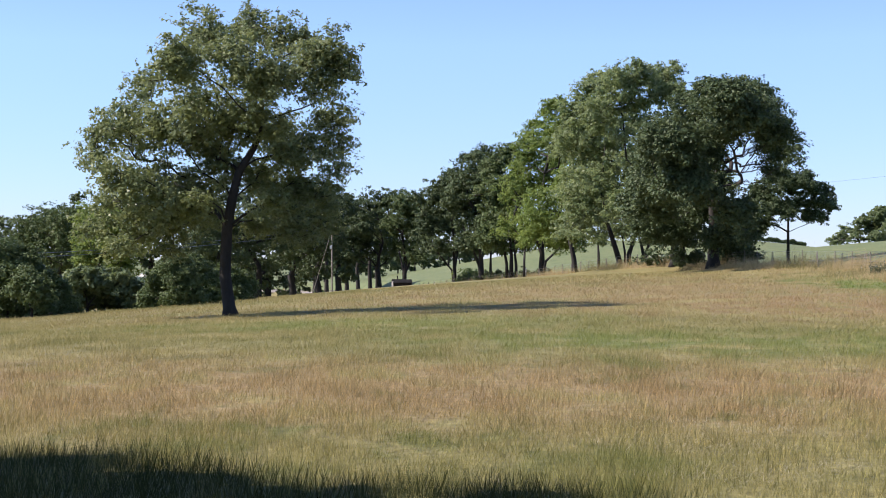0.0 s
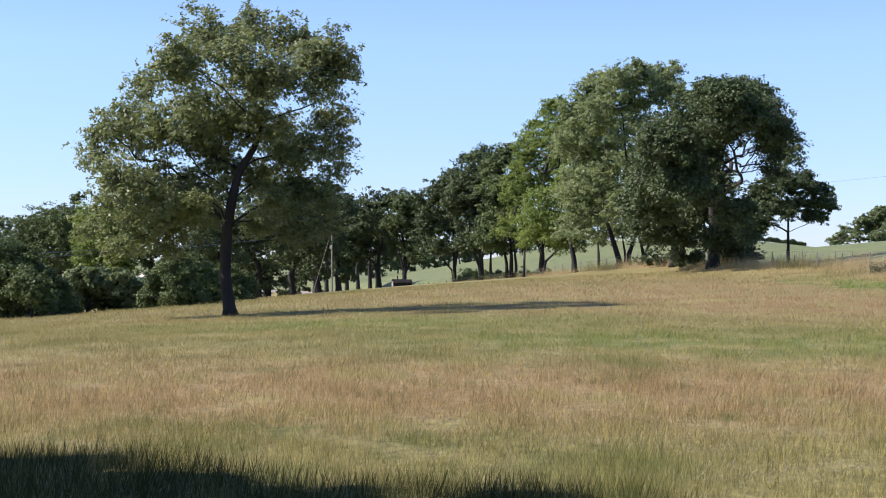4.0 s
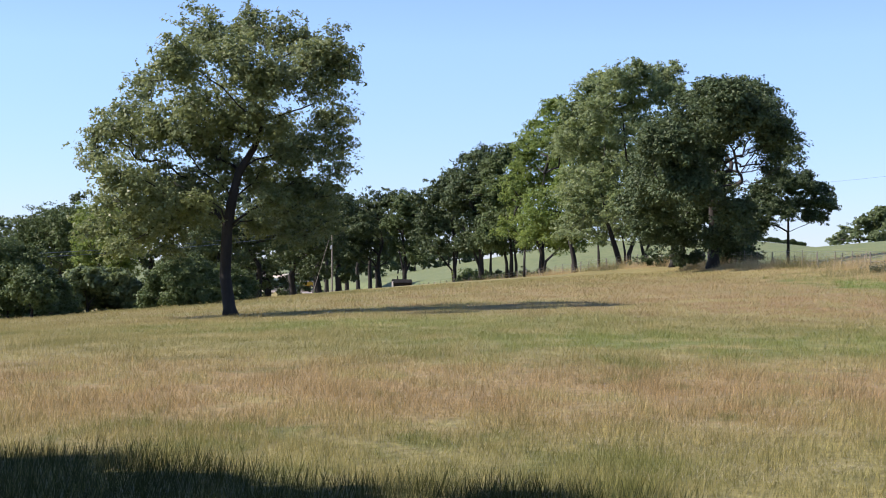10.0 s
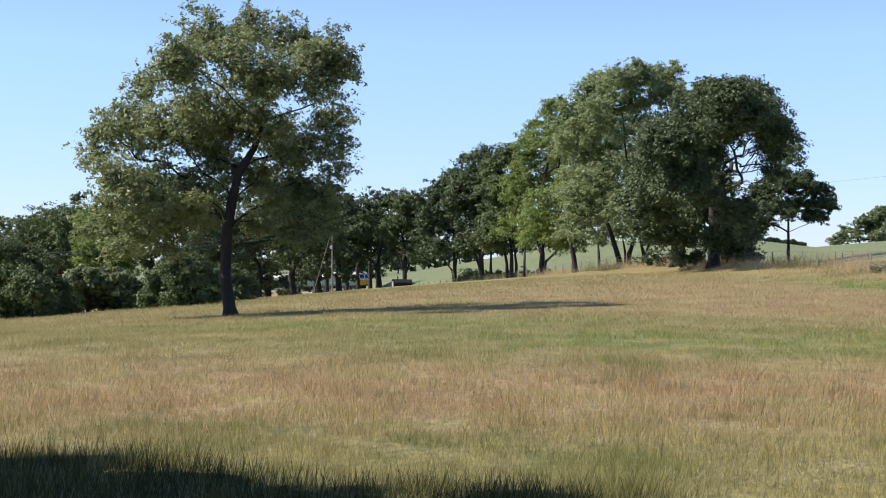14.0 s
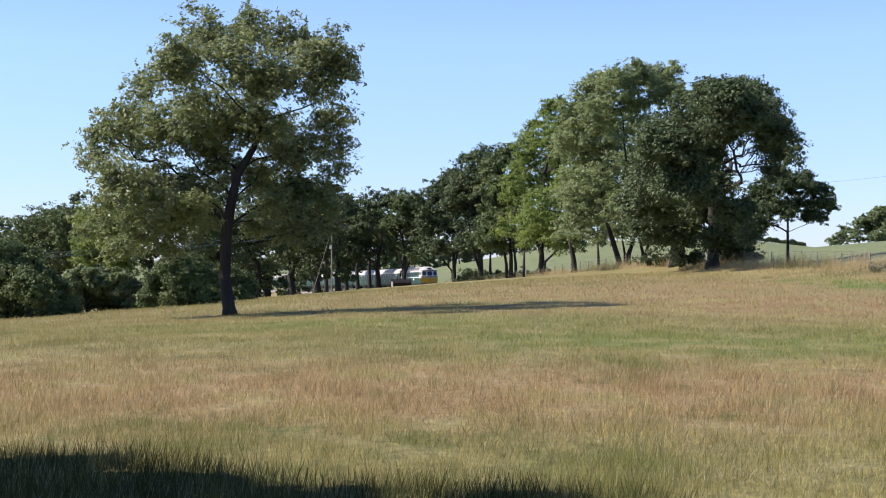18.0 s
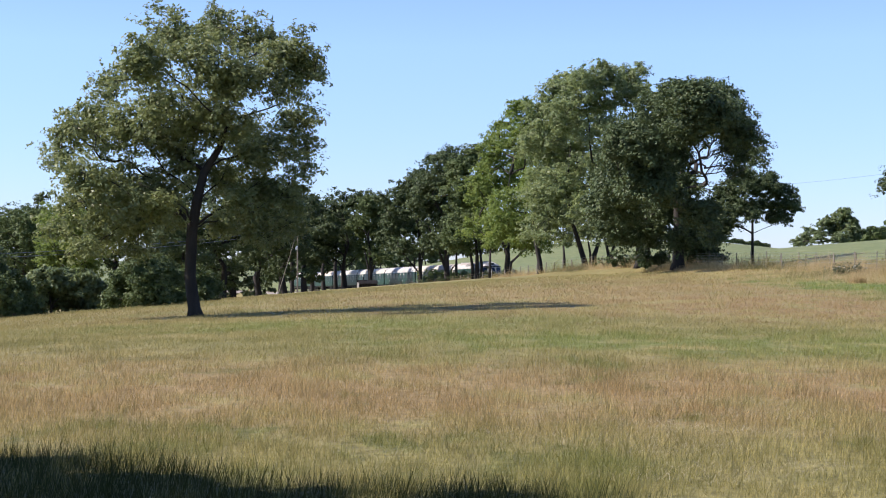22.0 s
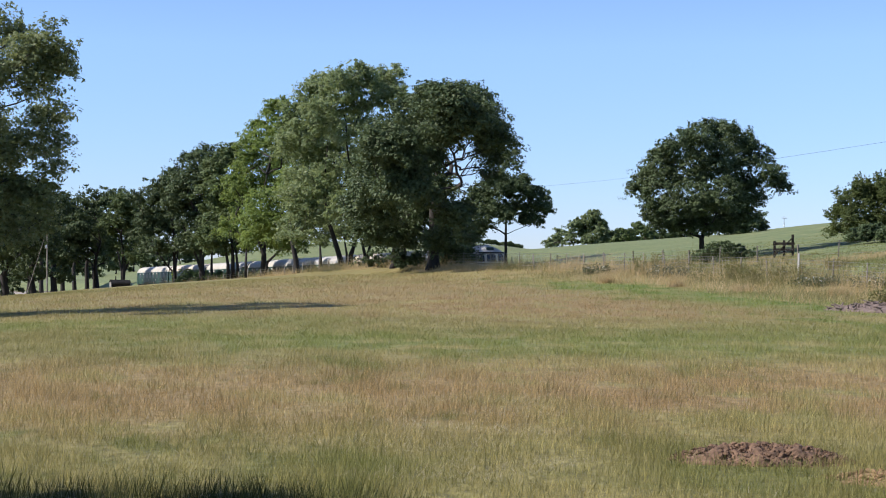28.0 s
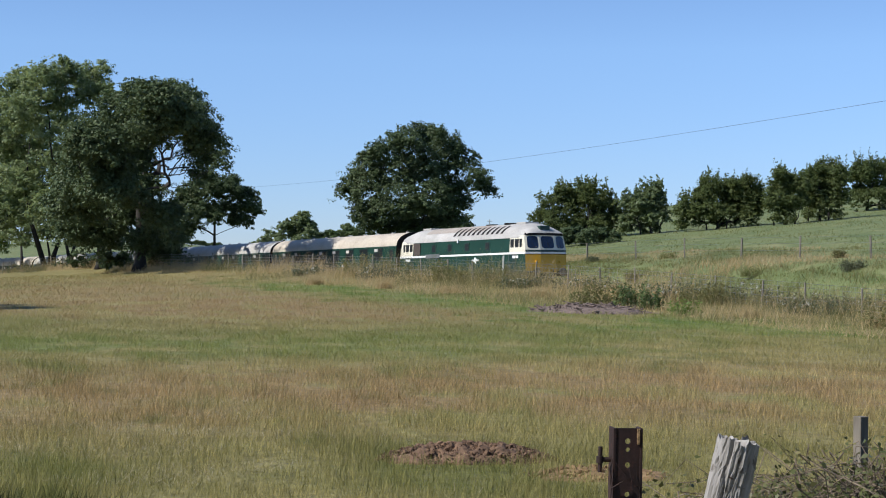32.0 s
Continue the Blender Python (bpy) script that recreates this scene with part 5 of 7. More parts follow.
    pts = np.stack([a, b, ground(x, y) - ground(x0, y0) + top * rng.random(n) ** 0.7], -1)
    part("foliage", array_mesh("foliage", leaf_cards(pts, ways(rng, n), 0.2, rng), 3, M_OAK), root)


crest_hedge()

# dark undergrowth along the foot of the row
rng_u = np.random.default_rng(77)
for k, (az, d, w) in enumerate(((9.2, 127, 2.6), (8.3, 138, 2.4), (7.6, 146, 2.0), (6.6, 158, 1.6), (5.2, 172, 2.4), (4.2, 182, 2.6), (3.2, 190, 2.0), (2.6, 196, 2.4), (1.9, 204, 2.6), (1.0, 212, 2.2), (-4.9, 228, 3.0), (-6.0, 216, 3.2))):
    x, y = place(az, d)
    z = ground(x, y)
    tree("shaded_bush", x, y, az, [(rng_u.uniform(-w, w), rng_u.uniform(-0.8, 0.8), z + rng_u.uniform(0.3, 1.0) * (1.5 if az < 3.5 else 1.0), rng_u.uniform(0.5, 0.85)) for i in range(7)],
         z + 0.3, 0.06, 0.12, 60, 40, M_OAK, 700 + k, "low dark bush shaded by the railway trees", "bush", spread=0.35, twigs=10)

# ---- the train ----
M_GREEN = surface("coach_green", (0.009, 0.036, 0.025), (0.014, 0.05, 0.036), 0.9, 0.42, 0, 0.02, 30)
M_GREEN.node_tree.nodes["Principled BSDF"].inputs["Specular IOR Level"].default_value = 0.25
M_DKGREEN = surface("dark_green_paint", (0.008, 0.03, 0.024), (0.012, 0.04, 0.03), 0.9, 0.4, 0, 0.02, 30)
M_ROOF_PALE = surface("pale_grey_roof_paint", (0.34, 0.33, 0.31), (0.47, 0.455, 0.43), 0.8, 0.55, 0, 0.05, 14)
M_ROOF_BEIGE = surface("weathered_cream_roof", (0.38, 0.33, 0.265), (0.51, 0.455, 0.37), 0.7, 0.65, 0, 0.06, 12)
M_ROOF_WORN = surface("worn_brown_grey_roof", (0.27, 0.235, 0.2), (0.37, 0.33, 0.285), 0.9, 0.65, 0, 0.06, 12)
M_ROOF_CREAM = surface("cream_white_roof", (0.33, 0.315, 0.27), (0.45, 0.43, 0.375), 0.7, 0.6, 0, 0.06, 12)
M_YELLOW = surface("warning_yellow", (0.52, 0.28, 0.006), (0.62, 0.34, 0.01), 1.0, 0.42, 0, 0.03, 25)
M_CREAM = surface("cream_paint", (0.62, 0.58, 0.46), (0.72, 0.68, 0.56), 1.0, 0.4, 0, 0.02, 25)
M_WHITE = surface("white_paint", (0.70, 0.70, 0.68), (0.80, 0.80, 0.78), 1.0, 0.4, 0, 0.02, 25)
M_BLACK = surface("sooty_black", (0.012, 0.012, 0.012), (0.03, 0.028, 0.026), 2.0, 0.65, 0, 0.1, 20)
M_BROWNPANEL = surface("rusty_grille_panel", (0.045, 0.035, 0.03), (0.08, 0.06, 0.05), 2.0, 0.7, 0, 0.1, 20)
M_STEEL = surface("rail_steel", (0.16, 0.12, 0.09), (0.24, 0.19, 0.15), 3.0, 0.45, 0.7, 0.05, 30)
M_GLASS = surface("dark_window_glass", (0.008, 0.014, 0.034), (0.014, 0.024, 0.055), 1.0, 0.04, 0, 0, 20)
M_GLASS.node_tree.nodes["Principled BSDF"].inputs["Coat Weight"].default_value = 0.15
M_GLASS.node_tree.nodes["Principled BSDF"].inputs["Specular IOR Level"].default_value = 0.6
M_PANE = surface("unlit_window_pane", (0.006, 0.007, 0.008), (0.014, 0.015, 0.016), 1.0, 0.35, 0, 0, 20)
# pale tone for the light caught in the carriage windows
M_VENT_GLEAM = surface("pale_vent_gleam", (0.45, 0.43, 0.38), (0.58, 0.55, 0.50), 3.0, 0.8, 0, 0.05, 30)
M_PLATE = surface("grey_name_plate", (0.16, 0.17, 0.17), (0.22, 0.23, 0.23), 3.0, 0.4, 0.4, 0.05, 30)
SPEED = 13.3


def box_data(name, x0, x1, y0, y1, z0, z1, mat, bevel=0.0):
    bm = bmesh.new()
    bmesh.ops.create_cube(bm, size=1.0, matrix=Matrix.Translation(((x0 + x1) / 2, (y0 + y1) / 2, (z0 + z1) / 2)) @ Matrix.Diagonal((x1 - x0, y1 - y0, z1 - z0, 1)))
    if bevel:
        bmesh.ops.bevel(bm, geom=bm.edges[:], offset=bevel, segments=2, affect="EDGES", profile=0.6)
    me = bpy.data.meshes.new(name)
    bm.to_mesh(me)
    bm.free()
    me.materials.append(mat)
    return me


def cyl_data(name, a, b, r, mat, sides=16, r2=None):
    v, f = [], []
    tube(v, f, [a, b], [r, r if r2 is None else r2], sides)
    return mesh_of(name, v, f, mat)


def half_width(z):
    return float(np.interp(z, (0.9, 1.5, 2.1, 2.98, 3.2), (1.34, 1.375, 1.375, 1.32, 1.26)))


def outline(z, end, out=0.0):
    """Plan corners of the engine's shell at level z from the middle of its nose round one side: centre facet, side facet."""
    w = half_width(z) + out
    x = 7.66 - max(0.0, z - 2.25) * 0.24 - max(0.0, 1.3 - z) * 0.1 + out
    return [(end * x, 0.52), (end * (x - 0.26), w), (end * 6.6, w)]


def skin(name, rows, mat, parent, label=""):
    """A skin through rows of points of equal number."""
    n = len(rows[0])
    v = [p for row in rows for p in row]
    f = [(i * n + k, i * n + k + 1, (i + 1) * n + k + 1, (i + 1) * n + k) for i in range(len(rows) - 1) for k in range(n - 1)]
    return part(name, mesh_of(name, v, f, mat), parent, label)


def bogie(x, parent, wheel_r, gap):
    g = part("bogie", box_data("bogie", x - gap / 2 - 0.75, x + gap / 2 + 0.75, -1.05, 1.05, 0.42, 0.78, M_BLACK, 0.04), parent)
    for a in (-gap / 2, gap / 2):
        for y in (-0.75, 0.75):
            part("wheel", cyl_data("wheel", (x + a, y - 0.065, wheel_r), (x + a, y + 0.065, wheel_r), wheel_r, M_STEEL, 20), g)
            part("axle_box", box_data("axle_box", x + a - 0.16, x + a + 0.16, math.copysign(1.05, y) - 0.09, math.copysign(1.05, y) + 0.09, 0.4, 0.72, M_BLACK, 0.03), g)
    return g


def buffers(x, end, parent):
    for y in (-0.86, 0.86):
        b = part("buffer", cyl_data("buffer", (x, y, 1.04), (x + end * 0.42, y, 1.04), 0.11, M_BLACK, 12), parent)
        part("buffer_head", cyl_data("buffer_head", (x + end * 0.42, y, 1.04), (x + end * 0.48, y, 1.04), 0.24, M_STEEL, 16), b)


def locomotive():
    loco = new("diesel_locomotive")
    tagged(loco, "green diesel locomotive with pale roof, white band and yellow nose", "locomotive")
    for side in (-1, 1):
        for name, z0, z1, x, mat, out in (("lower_side", 1.0, 2.06, 6.6, M_GREEN, 0), ("waist_band", 2.06, 2.17, 6.6, M_WHITE, 0.008),
                                          ("upper_side", 2.17, 2.98, 6.6, M_GREEN, 0)):
            rows = [[(k, side * (half_width(z) + out), z) for k in np.linspace(-x, x, 9)] for z in np.linspace(z0, z1, 4)]
            skin(name, rows, mat, loco)
        skin("skirt", [[(k, side * half_width(z), z) for k in (-7.0, 7.0)] for z in (0.85, 1.0)], M_BLACK, loco)
        # engine-room windows, louvres in the roof, doors, plates
        for x in (-3.05, -1.1, 0.95, 3.3):
            w = half_width(2.55)
            fr = part("side_window", box_data("side_window", x - 0.27, x + 0.27, side * (w - 0.02), side * (w + 0.022), 2.32, 2.84, M_DKGREEN, 0.01), loco)
            part("pane", box_data("pane", x - 0.21, x + 0.21, side * (w + 0.016), side * (w + 0.028), 2.38, 2.78, M_PANE, 0.004), fr)
        for x in np.linspace(-0.7, 4.7, 11):
            rows = []
            for a in np.linspace(0.30, 0.95, 5):
                y, z = side * (1.31 * math.cos(a) + 0.018), 3.0 + 0.86 * math.sin(a) + 0.014
                lean = (a - 0.3) * 0.30
                rows.append([(x - 0.13 + lean, y, z), (x + 0.13 + lean, y, z)])
            skin("roof_louvre", rows, M_BLACK, loco)
        part("name_plate", box_data("name_plate", -4.0, -2.3, side * 1.378, side * 1.405, 2.0, 2.24, M_PLATE, 0.01), loco, "grey metal plate whose writing cannot be read")
        crest = part("crest", cyl_data("crest", (1.95, side * 1.36, 1.78), (1.95, side * 1.392, 1.78), 0.2, M_WHITE, 4), loco, "white diamond-shaped emblem")
        part("crest_wing", box_data("crest_wing", 1.55, 2.35, side * 1.372, side * 1.388, 1.73, 1.83, M_WHITE), crest)
        part("grille_panel", box_data("grille_panel", -5.6, -4.75, side * 1.33, side * 1.392, 2.19, 2.94, M_BROWNPANEL, 0.01), loco, "rust-brown grille panel")
        part("lamp_bracket", box_data("lamp_bracket", -0.18, -0.05, side * 1.33, side * 1.40, 2.86, 3.08, M_WHITE, 0.01), loco)
        for end in (-1, 1):
            # cab side: cream surround with two windows, door with rails
            rows = [[(end * k, side * (half_width(z) + 0.006), z) for k in (5.72, 7.14 - (z - 2.2) * 0.24)] for z in (2.17, 2.6, 2.98)]
            sur = skin("cab_side", rows, M_CREAM, loco, "cream window surround of the cab")
            for x0, x1 in ((5.80, 6.16), (6.27, 6.67), (6.76, 7.0)):
                w = half_width(2.6)
                part("cab_side_window", box_data("cab_side_window", min(end * x0, end * x1), max(end * x0, end * x1), side * (w - 0.02), side * (w + 0.016), 2.24, 2.91, M_PANE, 0.008), sur)
            part("number_panel", box_data("number_panel", end * 6.35 - 0.3, end * 6.35 + 0.3, side * 1.374, side * 1.386, 1.83, 1.98, M_WHITE), loco, "white panel with marks that cannot be read")
            for x in (5.7, 6.42):
                part("handrail", cyl_data("handrail", (end * x, side * 1.42, 1.2), (end * x, side * 1.42, 2.05), 0.010, M_PLATE, 6), loco)
            part("cab_door", box_data("cab_door", end * 6.06 - 0.3, end * 6.06 + 0.3, side * 1.37, side * 1.383, 1.02, 2.04, M_DKGREEN, 0.006), loco)
            rows = [[(p[0], side * p[1], z) for p in outline(z, end)[1:]] for z in (1.0, 1.5, 2.06)]
            skin("cab_corner", rows, M_GREEN, loco)
            rows = [[(p[0], side * p[1], z) for p in outline(z, end)[1:]] for z in (2.17, 2.6, 2.98, 3.1)]
            skin("cab_pillar", rows, M_CREAM, loco)
            rows = [[(p[0], side * p[1], z) for p in outline(z, end, 0.008)[1:]] for z in (2.06, 2.17)]
            skin("corner_band", rows, M_WHITE, loco)
    for end in (-1, 1):
        def front(z, out=0.0):
            a = outline(z, end, out)
            return [(a[1][0], -a[1][1], z), (a[0][0], -a[0][1], z), (a[0][0], a[0][1], z), (a[1][0], a[1][1], z)]
        nose = skin("nose_panel", [front(z) for z in (0.98, 1.3, 2.03)], M_YELLOW, loco, "yellow warning panel on the nose")
        skin("nose_edge", [front(z, 0.004) for z in (2.03, 2.07)], M_BLACK, loco)
        skin("nose_band", [front(z, 0.008) for z in (2.07, 2.17)], M_WHITE, loco)
        skin("nose_strip", [front(z) for z in (2.17, 2.29)], M_DKGREEN, loco)
        cab = skin("windscreen_surround", [front(z) for z in (2.29, 2.7, 3.12)], M_CREAM, loco, "cream windscreen surround")
        skin("brow", [front(z, 0.03) for z in (3.1, 3.16, 3.24)], M_BLACK, loco)
        for lo, hi, k0, k1 in ((0, 1, 0.16, 0.89), (1, 2, 0.1, 0.9), (2, 3, 0.11, 0.84)):
            rows = []
            for z, s in ((2.38, 0.16), (2.405, 0.07), (2.45, 0.025), (2.52, 0.0), (2.92, 0.0), (2.99, 0.03), (3.035, 0.08), (3.06, 0.18)):
                f = front(z, 0.012)
                a, b = Vector(f[lo]), Vector(f[hi])
                rows.append([tuple(a + (b - a) * (k0 + s)), tuple(a + (b - a) * (k1 - s))])
            g = skin("windscreen", rows, M_GLASS, cab)
            a, b = Vector(rows[0][0]), Vector(rows[7][1])
            part("wiper", cyl_data("wiper", tuple(a * 0.4 + Vector(rows[0][1]) * 0.6), tuple((a + b) / 2), 0.012, M_BLACK, 5), g)
        for y in (-0.78, 0.78):
            part("tail_lamp", cyl_data("tail_lamp", (end * 7.5, y, 1.62), (end * 7.68, y, 1.62), 0.065, M_YELLOW, 12), nose)
        part("brake_hose", cyl_data("brake_hose", (end * 7.7, 0.3, 0.55), (end * 7.72, 0.3, 1.2), 0.03, M_BLACK, 6), loco)
        part("buffer_beam", box_data("buffer_beam", end * 7.45 - 0.15, end * 7.45 + 0.15, -1.3, 1.3, 0.82, 1.1, M_BLACK, 0.02), loco)
        buffers(end * 7.4, end, loco)
        bogie(end * 4.6, loco, 0.54, 2.6)
        # the hood over the windscreens
        part("horn_hood", box_data("horn_hood", min(end * 6.75, end * 7.32), max(end * 6.75, end * 7.32), -0.34, 0.34, 3.32, 3.66, M_DKGREEN, 0.06), loco, "dark horn hood on the cab roof")
        part("roof_dome_hatch", box_data("roof_dome_hatch", end * 5.5 - 0.5, end * 5.5 + 0.5, -0.45, 0.45, 3.8, 3.92, M_ROOF_PALE, 0.03), loco)
    rows = []
    for x, w, top in ((-7.42, 1.16, 3.24), (-7.3, 1.2, 3.44), (-7.0, 1.27, 3.66), (-6.4, 1.32, 3.82), (-5.8, 1.33, 3.86), (-3.0, 1.33, 3.87), (0.0, 1.33, 3.87), (3.0, 1.33, 3.87),
                      (5.8, 1.33, 3.86), (6.4, 1.32, 3.82), (7.0, 1.27, 3.66), (7.3, 1.2, 3.44), (7.42, 1.16, 3.24)):
        z0 = 2.98 if abs(x) < 6.7 else float(np.interp(abs(x), (6.7, 7.42), (3.0, 3.22)))
        rows.append([(x, -w * math.cos(a) * (1 if 0.05 < a < 3.09 else 1.01), z0 + (top - z0) * math.sin(a)) for a in np.linspace(0, math.pi, 15)])
    roof = skin("roof", rows, M_ROOF_PALE, loco, "pale grey arched roof")
    roof.data.shade_smooth()
    for x in (-3.6, -1.8, 0.0, 1.8):
        rows = [[(q, 1.0 * 1.338 * math.cos(a) * 1.004, 2.98 + 0.896 * math.sin(a)) for q in (x - 0.88, x + 0.88)] for a in np.linspace(0.62, math.pi - 0.62, 9)]
        skin("roof_panel", rows, M_ROOF_WORN, loco, "weathered brown-grey roof panel")
    part("exhaust_port", box_data("exhaust_port", 1.2, 2.0, -0.18, 0.18, 3.84, 3.93, M_BLACK, 0.02), loco)
    part("radiator_fan", cyl_data("radiator_fan", (4.0, 0, 3.84), (4.0, 0, 3.92), 0.55, M_BLACK, 20), loco)
    part("underframe", box_data("underframe", -7.3, 7.3, -1.2, 1.2, 0.8, 1.02, M_BLACK), loco)
    part("fuel_tank", box_data("fuel_tank", -2.0, 2.0, -1.2, 1.2, 0.3, 0.8, M_BLACK, 0.06), loco)
    return loco


def carriage(roof_mat, label):
    c = new("railway_carriage")
    tagged(c, label, "carriage", "carriages of the train")
    prof = [(1.05, 1.35), (1.45, 1.385), (2.0, 1.395), (2.5, 1.375), (2.9, 1.335)]

    def w_at(z):
        return float(np.interp(z, [p[0] for p in prof], [p[1] for p in prof]))
    for side in (-1, 1):
        body = skin("side", [[(x, side * w, z) for x in np.linspace(-9.8, 9.8, 5)] for z, w in prof], M_GREEN, c)
        for k in range(8):
            x = -7.35 + 2.1 * k
            fr = part("window", box_data("window", x - 0.62, x + 0.62, side * 1.355, side * 1.398, 1.98, 2.82, M_DKGREEN, 0.02), c)
            part("pane", box_data("pane", x - 0.56, x + 0.56, side * 1.36, side * 1.403, 2.03, 2.5, M_PANE, 0.01), fr)
            part("top_light", box_data("top_light", x - 0.56, x + 0.56, side * 1.345, side * 1.4005, 2.53, 2.76, M_PANE, 0.01), fr)
            # pale vent strip, the window's bright reflection put into its colour
            if k % 4 != 2:
                part("vent_gleam", box_data("vent_gleam", x - 0.5, x - 0.06, side * 1.35, side * 1.404, 2.55, 2.74, M_VENT_GLEAM, 0.006), fr)
        for x in (-9.2, 9.2, -0.05 - 8.4 * 0):
            if abs(x) > 1:
                d = part("door", box_data("door", x - 0.36, x + 0.36, side * 1.35, side * 1.402, 1.1, 2.84, M_GREEN, 0.02), c)
                part("door_window", box_data("door_window", x - 0.24, x + 0.24, side * 1.36, side * 1.408, 2.02, 2.66, M_PANE, 0.02), d)
        for x in (-6.3, -2.1, 2.1, 6.3):
            part("number_mark", box_data("number_mark", x - 0.09, x + 0.09, side * 1.36, side * 1.402, 1.62, 1.76, M_WHITE), c)
        part("sole_bar", box_data("sole_bar", -9.7, 9.7, side * 1.2 - 0.05, side * 1.2 + 0.05, 0.82, 1.05, M_BLACK), c)
    rows = [[(x, -1.345 * math.cos(a), 2.89 + 0.9 * math.sin(a)) for a in np.linspace(0, math.pi, 13)] for x in (-9.82, -5, 0, 5, 9.82)]
    roof = skin("roof", rows, roof_mat, c)
    roof.data.shade_smooth()
    for x in np.linspace(-8.2, 8.2, 9):
        part("roof_vent", cyl_data("roof_vent", (x, 0.35, 3.70), (x, 0.35, 3.88), 0.13, M_ROOF_PALE, 10, 0.08), c)
    for end in (-1, 1):
        f = [(end * 9.8, -w, z) for z, w in prof] + [(end * 9.8, -1.345 * math.cos(a), 2.89 + 0.9 * math.sin(a)) for a in np.linspace(0.2, math.pi - 0.2, 9)] + [(end * 9.8, w, z) for z, w in prof[::-1]]
        part("end_wall", mesh_of("end_wall", f, [tuple(range(len(f)))], M_BLACK), c)
        part("gangway", box_data("gangway", min(end * 9.8, end * 10.02), max(end * 9.8, end * 10.02), -0.5, 0.5, 1.1, 3.25, M_BLACK, 0.03), c)
        buffers(end * 9.6, end, c)
        bogie(end * 7.1, c, 0.46, 2.6)
    part("floor_frame", box_data("floor_frame", -9.7, 9.7, -1.15, 1.15, 0.95, 1.1, M_BLACK), c)
    part("battery_box", box_data("battery_box", -1.2, 1.2, -1.2, 1.2, 0.4, 0.9, M_BLACK, 0.03), c)
    return c


TRAIN = [(locomotive(), 7.13)]
coach_kinds = [carriage(M_ROOF_BEIGE, "green railway carriage with weathered cream roof"),
               carriage(M_ROOF_PALE, "green railway carriage with pale grey roof"),
               carriage(M_ROOF_CREAM, "green railway carriage with cream-white roof")]
for k, kind in enumerate((0, 1, 2, 2, 0, 2)):
    c = coach_kinds[kind] if k < 3 else copy_thing(coach_kinds[kind], Matrix.Identity(4))
    TRAIN.append((c, 14.87 + 20.1 * k + 10.05))


def vehicle_pose(s):
    a, b = line_point(s - 7.0), line_point(s + 7.0)
    za, zb = rail_z(s - 7.0), rail_z(s + 7.0)
    dx, dy, dz = a[0] - b[0], a[1] - b[1], za - zb
    return pose((a[0] + b[0]) / 2, (a[1] + b[1]) / 2, (za + zb) / 2, 0, -math.degrees(math.atan2(dz, math.hypot(dx, dy))), math.degrees(math.atan2(dy, dx)))


def motions():
    for thing, back in TRAIN:
        walk(thing, [(t, vehicle_pose(back + SPEED * (32.0 - t))) for t in range(0, 33)])

# ---- grass ----
def blade_mesh(name, x, y, z, h, w, lean, material, rng):
    """Upright blades as bent strips: three corners each."""
    n = len(x)
    a = rng.uniform(0, 2 * math.pi, n)
    sx, sy = np.cos(a) * w / 2, np.sin(a) * w / 2
    b = rng.uniform(0, 2 * math.pi, n)
    ox, oy = np.cos(b) * lean * h + 0.06 * h, np.sin(b) * lean * h
    p = np.stack([x, y, z - 0.03], -1)
    s = np.stack([sx, sy, 0 * sx], -1)
    o = np.stack([ox, oy, h], -1)
    v = np.stack([p - s, p + s, p + o], 1).reshape(-1, 3)
    return array_mesh(name, v, 3, material)


def scatter_field(n, d0, d1, power, seed, az0=-19.0, az1=38.0):
    rng = np.random.default_rng(seed)
    d = (d0 ** power + (d1 ** power - d0 ** power) * rng.random(n)) ** (1 / power)
    a = np.radians(rng.uniform(az0, az1, n))
    return d * np.sin(a), d * np.cos(a), d, rng


def grass():
    x, y, d, rng = scatter_field(700000, 7.0, 66.0, 0.5, 3)
    bare = np.zeros(len(x), bool)
    for az, far, rx, ry in ((21.0, 13.1, 0.68, 0.26), (25.6, 12.0, 0.5, 0.45)):
        px, py = place(az, far)
        bare |= (rng.random(len(x)) < (1.0 if az < 24 else 0.62)) & (((x - px) / rx) ** 2 + ((y - py + 0.05) / ry) ** 2 < 1)
    # meadow blades thinned where the near shade falls, so it reads darker
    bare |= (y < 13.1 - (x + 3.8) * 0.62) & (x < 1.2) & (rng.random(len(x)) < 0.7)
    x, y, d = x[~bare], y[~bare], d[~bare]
    tuft = np.sin(x * 2.3 + 2 * np.sin(y * 0.9)) * np.sin(y * 1.1 + 1.7 * np.sin(x * 0.8)) + 0.6 * np.sin(x * 5.1 + y * 2.0 + 2 * np.sin(y * 2.7))
    h = rng.uniform(0.05, 0.16, len(x)) * (1.0 + 0.35 * tuft) * np.where(rng.random(len(x)) < 0.06, 1.5, 1.0) * np.interp(d, (16, 50), (1.0, 0.5))
    h, lean, near = np.clip(h, 0.03, 0.3), np.abs(rng.normal(0.35, 0.35, len(x))), d + rng.normal(0, 4, len(x)) < 25
    for m, mat, lab in ((near, M_BLADE, "long dry summer grass, straw and rust coloured"), (~near, M_BLADE_MID, "dry summer grass with green flushes in mid-meadow")):
        ob = new("meadow_grass", blade_mesh("meadow_grass", x[m], y[m], ground(x[m], y[m]), h[m], 0.002 + d[m] * 0.00024, lean[m], mat, rng))
        tagged(ob, lab, "grass", kind="stuff")
    x, y, d, rng = scatter_field(300000, 34.0, 130.0, 0.9, 4)
    u = side_of_line(x, y)[0]
    k = u < -8
    x, y, d = x[k], y[k], d[k]
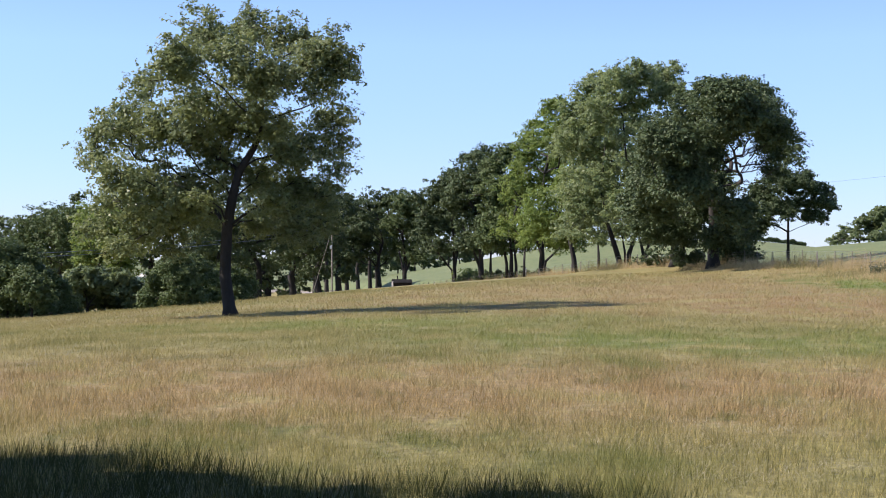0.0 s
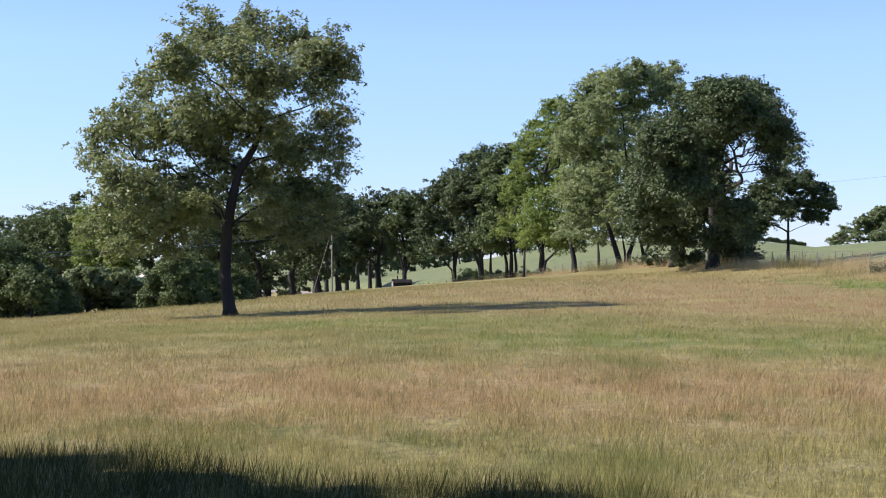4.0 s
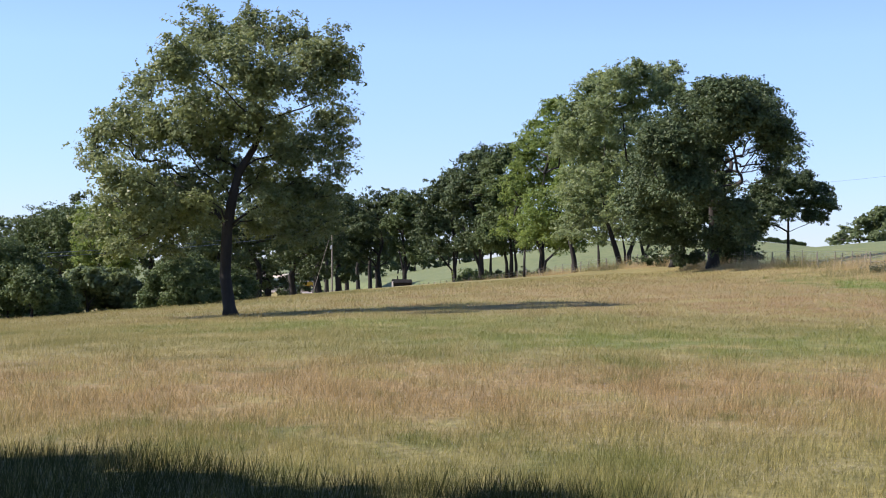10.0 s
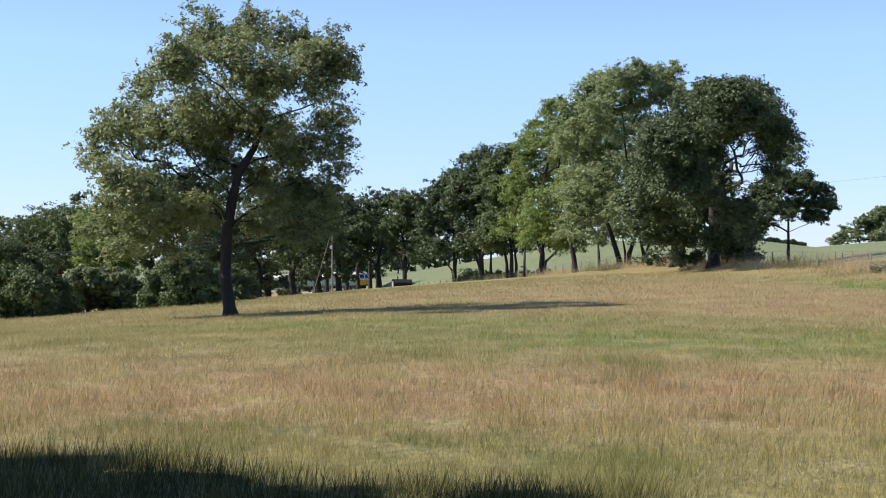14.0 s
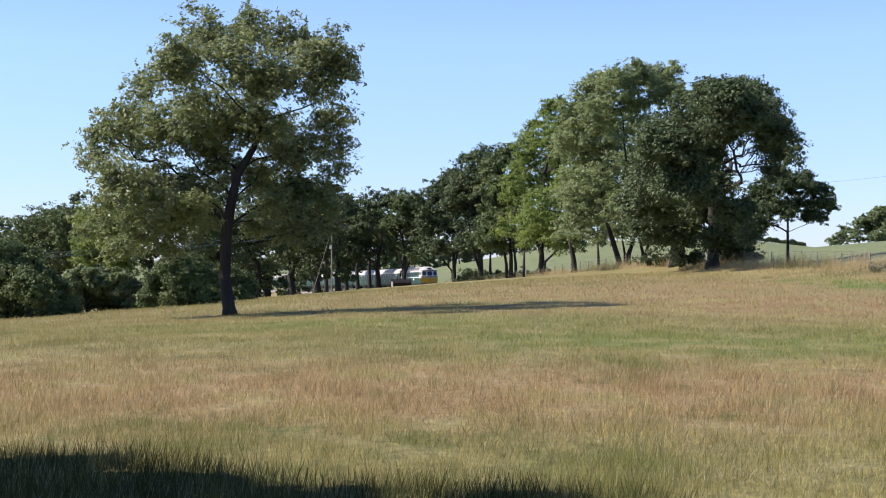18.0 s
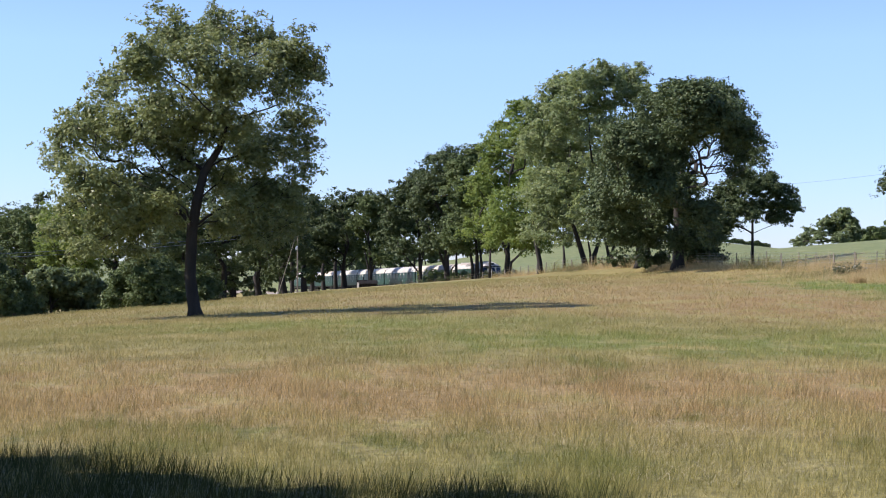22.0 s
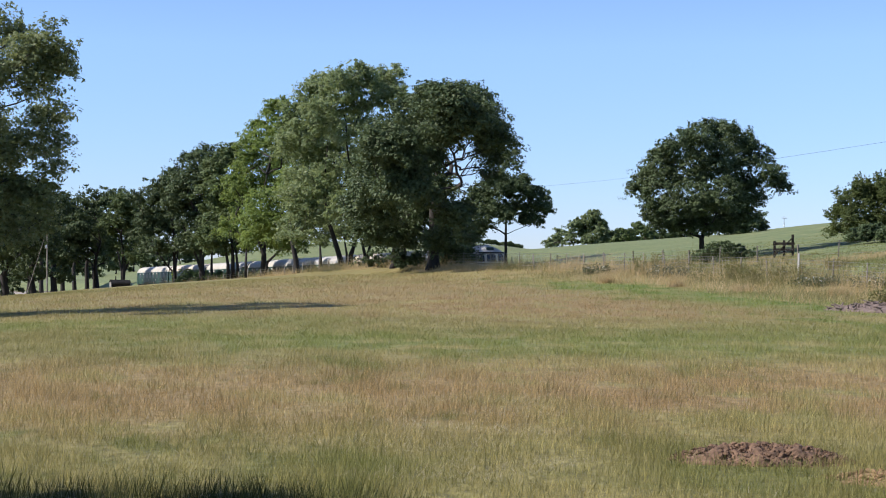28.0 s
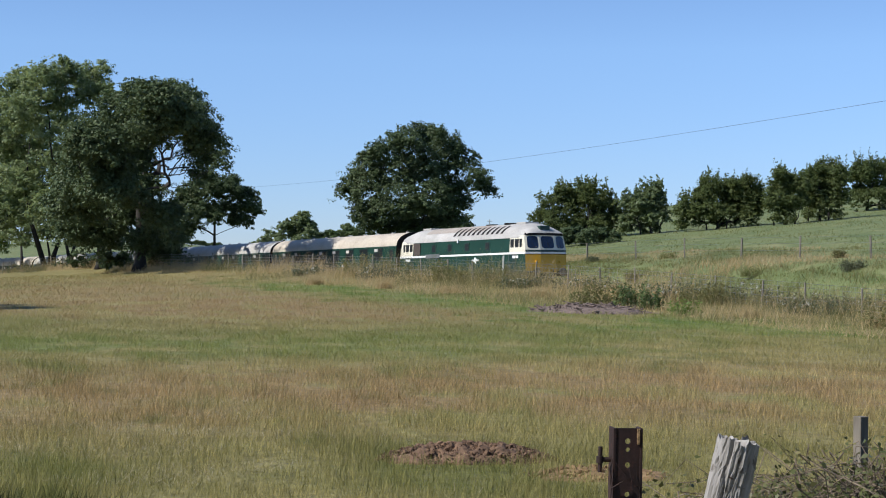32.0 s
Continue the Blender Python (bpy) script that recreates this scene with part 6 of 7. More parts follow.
    h = rng.uniform(0.06, 0.17, len(x)) * (1 + 0.35 * np.sin(x * 1.4 + 2 * np.sin(y * 0.5)) * np.sin(y * 0.6 + x * 0.4))
    ob = new("meadow_grass", blade_mesh("meadow_grass", x, y, ground(x, y), h, d * 0.00032, 0.6, M_BLADE_FAR, rng))
    tagged(ob, "long dry summer grass further up the meadow", "grass", kind="stuff")
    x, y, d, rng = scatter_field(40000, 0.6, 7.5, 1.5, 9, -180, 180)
    ob = new("stand_grass", blade_mesh("stand_grass", x, y, ground(x, y), rng.uniform(0.05, 0.16, len(x)), 0.006, 0.5, M_RANK_SHADE, rng))
    tagged(ob, "rank grass round the stand in a shade-darkened colour", "grass", kind="stuff")
    # pale lodged stems lying in the near meadow
    rng = np.random.default_rng(8)
    a, d = np.radians(rng.normal(11.0, 5.0, 7000)), rng.uniform(10.5, 18.5, 7000)
    x, y = d * np.sin(a), d * np.cos(a)
    m = np.sin(x * 1.7 + 2 * np.sin(y * 1.3)) * np.sin(y * 1.9 + x * 0.6) > 0.15
    x, y = x[m], y[m]
    ob = new("lodged_stems", blade_mesh("lodged_stems", x, y, ground(x, y) + 0.08, rng.uniform(0.02, 0.06, len(x)), 0.004, rng.uniform(0.8, 3.2, len(x)), M_PALESTEM, rng))
    tagged(ob, "pale flattened grass stems lying in the meadow", "grass", kind="stuff")
    # rank grass where the trees' shade falls, its colour darkened to deepen that shade
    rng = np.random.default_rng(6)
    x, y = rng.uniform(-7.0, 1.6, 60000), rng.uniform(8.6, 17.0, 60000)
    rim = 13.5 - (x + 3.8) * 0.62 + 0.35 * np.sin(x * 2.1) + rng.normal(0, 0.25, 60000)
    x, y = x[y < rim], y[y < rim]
    ob = new("rank_shade_grass", blade_mesh("rank_shade_grass", x, y, ground(x, y), rng.uniform(0.1, 0.26, len(x)), rng.uniform(0.004, 0.009, len(x)), 0.35, M_RANK_SHADE, rng))
    tagged(ob, "rank green grass, the trees' shade darkened into its colour", "grass", kind="stuff")
    # tall bents and weeds on the railway verge
    n = 300000
    rng = np.random.default_rng(5)
    s, u = rng.uniform(-70, 150, n), -rng.uniform(4.5, 24.0, n)
    px = np.array([line_point(k) for k in np.arange(-70, 152, 2.0)])
    i = (s + 70) / 2
    j = i.astype(int)
    hx, hy = np.sin(px[j, 2]), np.cos(px[j, 2])
    x = px[j, 0] + (px[j + 1, 0] - px[j, 0]) * (i - j) - hy * -u * -1
    y = px[j, 1] + (px[j + 1, 1] - px[j, 1]) * (i - j) + hx * -u * -1
    dense = np.interp(-u, (8, 10, 24), (0.0, 0.05, 0.3))
    keep = 0.62 + 0.5 * np.sin(s * 0.35 + np.sin(s * 0.11) * 3 + u * 0.3) + rng.normal(0, 0.3, n) > dense
    edge = -u < np.interp(s, (-40, -8, 20, 60), (18.5, 14.8, 11.0, 10.0)) + 1.3 * np.sin(s * 0.22) + rng.normal(0, 0.5, n)
    keep &= edge
    weed = (np.sin(s * 0.29 + 1.0) * np.sin(u * 0.7 + s * 0.05) > np.interp(s, (-20, 10), (-0.05, 0.28))) & (rng.random(n) < 0.8)
    for m, mat, lab, nm, hh in ((keep & ~weed, M_STEM, "tall straw-coloured bents on the railway verge", "verge_grass", (0.25, 0.75)),
                                (keep & weed, M_WEED, "green and brown weeds on the railway verge", "verge_weeds", (0.25, 0.85))):
        h = rng.uniform(*hh, m.sum()) * np.interp(-u[m], (4, 6, 9.5, 11.5, 20), (1.7, 1.95, 1.62, 0.82, 0.42)) * np.interp(s[m], (-30, -5, 12, 30, 60, 130), (1.25, 1.25, 1.1, 0.95, 0.95, 0.95)) * (0.72 + 0.42 * np.sin(s[m] * 1.9 + 2 * np.sin(u[m] * 1.3)) * np.sin(u[m] * 1.7 + s[m] * 0.6) + 0.25 * np.sin(s[m] * 0.5))
        ob = new(nm, blade_mesh(nm, x[m], y[m], ground(x[m], y[m]), h, rng.uniform(0.006, 0.02, m.sum()), 0.5, mat, rng))
        tagged(ob, lab, "grass", kind="stuff")

    # rough growth on the bank beyond the line
    n = 240000
    s, u = rng.uniform(-75, 120, n), rng.uniform(3.2, 14.5, n)
    i = (s + 75) / 2
    px = np.array([line_point(k) for k in np.arange(-75, 124, 2.0)])
    j = i.astype(int)
    x = px[j, 0] + (px[j + 1, 0] - px[j, 0]) * (i - j) - np.cos(px[j, 2]) * u
    y = px[j, 1] + (px[j + 1, 1] - px[j, 1]) * (i - j) + np.sin(px[j, 2]) * u
    kind = np.sin(s * 0.21 + u * 0.5) + np.sin(s * 0.53 + 1.3 * np.sin(u * 0.8)) + rng.normal(0, 0.5, n) + (u - 8) * 0.15
    brown = kind + 0.6 * np.exp(-((u - 9.0 - 1.2 * np.sin(s * 0.17)) / 2.0) ** 2) - 0.7 * np.exp(-((u - 5.5 - np.sin(s * 0.23)) / 2.0) ** 2)
    for m, mat, lab, nm, hh in ((brown > 0.75, M_STEM, "dry brown bents on the far bank of the railway", "bank_bents", (0.2, 0.75)),
                                ((brown <= 0.75) & (brown > -0.8), M_WEED, "rough green and brown growth on the far bank", "bank_weeds", (0.15, 0.65)),
                                (brown <= -0.8, M_PASTURE, "mixed grass on the far bank of the railway", "bank_grass", (0.15, 0.5))):
        lump = np.interp(u[m], (4.5, 7.5, 10.5, 14.5), (1.0, 0.65, 0.42, 0.3)) * (0.75 + 0.7 * np.sin(s[m] * 1.1 + 2 * np.sin(u[m] * 1.6)) * np.sin(u[m] * 2.0 + s[m] * 0.7))
        ob = new(nm, blade_mesh(nm, x[m], y[m], ground(x[m], y[m]), rng.uniform(*hh, m.sum()) * lump, rng.uniform(0.012, 0.034, m.sum()), 0.5, mat, rng))
        tagged(ob, lab, "grass", kind="stuff")
    # short pasture on the hill
    n = 120000
    s, u = rng.uniform(-110, 60, n), 12.5 + 75 * rng.random(n) ** 1.4
    x0 = np.array([line_point(k) for k in np.arange(-110, 64, 2.0)])
    i = (s + 110) / 2
    j = i.astype(int)
    x = x0[j, 0] + (x0[j + 1, 0] - x0[j, 0]) * (i - j) - np.cos(x0[j, 2]) * u
    y = x0[j, 1] + (x0[j + 1, 1] - x0[j, 1]) * (i - j) + np.sin(x0[j, 2]) * u
    ob = new("hill_grass", blade_mesh("hill_grass", x, y, ground(x, y), rng.uniform(0.04, 0.17, n) * (1 + 0.8 * np.sin(x * 0.9 + 2 * np.sin(y * 0.5)) * np.sin(y * 0.8)), rng.uniform(0.02, 0.045, n), 0.6, M_PASTURE, rng))
    tagged(ob, "short tufted pasture grass on the hillside", "grass", kind="stuff")


grass()

# ---- railway line ----
M_BALLAST = surface("ballast", (0.16, 0.14, 0.12), (0.28, 0.25, 0.22), 3.0, 0.9, 0, 0.9, 18)
M_SLEEPER = surface("tarred_sleeper", (0.05, 0.042, 0.035), (0.10, 0.085, 0.07), 3.0, 0.85, 0, 0.4, 25)
M_POSTWOOD = surface("weathered_post_wood", (0.15, 0.13, 0.105), (0.30, 0.27, 0.23), 3.0, 0.85, 0, 0.5, 25, (1, 1, 0.15))
M_GREYWOOD = surface("silver_weathered_wood", (0.19, 0.18, 0.17), (0.4, 0.385, 0.37), 9.0, 0.85, 0, 0.7, 45, (1, 1, 0.12), spots=((0.10, 0.085, 0.07), 14.0))
M_OLDPOST = surface("dull_sawn_wood", (0.1, 0.088, 0.07), (0.22, 0.197, 0.163), 5.0, 0.85, 0, 0.5, 30, (1, 1, 0.15))
M_DARKWOOD = surface("dark_wood", (0.018, 0.015, 0.012), (0.042, 0.035, 0.029), 4.0, 0.85, 0, 0.4, 30)
M_PALEPOST = surface("pale_concrete_post", (0.42, 0.41, 0.38), (0.55, 0.54, 0.50), 4.0, 0.85, 0, 0.3, 30)
M_WIRE = surface("galvanised_wire", (0.30, 0.30, 0.30), (0.42, 0.42, 0.42), 5.0, 0.45, 0.8, 0.0, 30)
M_RUST = surface("rusty_iron", (0.018, 0.008, 0.007), (0.036, 0.015, 0.012), 9.0, 0.75, 0.1, 0.1, 60, spots=((0.048, 0.018, 0.013), 30.0))
M_SOIL = surface("turned_soil", (0.058, 0.033, 0.020), (0.22, 0.135, 0.082), 14.0, 0.95, 0, 0.8, 40, coords="World")
M_OCHRE = surface("ochre_subsoil", (0.15, 0.09, 0.042), (0.29, 0.19, 0.095), 8.0, 0.95, 0, 0.8, 40, coords="World")
M_BRUSH = surface("weathered_brushwood", (0.085, 0.062, 0.053), (0.21, 0.16, 0.135), 6.0, 0.9, 0, 0.4, 30)
M_CABLE = surface("overhead_cable", (0.07, 0.1, 0.17), (0.1, 0.14, 0.22), 4.0, 0.8, 0, 0, 30)
M_DEADTWIG = surface("dead_bramble_stem", (0.05, 0.036, 0.026), (0.24, 0.19, 0.135), 9.0, 0.85, 0, 0.3, 40, coords="World")
M_BRAMBLE = leaf_material("bramble_leaves", (0.035, 0.05, 0.018), (0.09, 0.1, 0.038), (0.22, 0.19, 0.09), 0.2, 0.4, 2.0)
M_SHEDROOF = surface("pale_shed_roof", (0.20, 0.19, 0.17), (0.30, 0.28, 0.25), 2.0, 0.7, 0, 0.2, 20)


for dull in (M_DARKWOOD, M_BLACK):
    dull.node_tree.nodes["Principled BSDF"].inputs["Specular IOR Level"].default_value = 0.12


def beside(s, u):
    """The place u metres east of the line (negative: west) at s."""
    x, y, h = line_point(s)
    return x - math.cos(h) * u, y + math.sin(h) * u


def permanent_way():
    root = new("railway_track")
    tagged(root, "single railway track on stone ballast in a shallow cutting", "railway track", kind="structure")
    ss = np.arange(-150, 560, 4.0)
    for u in (-0.755, 0.755):
        v, f = [], []
        for s in ss:
            z = rail_z(s)
            for du, dz in ((-0.035, -0.16), (0.035, -0.16), (0.035, 0.0), (-0.035, 0.0)):
                x, y = beside(s, u + du)
                v.append((x, y, z + dz))
        for i in range(len(ss) - 1):
            for k in range(4):
                a, b = i * 4 + k, i * 4 + (k + 1) % 4
                f.append((a, b, b + 4, a + 4))
        part("rail", mesh_of("rail", v, f, M_STEEL), root)
    v, f = [], []
    for s in ss:
        z = rail_z(s)
        for du, dz in ((-2.5, -0.62), (-1.55, -0.27), (1.55, -0.27), (2.5, -0.62)):
            x, y = beside(s, du)
            v.append((x, y, z + dz))
    for i in range(len(ss) - 1):
        for k in range(3):
            a = i * 4 + k
            f.append((a, a + 1, a + 5, a + 4))
    part("ballast", mesh_of("ballast", v, f, M_BALLAST), root)
    me = box_data("sleeper", -0.125, 0.125, -1.3, 1.3, -0.12, 0.0, M_SLEEPER, 0.01)
    for k in range(280):
        s = -60 + 0.75 * k
        x, y, h = line_point(s)
        ob = part("sleeper", me, root)
        ob.matrix_world = pose(x, y, rail_z(s) - 0.17, 0, 0, 90 - math.degrees(h))


permanent_way()


# ---- fences ----
def wire(v, f, pts, r, sides=3):
    tube(v, f, pts, [r] * len(pts), sides)


def post_mesh(name, w, h, mat, rng, cap=0.0):
    bm = bmesh.new()
    bmesh.ops.create_cube(bm, size=1.0, matrix=Matrix.Translation((0, 0, h / 2)) @ Matrix.Diagonal((w, w, h, 1)))
    for q in bm.verts:
        if q.co.z > h / 2:
            q.co.z += rng.uniform(-0.02, 0.03) + cap
            q.co.x *= 0.92
    bmesh.ops.bevel(bm, geom=bm.edges[:], offset=w * 0.1, segments=1, affect="EDGES")
    me = bpy.data.meshes.new(name)
    bm.to_mesh(me)
    bm.free()
    me.materials.append(mat)
    return me


def fence(label, us, s0, s1, step, w, h, mat, wires, seed, tall=(), mesh_step=0.0):
    rng = random.Random(seed)
    root = new("wire_fence")
    tagged(root, label, "fence")
    shapes = [post_mesh("post", w * k, h * q, mat, rng) for k, q in ((1, 1), (1.15, 0.96), (0.95, 1.08))]
    high = post_mesh("straining_post", w * 1.5, h * 1.25, M_PALEPOST, rng)
    tops, s = [], s0
    k = 0
    while s < s1:
        x, y = beside(s, us(s))
        z = ground(x, y)
        big = k in tall
        ob = part("straining_post" if big else "post", high if big else rng.choice(shapes), root)
        ob.matrix_world = pose(x, y, z - 0.05, rng.uniform(-4, 4), rng.uniform(-4, 4), rng.uniform(0, 90))
        tops.append((x, y, z))
        s += step * rng.uniform(0.9, 1.1)
        k += 1
    for hh in wires:
        v, f = [], []
        wire(v, f, [(x, y, z + hh * h) for x, y, z in tops], 0.008)
        part("wire", mesh_of("wire", v, f, M_WIRE), root)
    if mesh_step:
        v, f = [], []
        for (xa, ya, za), (xb, yb, zb) in zip(tops, tops[1:]):
            n = int(math.hypot(xb - xa, yb - ya) / mesh_step)
            for i in range(1, n):
                k = i / n
                p = (xa + (xb - xa) * k, ya + (yb - ya) * k, za + (zb - za) * k)
                wire(v, f, [p, (p[0], p[1], p[2] + h * wires[-1])], 0.004)
        part("netting", mesh_of("netting", v, f, M_WIRE), root)["kind"] = "stuff"


fence("post and wire netting fence along the railway verge", lambda s: -8.4, -62, 60, 2.7, 0.055, 1.12, M_POSTWOOD, (0.2, 0.4, 0.6, 0.78, 0.93), 3, (19, 44), 0.3)
fence("post and wire fence before the row of trees", lambda s: -8.4, 61, 170, 3.2, 0.08, 1.1, M_POSTWOOD, (0.4, 0.7, 0.93), 4, (14,))
fence("wooden post and wire fence at the foot of the hill", lambda s: 9.6, -75, 95, 5.0, 0.085, 1.25, M_OLDPOST, (0.35, 0.65, 0.92), 5)


# ---- far side of the line ----
def plank_frame():
    """A small timber stile against the fence: two posts, rails and a brace."""
    x, y = place(21.75, 121)
    root = new("timber_stile")
    tagged(root, "dark timber stile standing in the grass by the fence", "stile")
    root.matrix_world = pose(x, y, ground(x, y) - 0.05, 0, 0, -20)
    for a, h in ((-0.68, 1.25), (0.0, 1.3), (0.62, 1.72)):
        part("post", box_data("post", a - 0.09, a + 0.09, -0.09, 0.09, 0, h, M_DARKWOOD, 0.015), root)
    for z in (0.6, 1.05):
        part("rail", box_data("rail", -0.8, 0.75, -0.14, -0.09, z - 0.09, z + 0.09, M_DARKWOOD, 0.012), root)
    part("step", box_data("step", -0.25, 0.25, -0.6, 0.5, 0.36, 0.42, M_DARKWOOD, 0.012), root)
    v, f = [], []
    tube(v, f, [(-0.68, -0.12, 0.2), (0.62, -0.12, 1.5)], [0.05, 0.05], 4)
    part("brace", mesh_of("brace", v, f, M_DARKWOOD), root)


plank_frame()


def field_shelter():
    x, y = place(-1.58, 176)
    root = new("low_shelter")
    tagged(root, "low dark timber shelter with a pale gable end in the field", "shelter")
    root.matrix_world = pose(x, y, ground(x, y) - 0.02, 0, 0, 12)
    part("body", box_data("body", -0.62, 1.36, -0.5, 0.5, 0, 0.85, M_DARKWOOD, 0.02), root)
    for k in range(8):
        part("board", box_data("board", -0.62 + 0.25 * k + 0.01, -0.39 + 0.25 * k, -0.53, -0.5, 0.03, 0.93, M_DARKWOOD, 0.005), root)
    rows = [[(-0.72, -0.62, 0.84), (-0.72, 0.0, 1.25), (-0.72, 0.62, 0.84)], [(1.44, -0.62, 0.84), (1.44, 0.0, 1.2), (1.44, 0.62, 0.84)]]
    skin("roof", rows, M_BLACK, root, "dark felted roof")
    part("gable", box_data("gable", -0.68, -0.62, -0.5, 0.5, 0.0, 1.0, M_SHEDROOF, 0.01), root)
    part("flue", cyl_data("flue", (-0.1, 0, 1.1), (-0.1, 0, 1.6), 0.06, M_DARKWOOD, 8), root)


field_shelter()


def utility_pole(x, y, h, arms=True, strut=None, turn=0.0, label="wooden utility pole with a cross-arm"):
    root = new("utility_pole")
    tagged(root, label, "utility pole")
    root.matrix_world = pose(x, y, ground(x, y) - 0.1, 0, 0, turn)
    part("pole", cyl_data("pole", (0, 0, 0), (0, 0, h), 0.10, M_POSTWOOD, 10, 0.07), root)
    if arms:
        part("cross_arm", box_data("cross_arm", -0.7, 0.7, -0.16, -0.06, h - 0.5, h - 0.38, M_POSTWOOD, 0.01), root)
        for k in (-0.6, 0.0, 0.6):
            part("insulator", cyl_data("insulator", (k, -0.11, h - 0.38), (k, -0.11, h - 0.2), 0.05, M_WHITE, 8), root)
    part("fuse_box", box_data("fuse_box", -0.24, 0.02, -0.3, -0.1, h * 0.68, h * 0.73, M_WHITE, 0.02), root)
    if strut:
        v, f = [], []
        tube(v, f, [(strut, 0, 0), (-0.05, 0, h * 0.93)], [0.04, 0.03], 8)
        part("stay_pole", mesh_of("stay_pole", v, f, M_POSTWOOD), root)
    return root


px_, py_ = place(-3.93, 190)
utility_pole(px_, py_, 8.4, False, -2.4, 0, "wooden pole with a slanting stay pole at the field's edge")
utility_pole(*place(21.75, 420), 8.0, True, None, 0, "distant wooden utility pole on the hill")


def cable(name, a, b, sag, r, label):
    pts = [tuple(Vector(a).lerp(Vector(b), k / 24) - Vector((0, 0, sag * 4 * (k / 24) * (1 - k / 24)))) for k in range(25)]
    v, f = [], []
    tube(v, f, pts, [r] * 25, 5)
    tagged(new(name, mesh_of(name, v, f, M_CABLE)), label, "cable")


zp = ground(px_, py_)
for k in range(2):
    cable("overhead_cable", (px_, py_, zp + 8.15 - 0.4 * k), (-39.5, 132.5 + k, 1.75 - 0.3 * k), 0.5, 0.02, "pale overhead cable before the dark wood")
cable("overhead_cable", (46.0, 240.0, 12.0), (53.0, 12.0, 11.6), 1.9, 0.012, "thin overhead cable across the sky")
utility_pole(46.0, 240.0, 12.0 - ground(46.0, 240.0) + 0.2, False, None, 0, "wooden utility pole behind the row of trees")
utility_pole(53.0, 12.0, 11.6 - ground(53.0, 12.0) + 0.2, False, None, 0, "wooden utility pole by the meadow")


# ---- foreground ----
def heap(name, x, y, rx, ry, h, mat, seed, label, cat, turn=0.0, rough=0.35):
    """A rough heap of earth with a ragged rim."""
    rng = np.random.default_rng(seed)
    root = new(name)
    tagged(root, label, cat)
    root.matrix_world = pose(x, y, ground(x, y) - 0.03, 0, 0, turn)
    n = 46
    v, f = [], []
    for j in range(n + 1):
        for i in range(n + 1):
            a, b = (i / n * 2 - 1) * 1.1, (j / n * 2 - 1) * 1.1
            rim = 1 - (a * a + b * b) + 0.35 * noise.noise(Vector((a * 2.2, b * 2.2, seed)))
            z = max(0.0, rim) ** 0.65 * (1 + rough * noise.noise(Vector((a * rx * 9, b * ry * 9, seed + 3)))) + 0.28 * rough * noise.noise(Vector((a * rx * 24, b * ry * 24, seed)))
            v.append((a * rx, b * ry, h * z - (0.06 if rim <= 0 else 0)))
    for j in range(n):
        for i in range(n):
            k = j * (n + 1) + i
            f.append((k, k + 1, k + n + 2, k + n + 1))
    part("mass", mesh_of("mass", v, f, mat, True), root)
    return root, rng


def clods(root, rng, n, rx, ry, h, size, mat):
    shapes = []
    for k in range(5):
        bm = bmesh.new()
        bmesh.ops.create_icosphere(bm, subdivisions=1, radius=1.0)
        for q in bm.verts:
            q.co *= 0.7 + 0.55 * rng.random()
            q.co.z *= 0.75
        me = bpy.data.meshes.new("clod")
        bm.to_mesh(me)
        bm.free()
        me.materials.append(mat)
        shapes.append(me)
    for k in range(n):
        a, r = rng.uniform(0, 2 * math.pi), math.sqrt(rng.random())
        ob = part("clod", shapes[k % 5], root)
        s = size * rng.uniform(0.4, 1.25)
        ob.matrix_basis = Matrix.LocRotScale((rx * r * math.cos(a), ry * r * math.sin(a), h * max(0.0, 1 - r * r) ** 0.7 + s * 0.1),
                                             Euler((rng.uniform(0, 6), rng.uniform(0, 6), rng.uniform(0, 6))), (s, s, s))


def crumbs(root, rng, n, rx, ry, h, size, mat):
    """Fine crumbs of earth strewn over a heap, as one part."""
    v, f = [], []
    for k in range(n):
        a, r = rng.uniform(0, 2 * math.pi), math.sqrt(rng.random()) * 1.05
        c = np.array((rx * r * math.cos(a), ry * r * math.sin(a), h * max(0.0, 1 - r * r) ** 0.7 + rng.uniform(0.0, 0.02)))
        q = ways(rng, 4) * size * rng.uniform(0.5, 1.6)
        b = len(v)
        v += [tuple(c + w) for w in q]
        f += [(b, b + 1, b + 2), (b, b + 2, b + 3), (b, b + 3, b + 1), (b + 1, b + 3, b + 2)]
    part("crumb_layer", mesh_of("crumb_layer", v, f, mat), root)["kind"] = "stuff"


hx, hy = place(21.0, 13.1)
mound, mr = heap("soil_heap", hx, hy, 0.74, 0.40, 0.145, M_SOIL, 5, "heap of turned brown soil lying in the grass", "soil heap", -18, 0.55)
clods(mound, mr, 290, 0.72, 0.37, 0.15, 0.03, M_SOIL)
crumbs(mound, mr, 1500, 0.76, 0.40, 0.15, 0.011, M_SOIL)
bx, by = place(25.6, 12.2)
bare, br = heap("bare_soil", bx, by, 0.60, 0.42, 0.075, M_OCHRE, 9, "low spread of bare ochre subsoil in the grass", "bare soil", -22, 0.4)
clods(bare, br, 140, 0.52, 0.34, 0.09, 0.022, M_OCHRE)
crumbs(bare, br, 700, 0.62, 0.42, 0.07, 0.009, M_OCHRE)
wx, wy = place(25.2, 57.0)
brush, wr = heap("brushwood_heap", wx, wy, 2.1, 1.5, 0.24, M_BRUSH, 12, "low heap of grey-brown brushwood at the meadow's edge", "brushwood heap", -24, 0.6)
for k in range(240):
    v, f = [], []
    a, r = wr.uniform(0, 6.28), math.sqrt(wr.random())
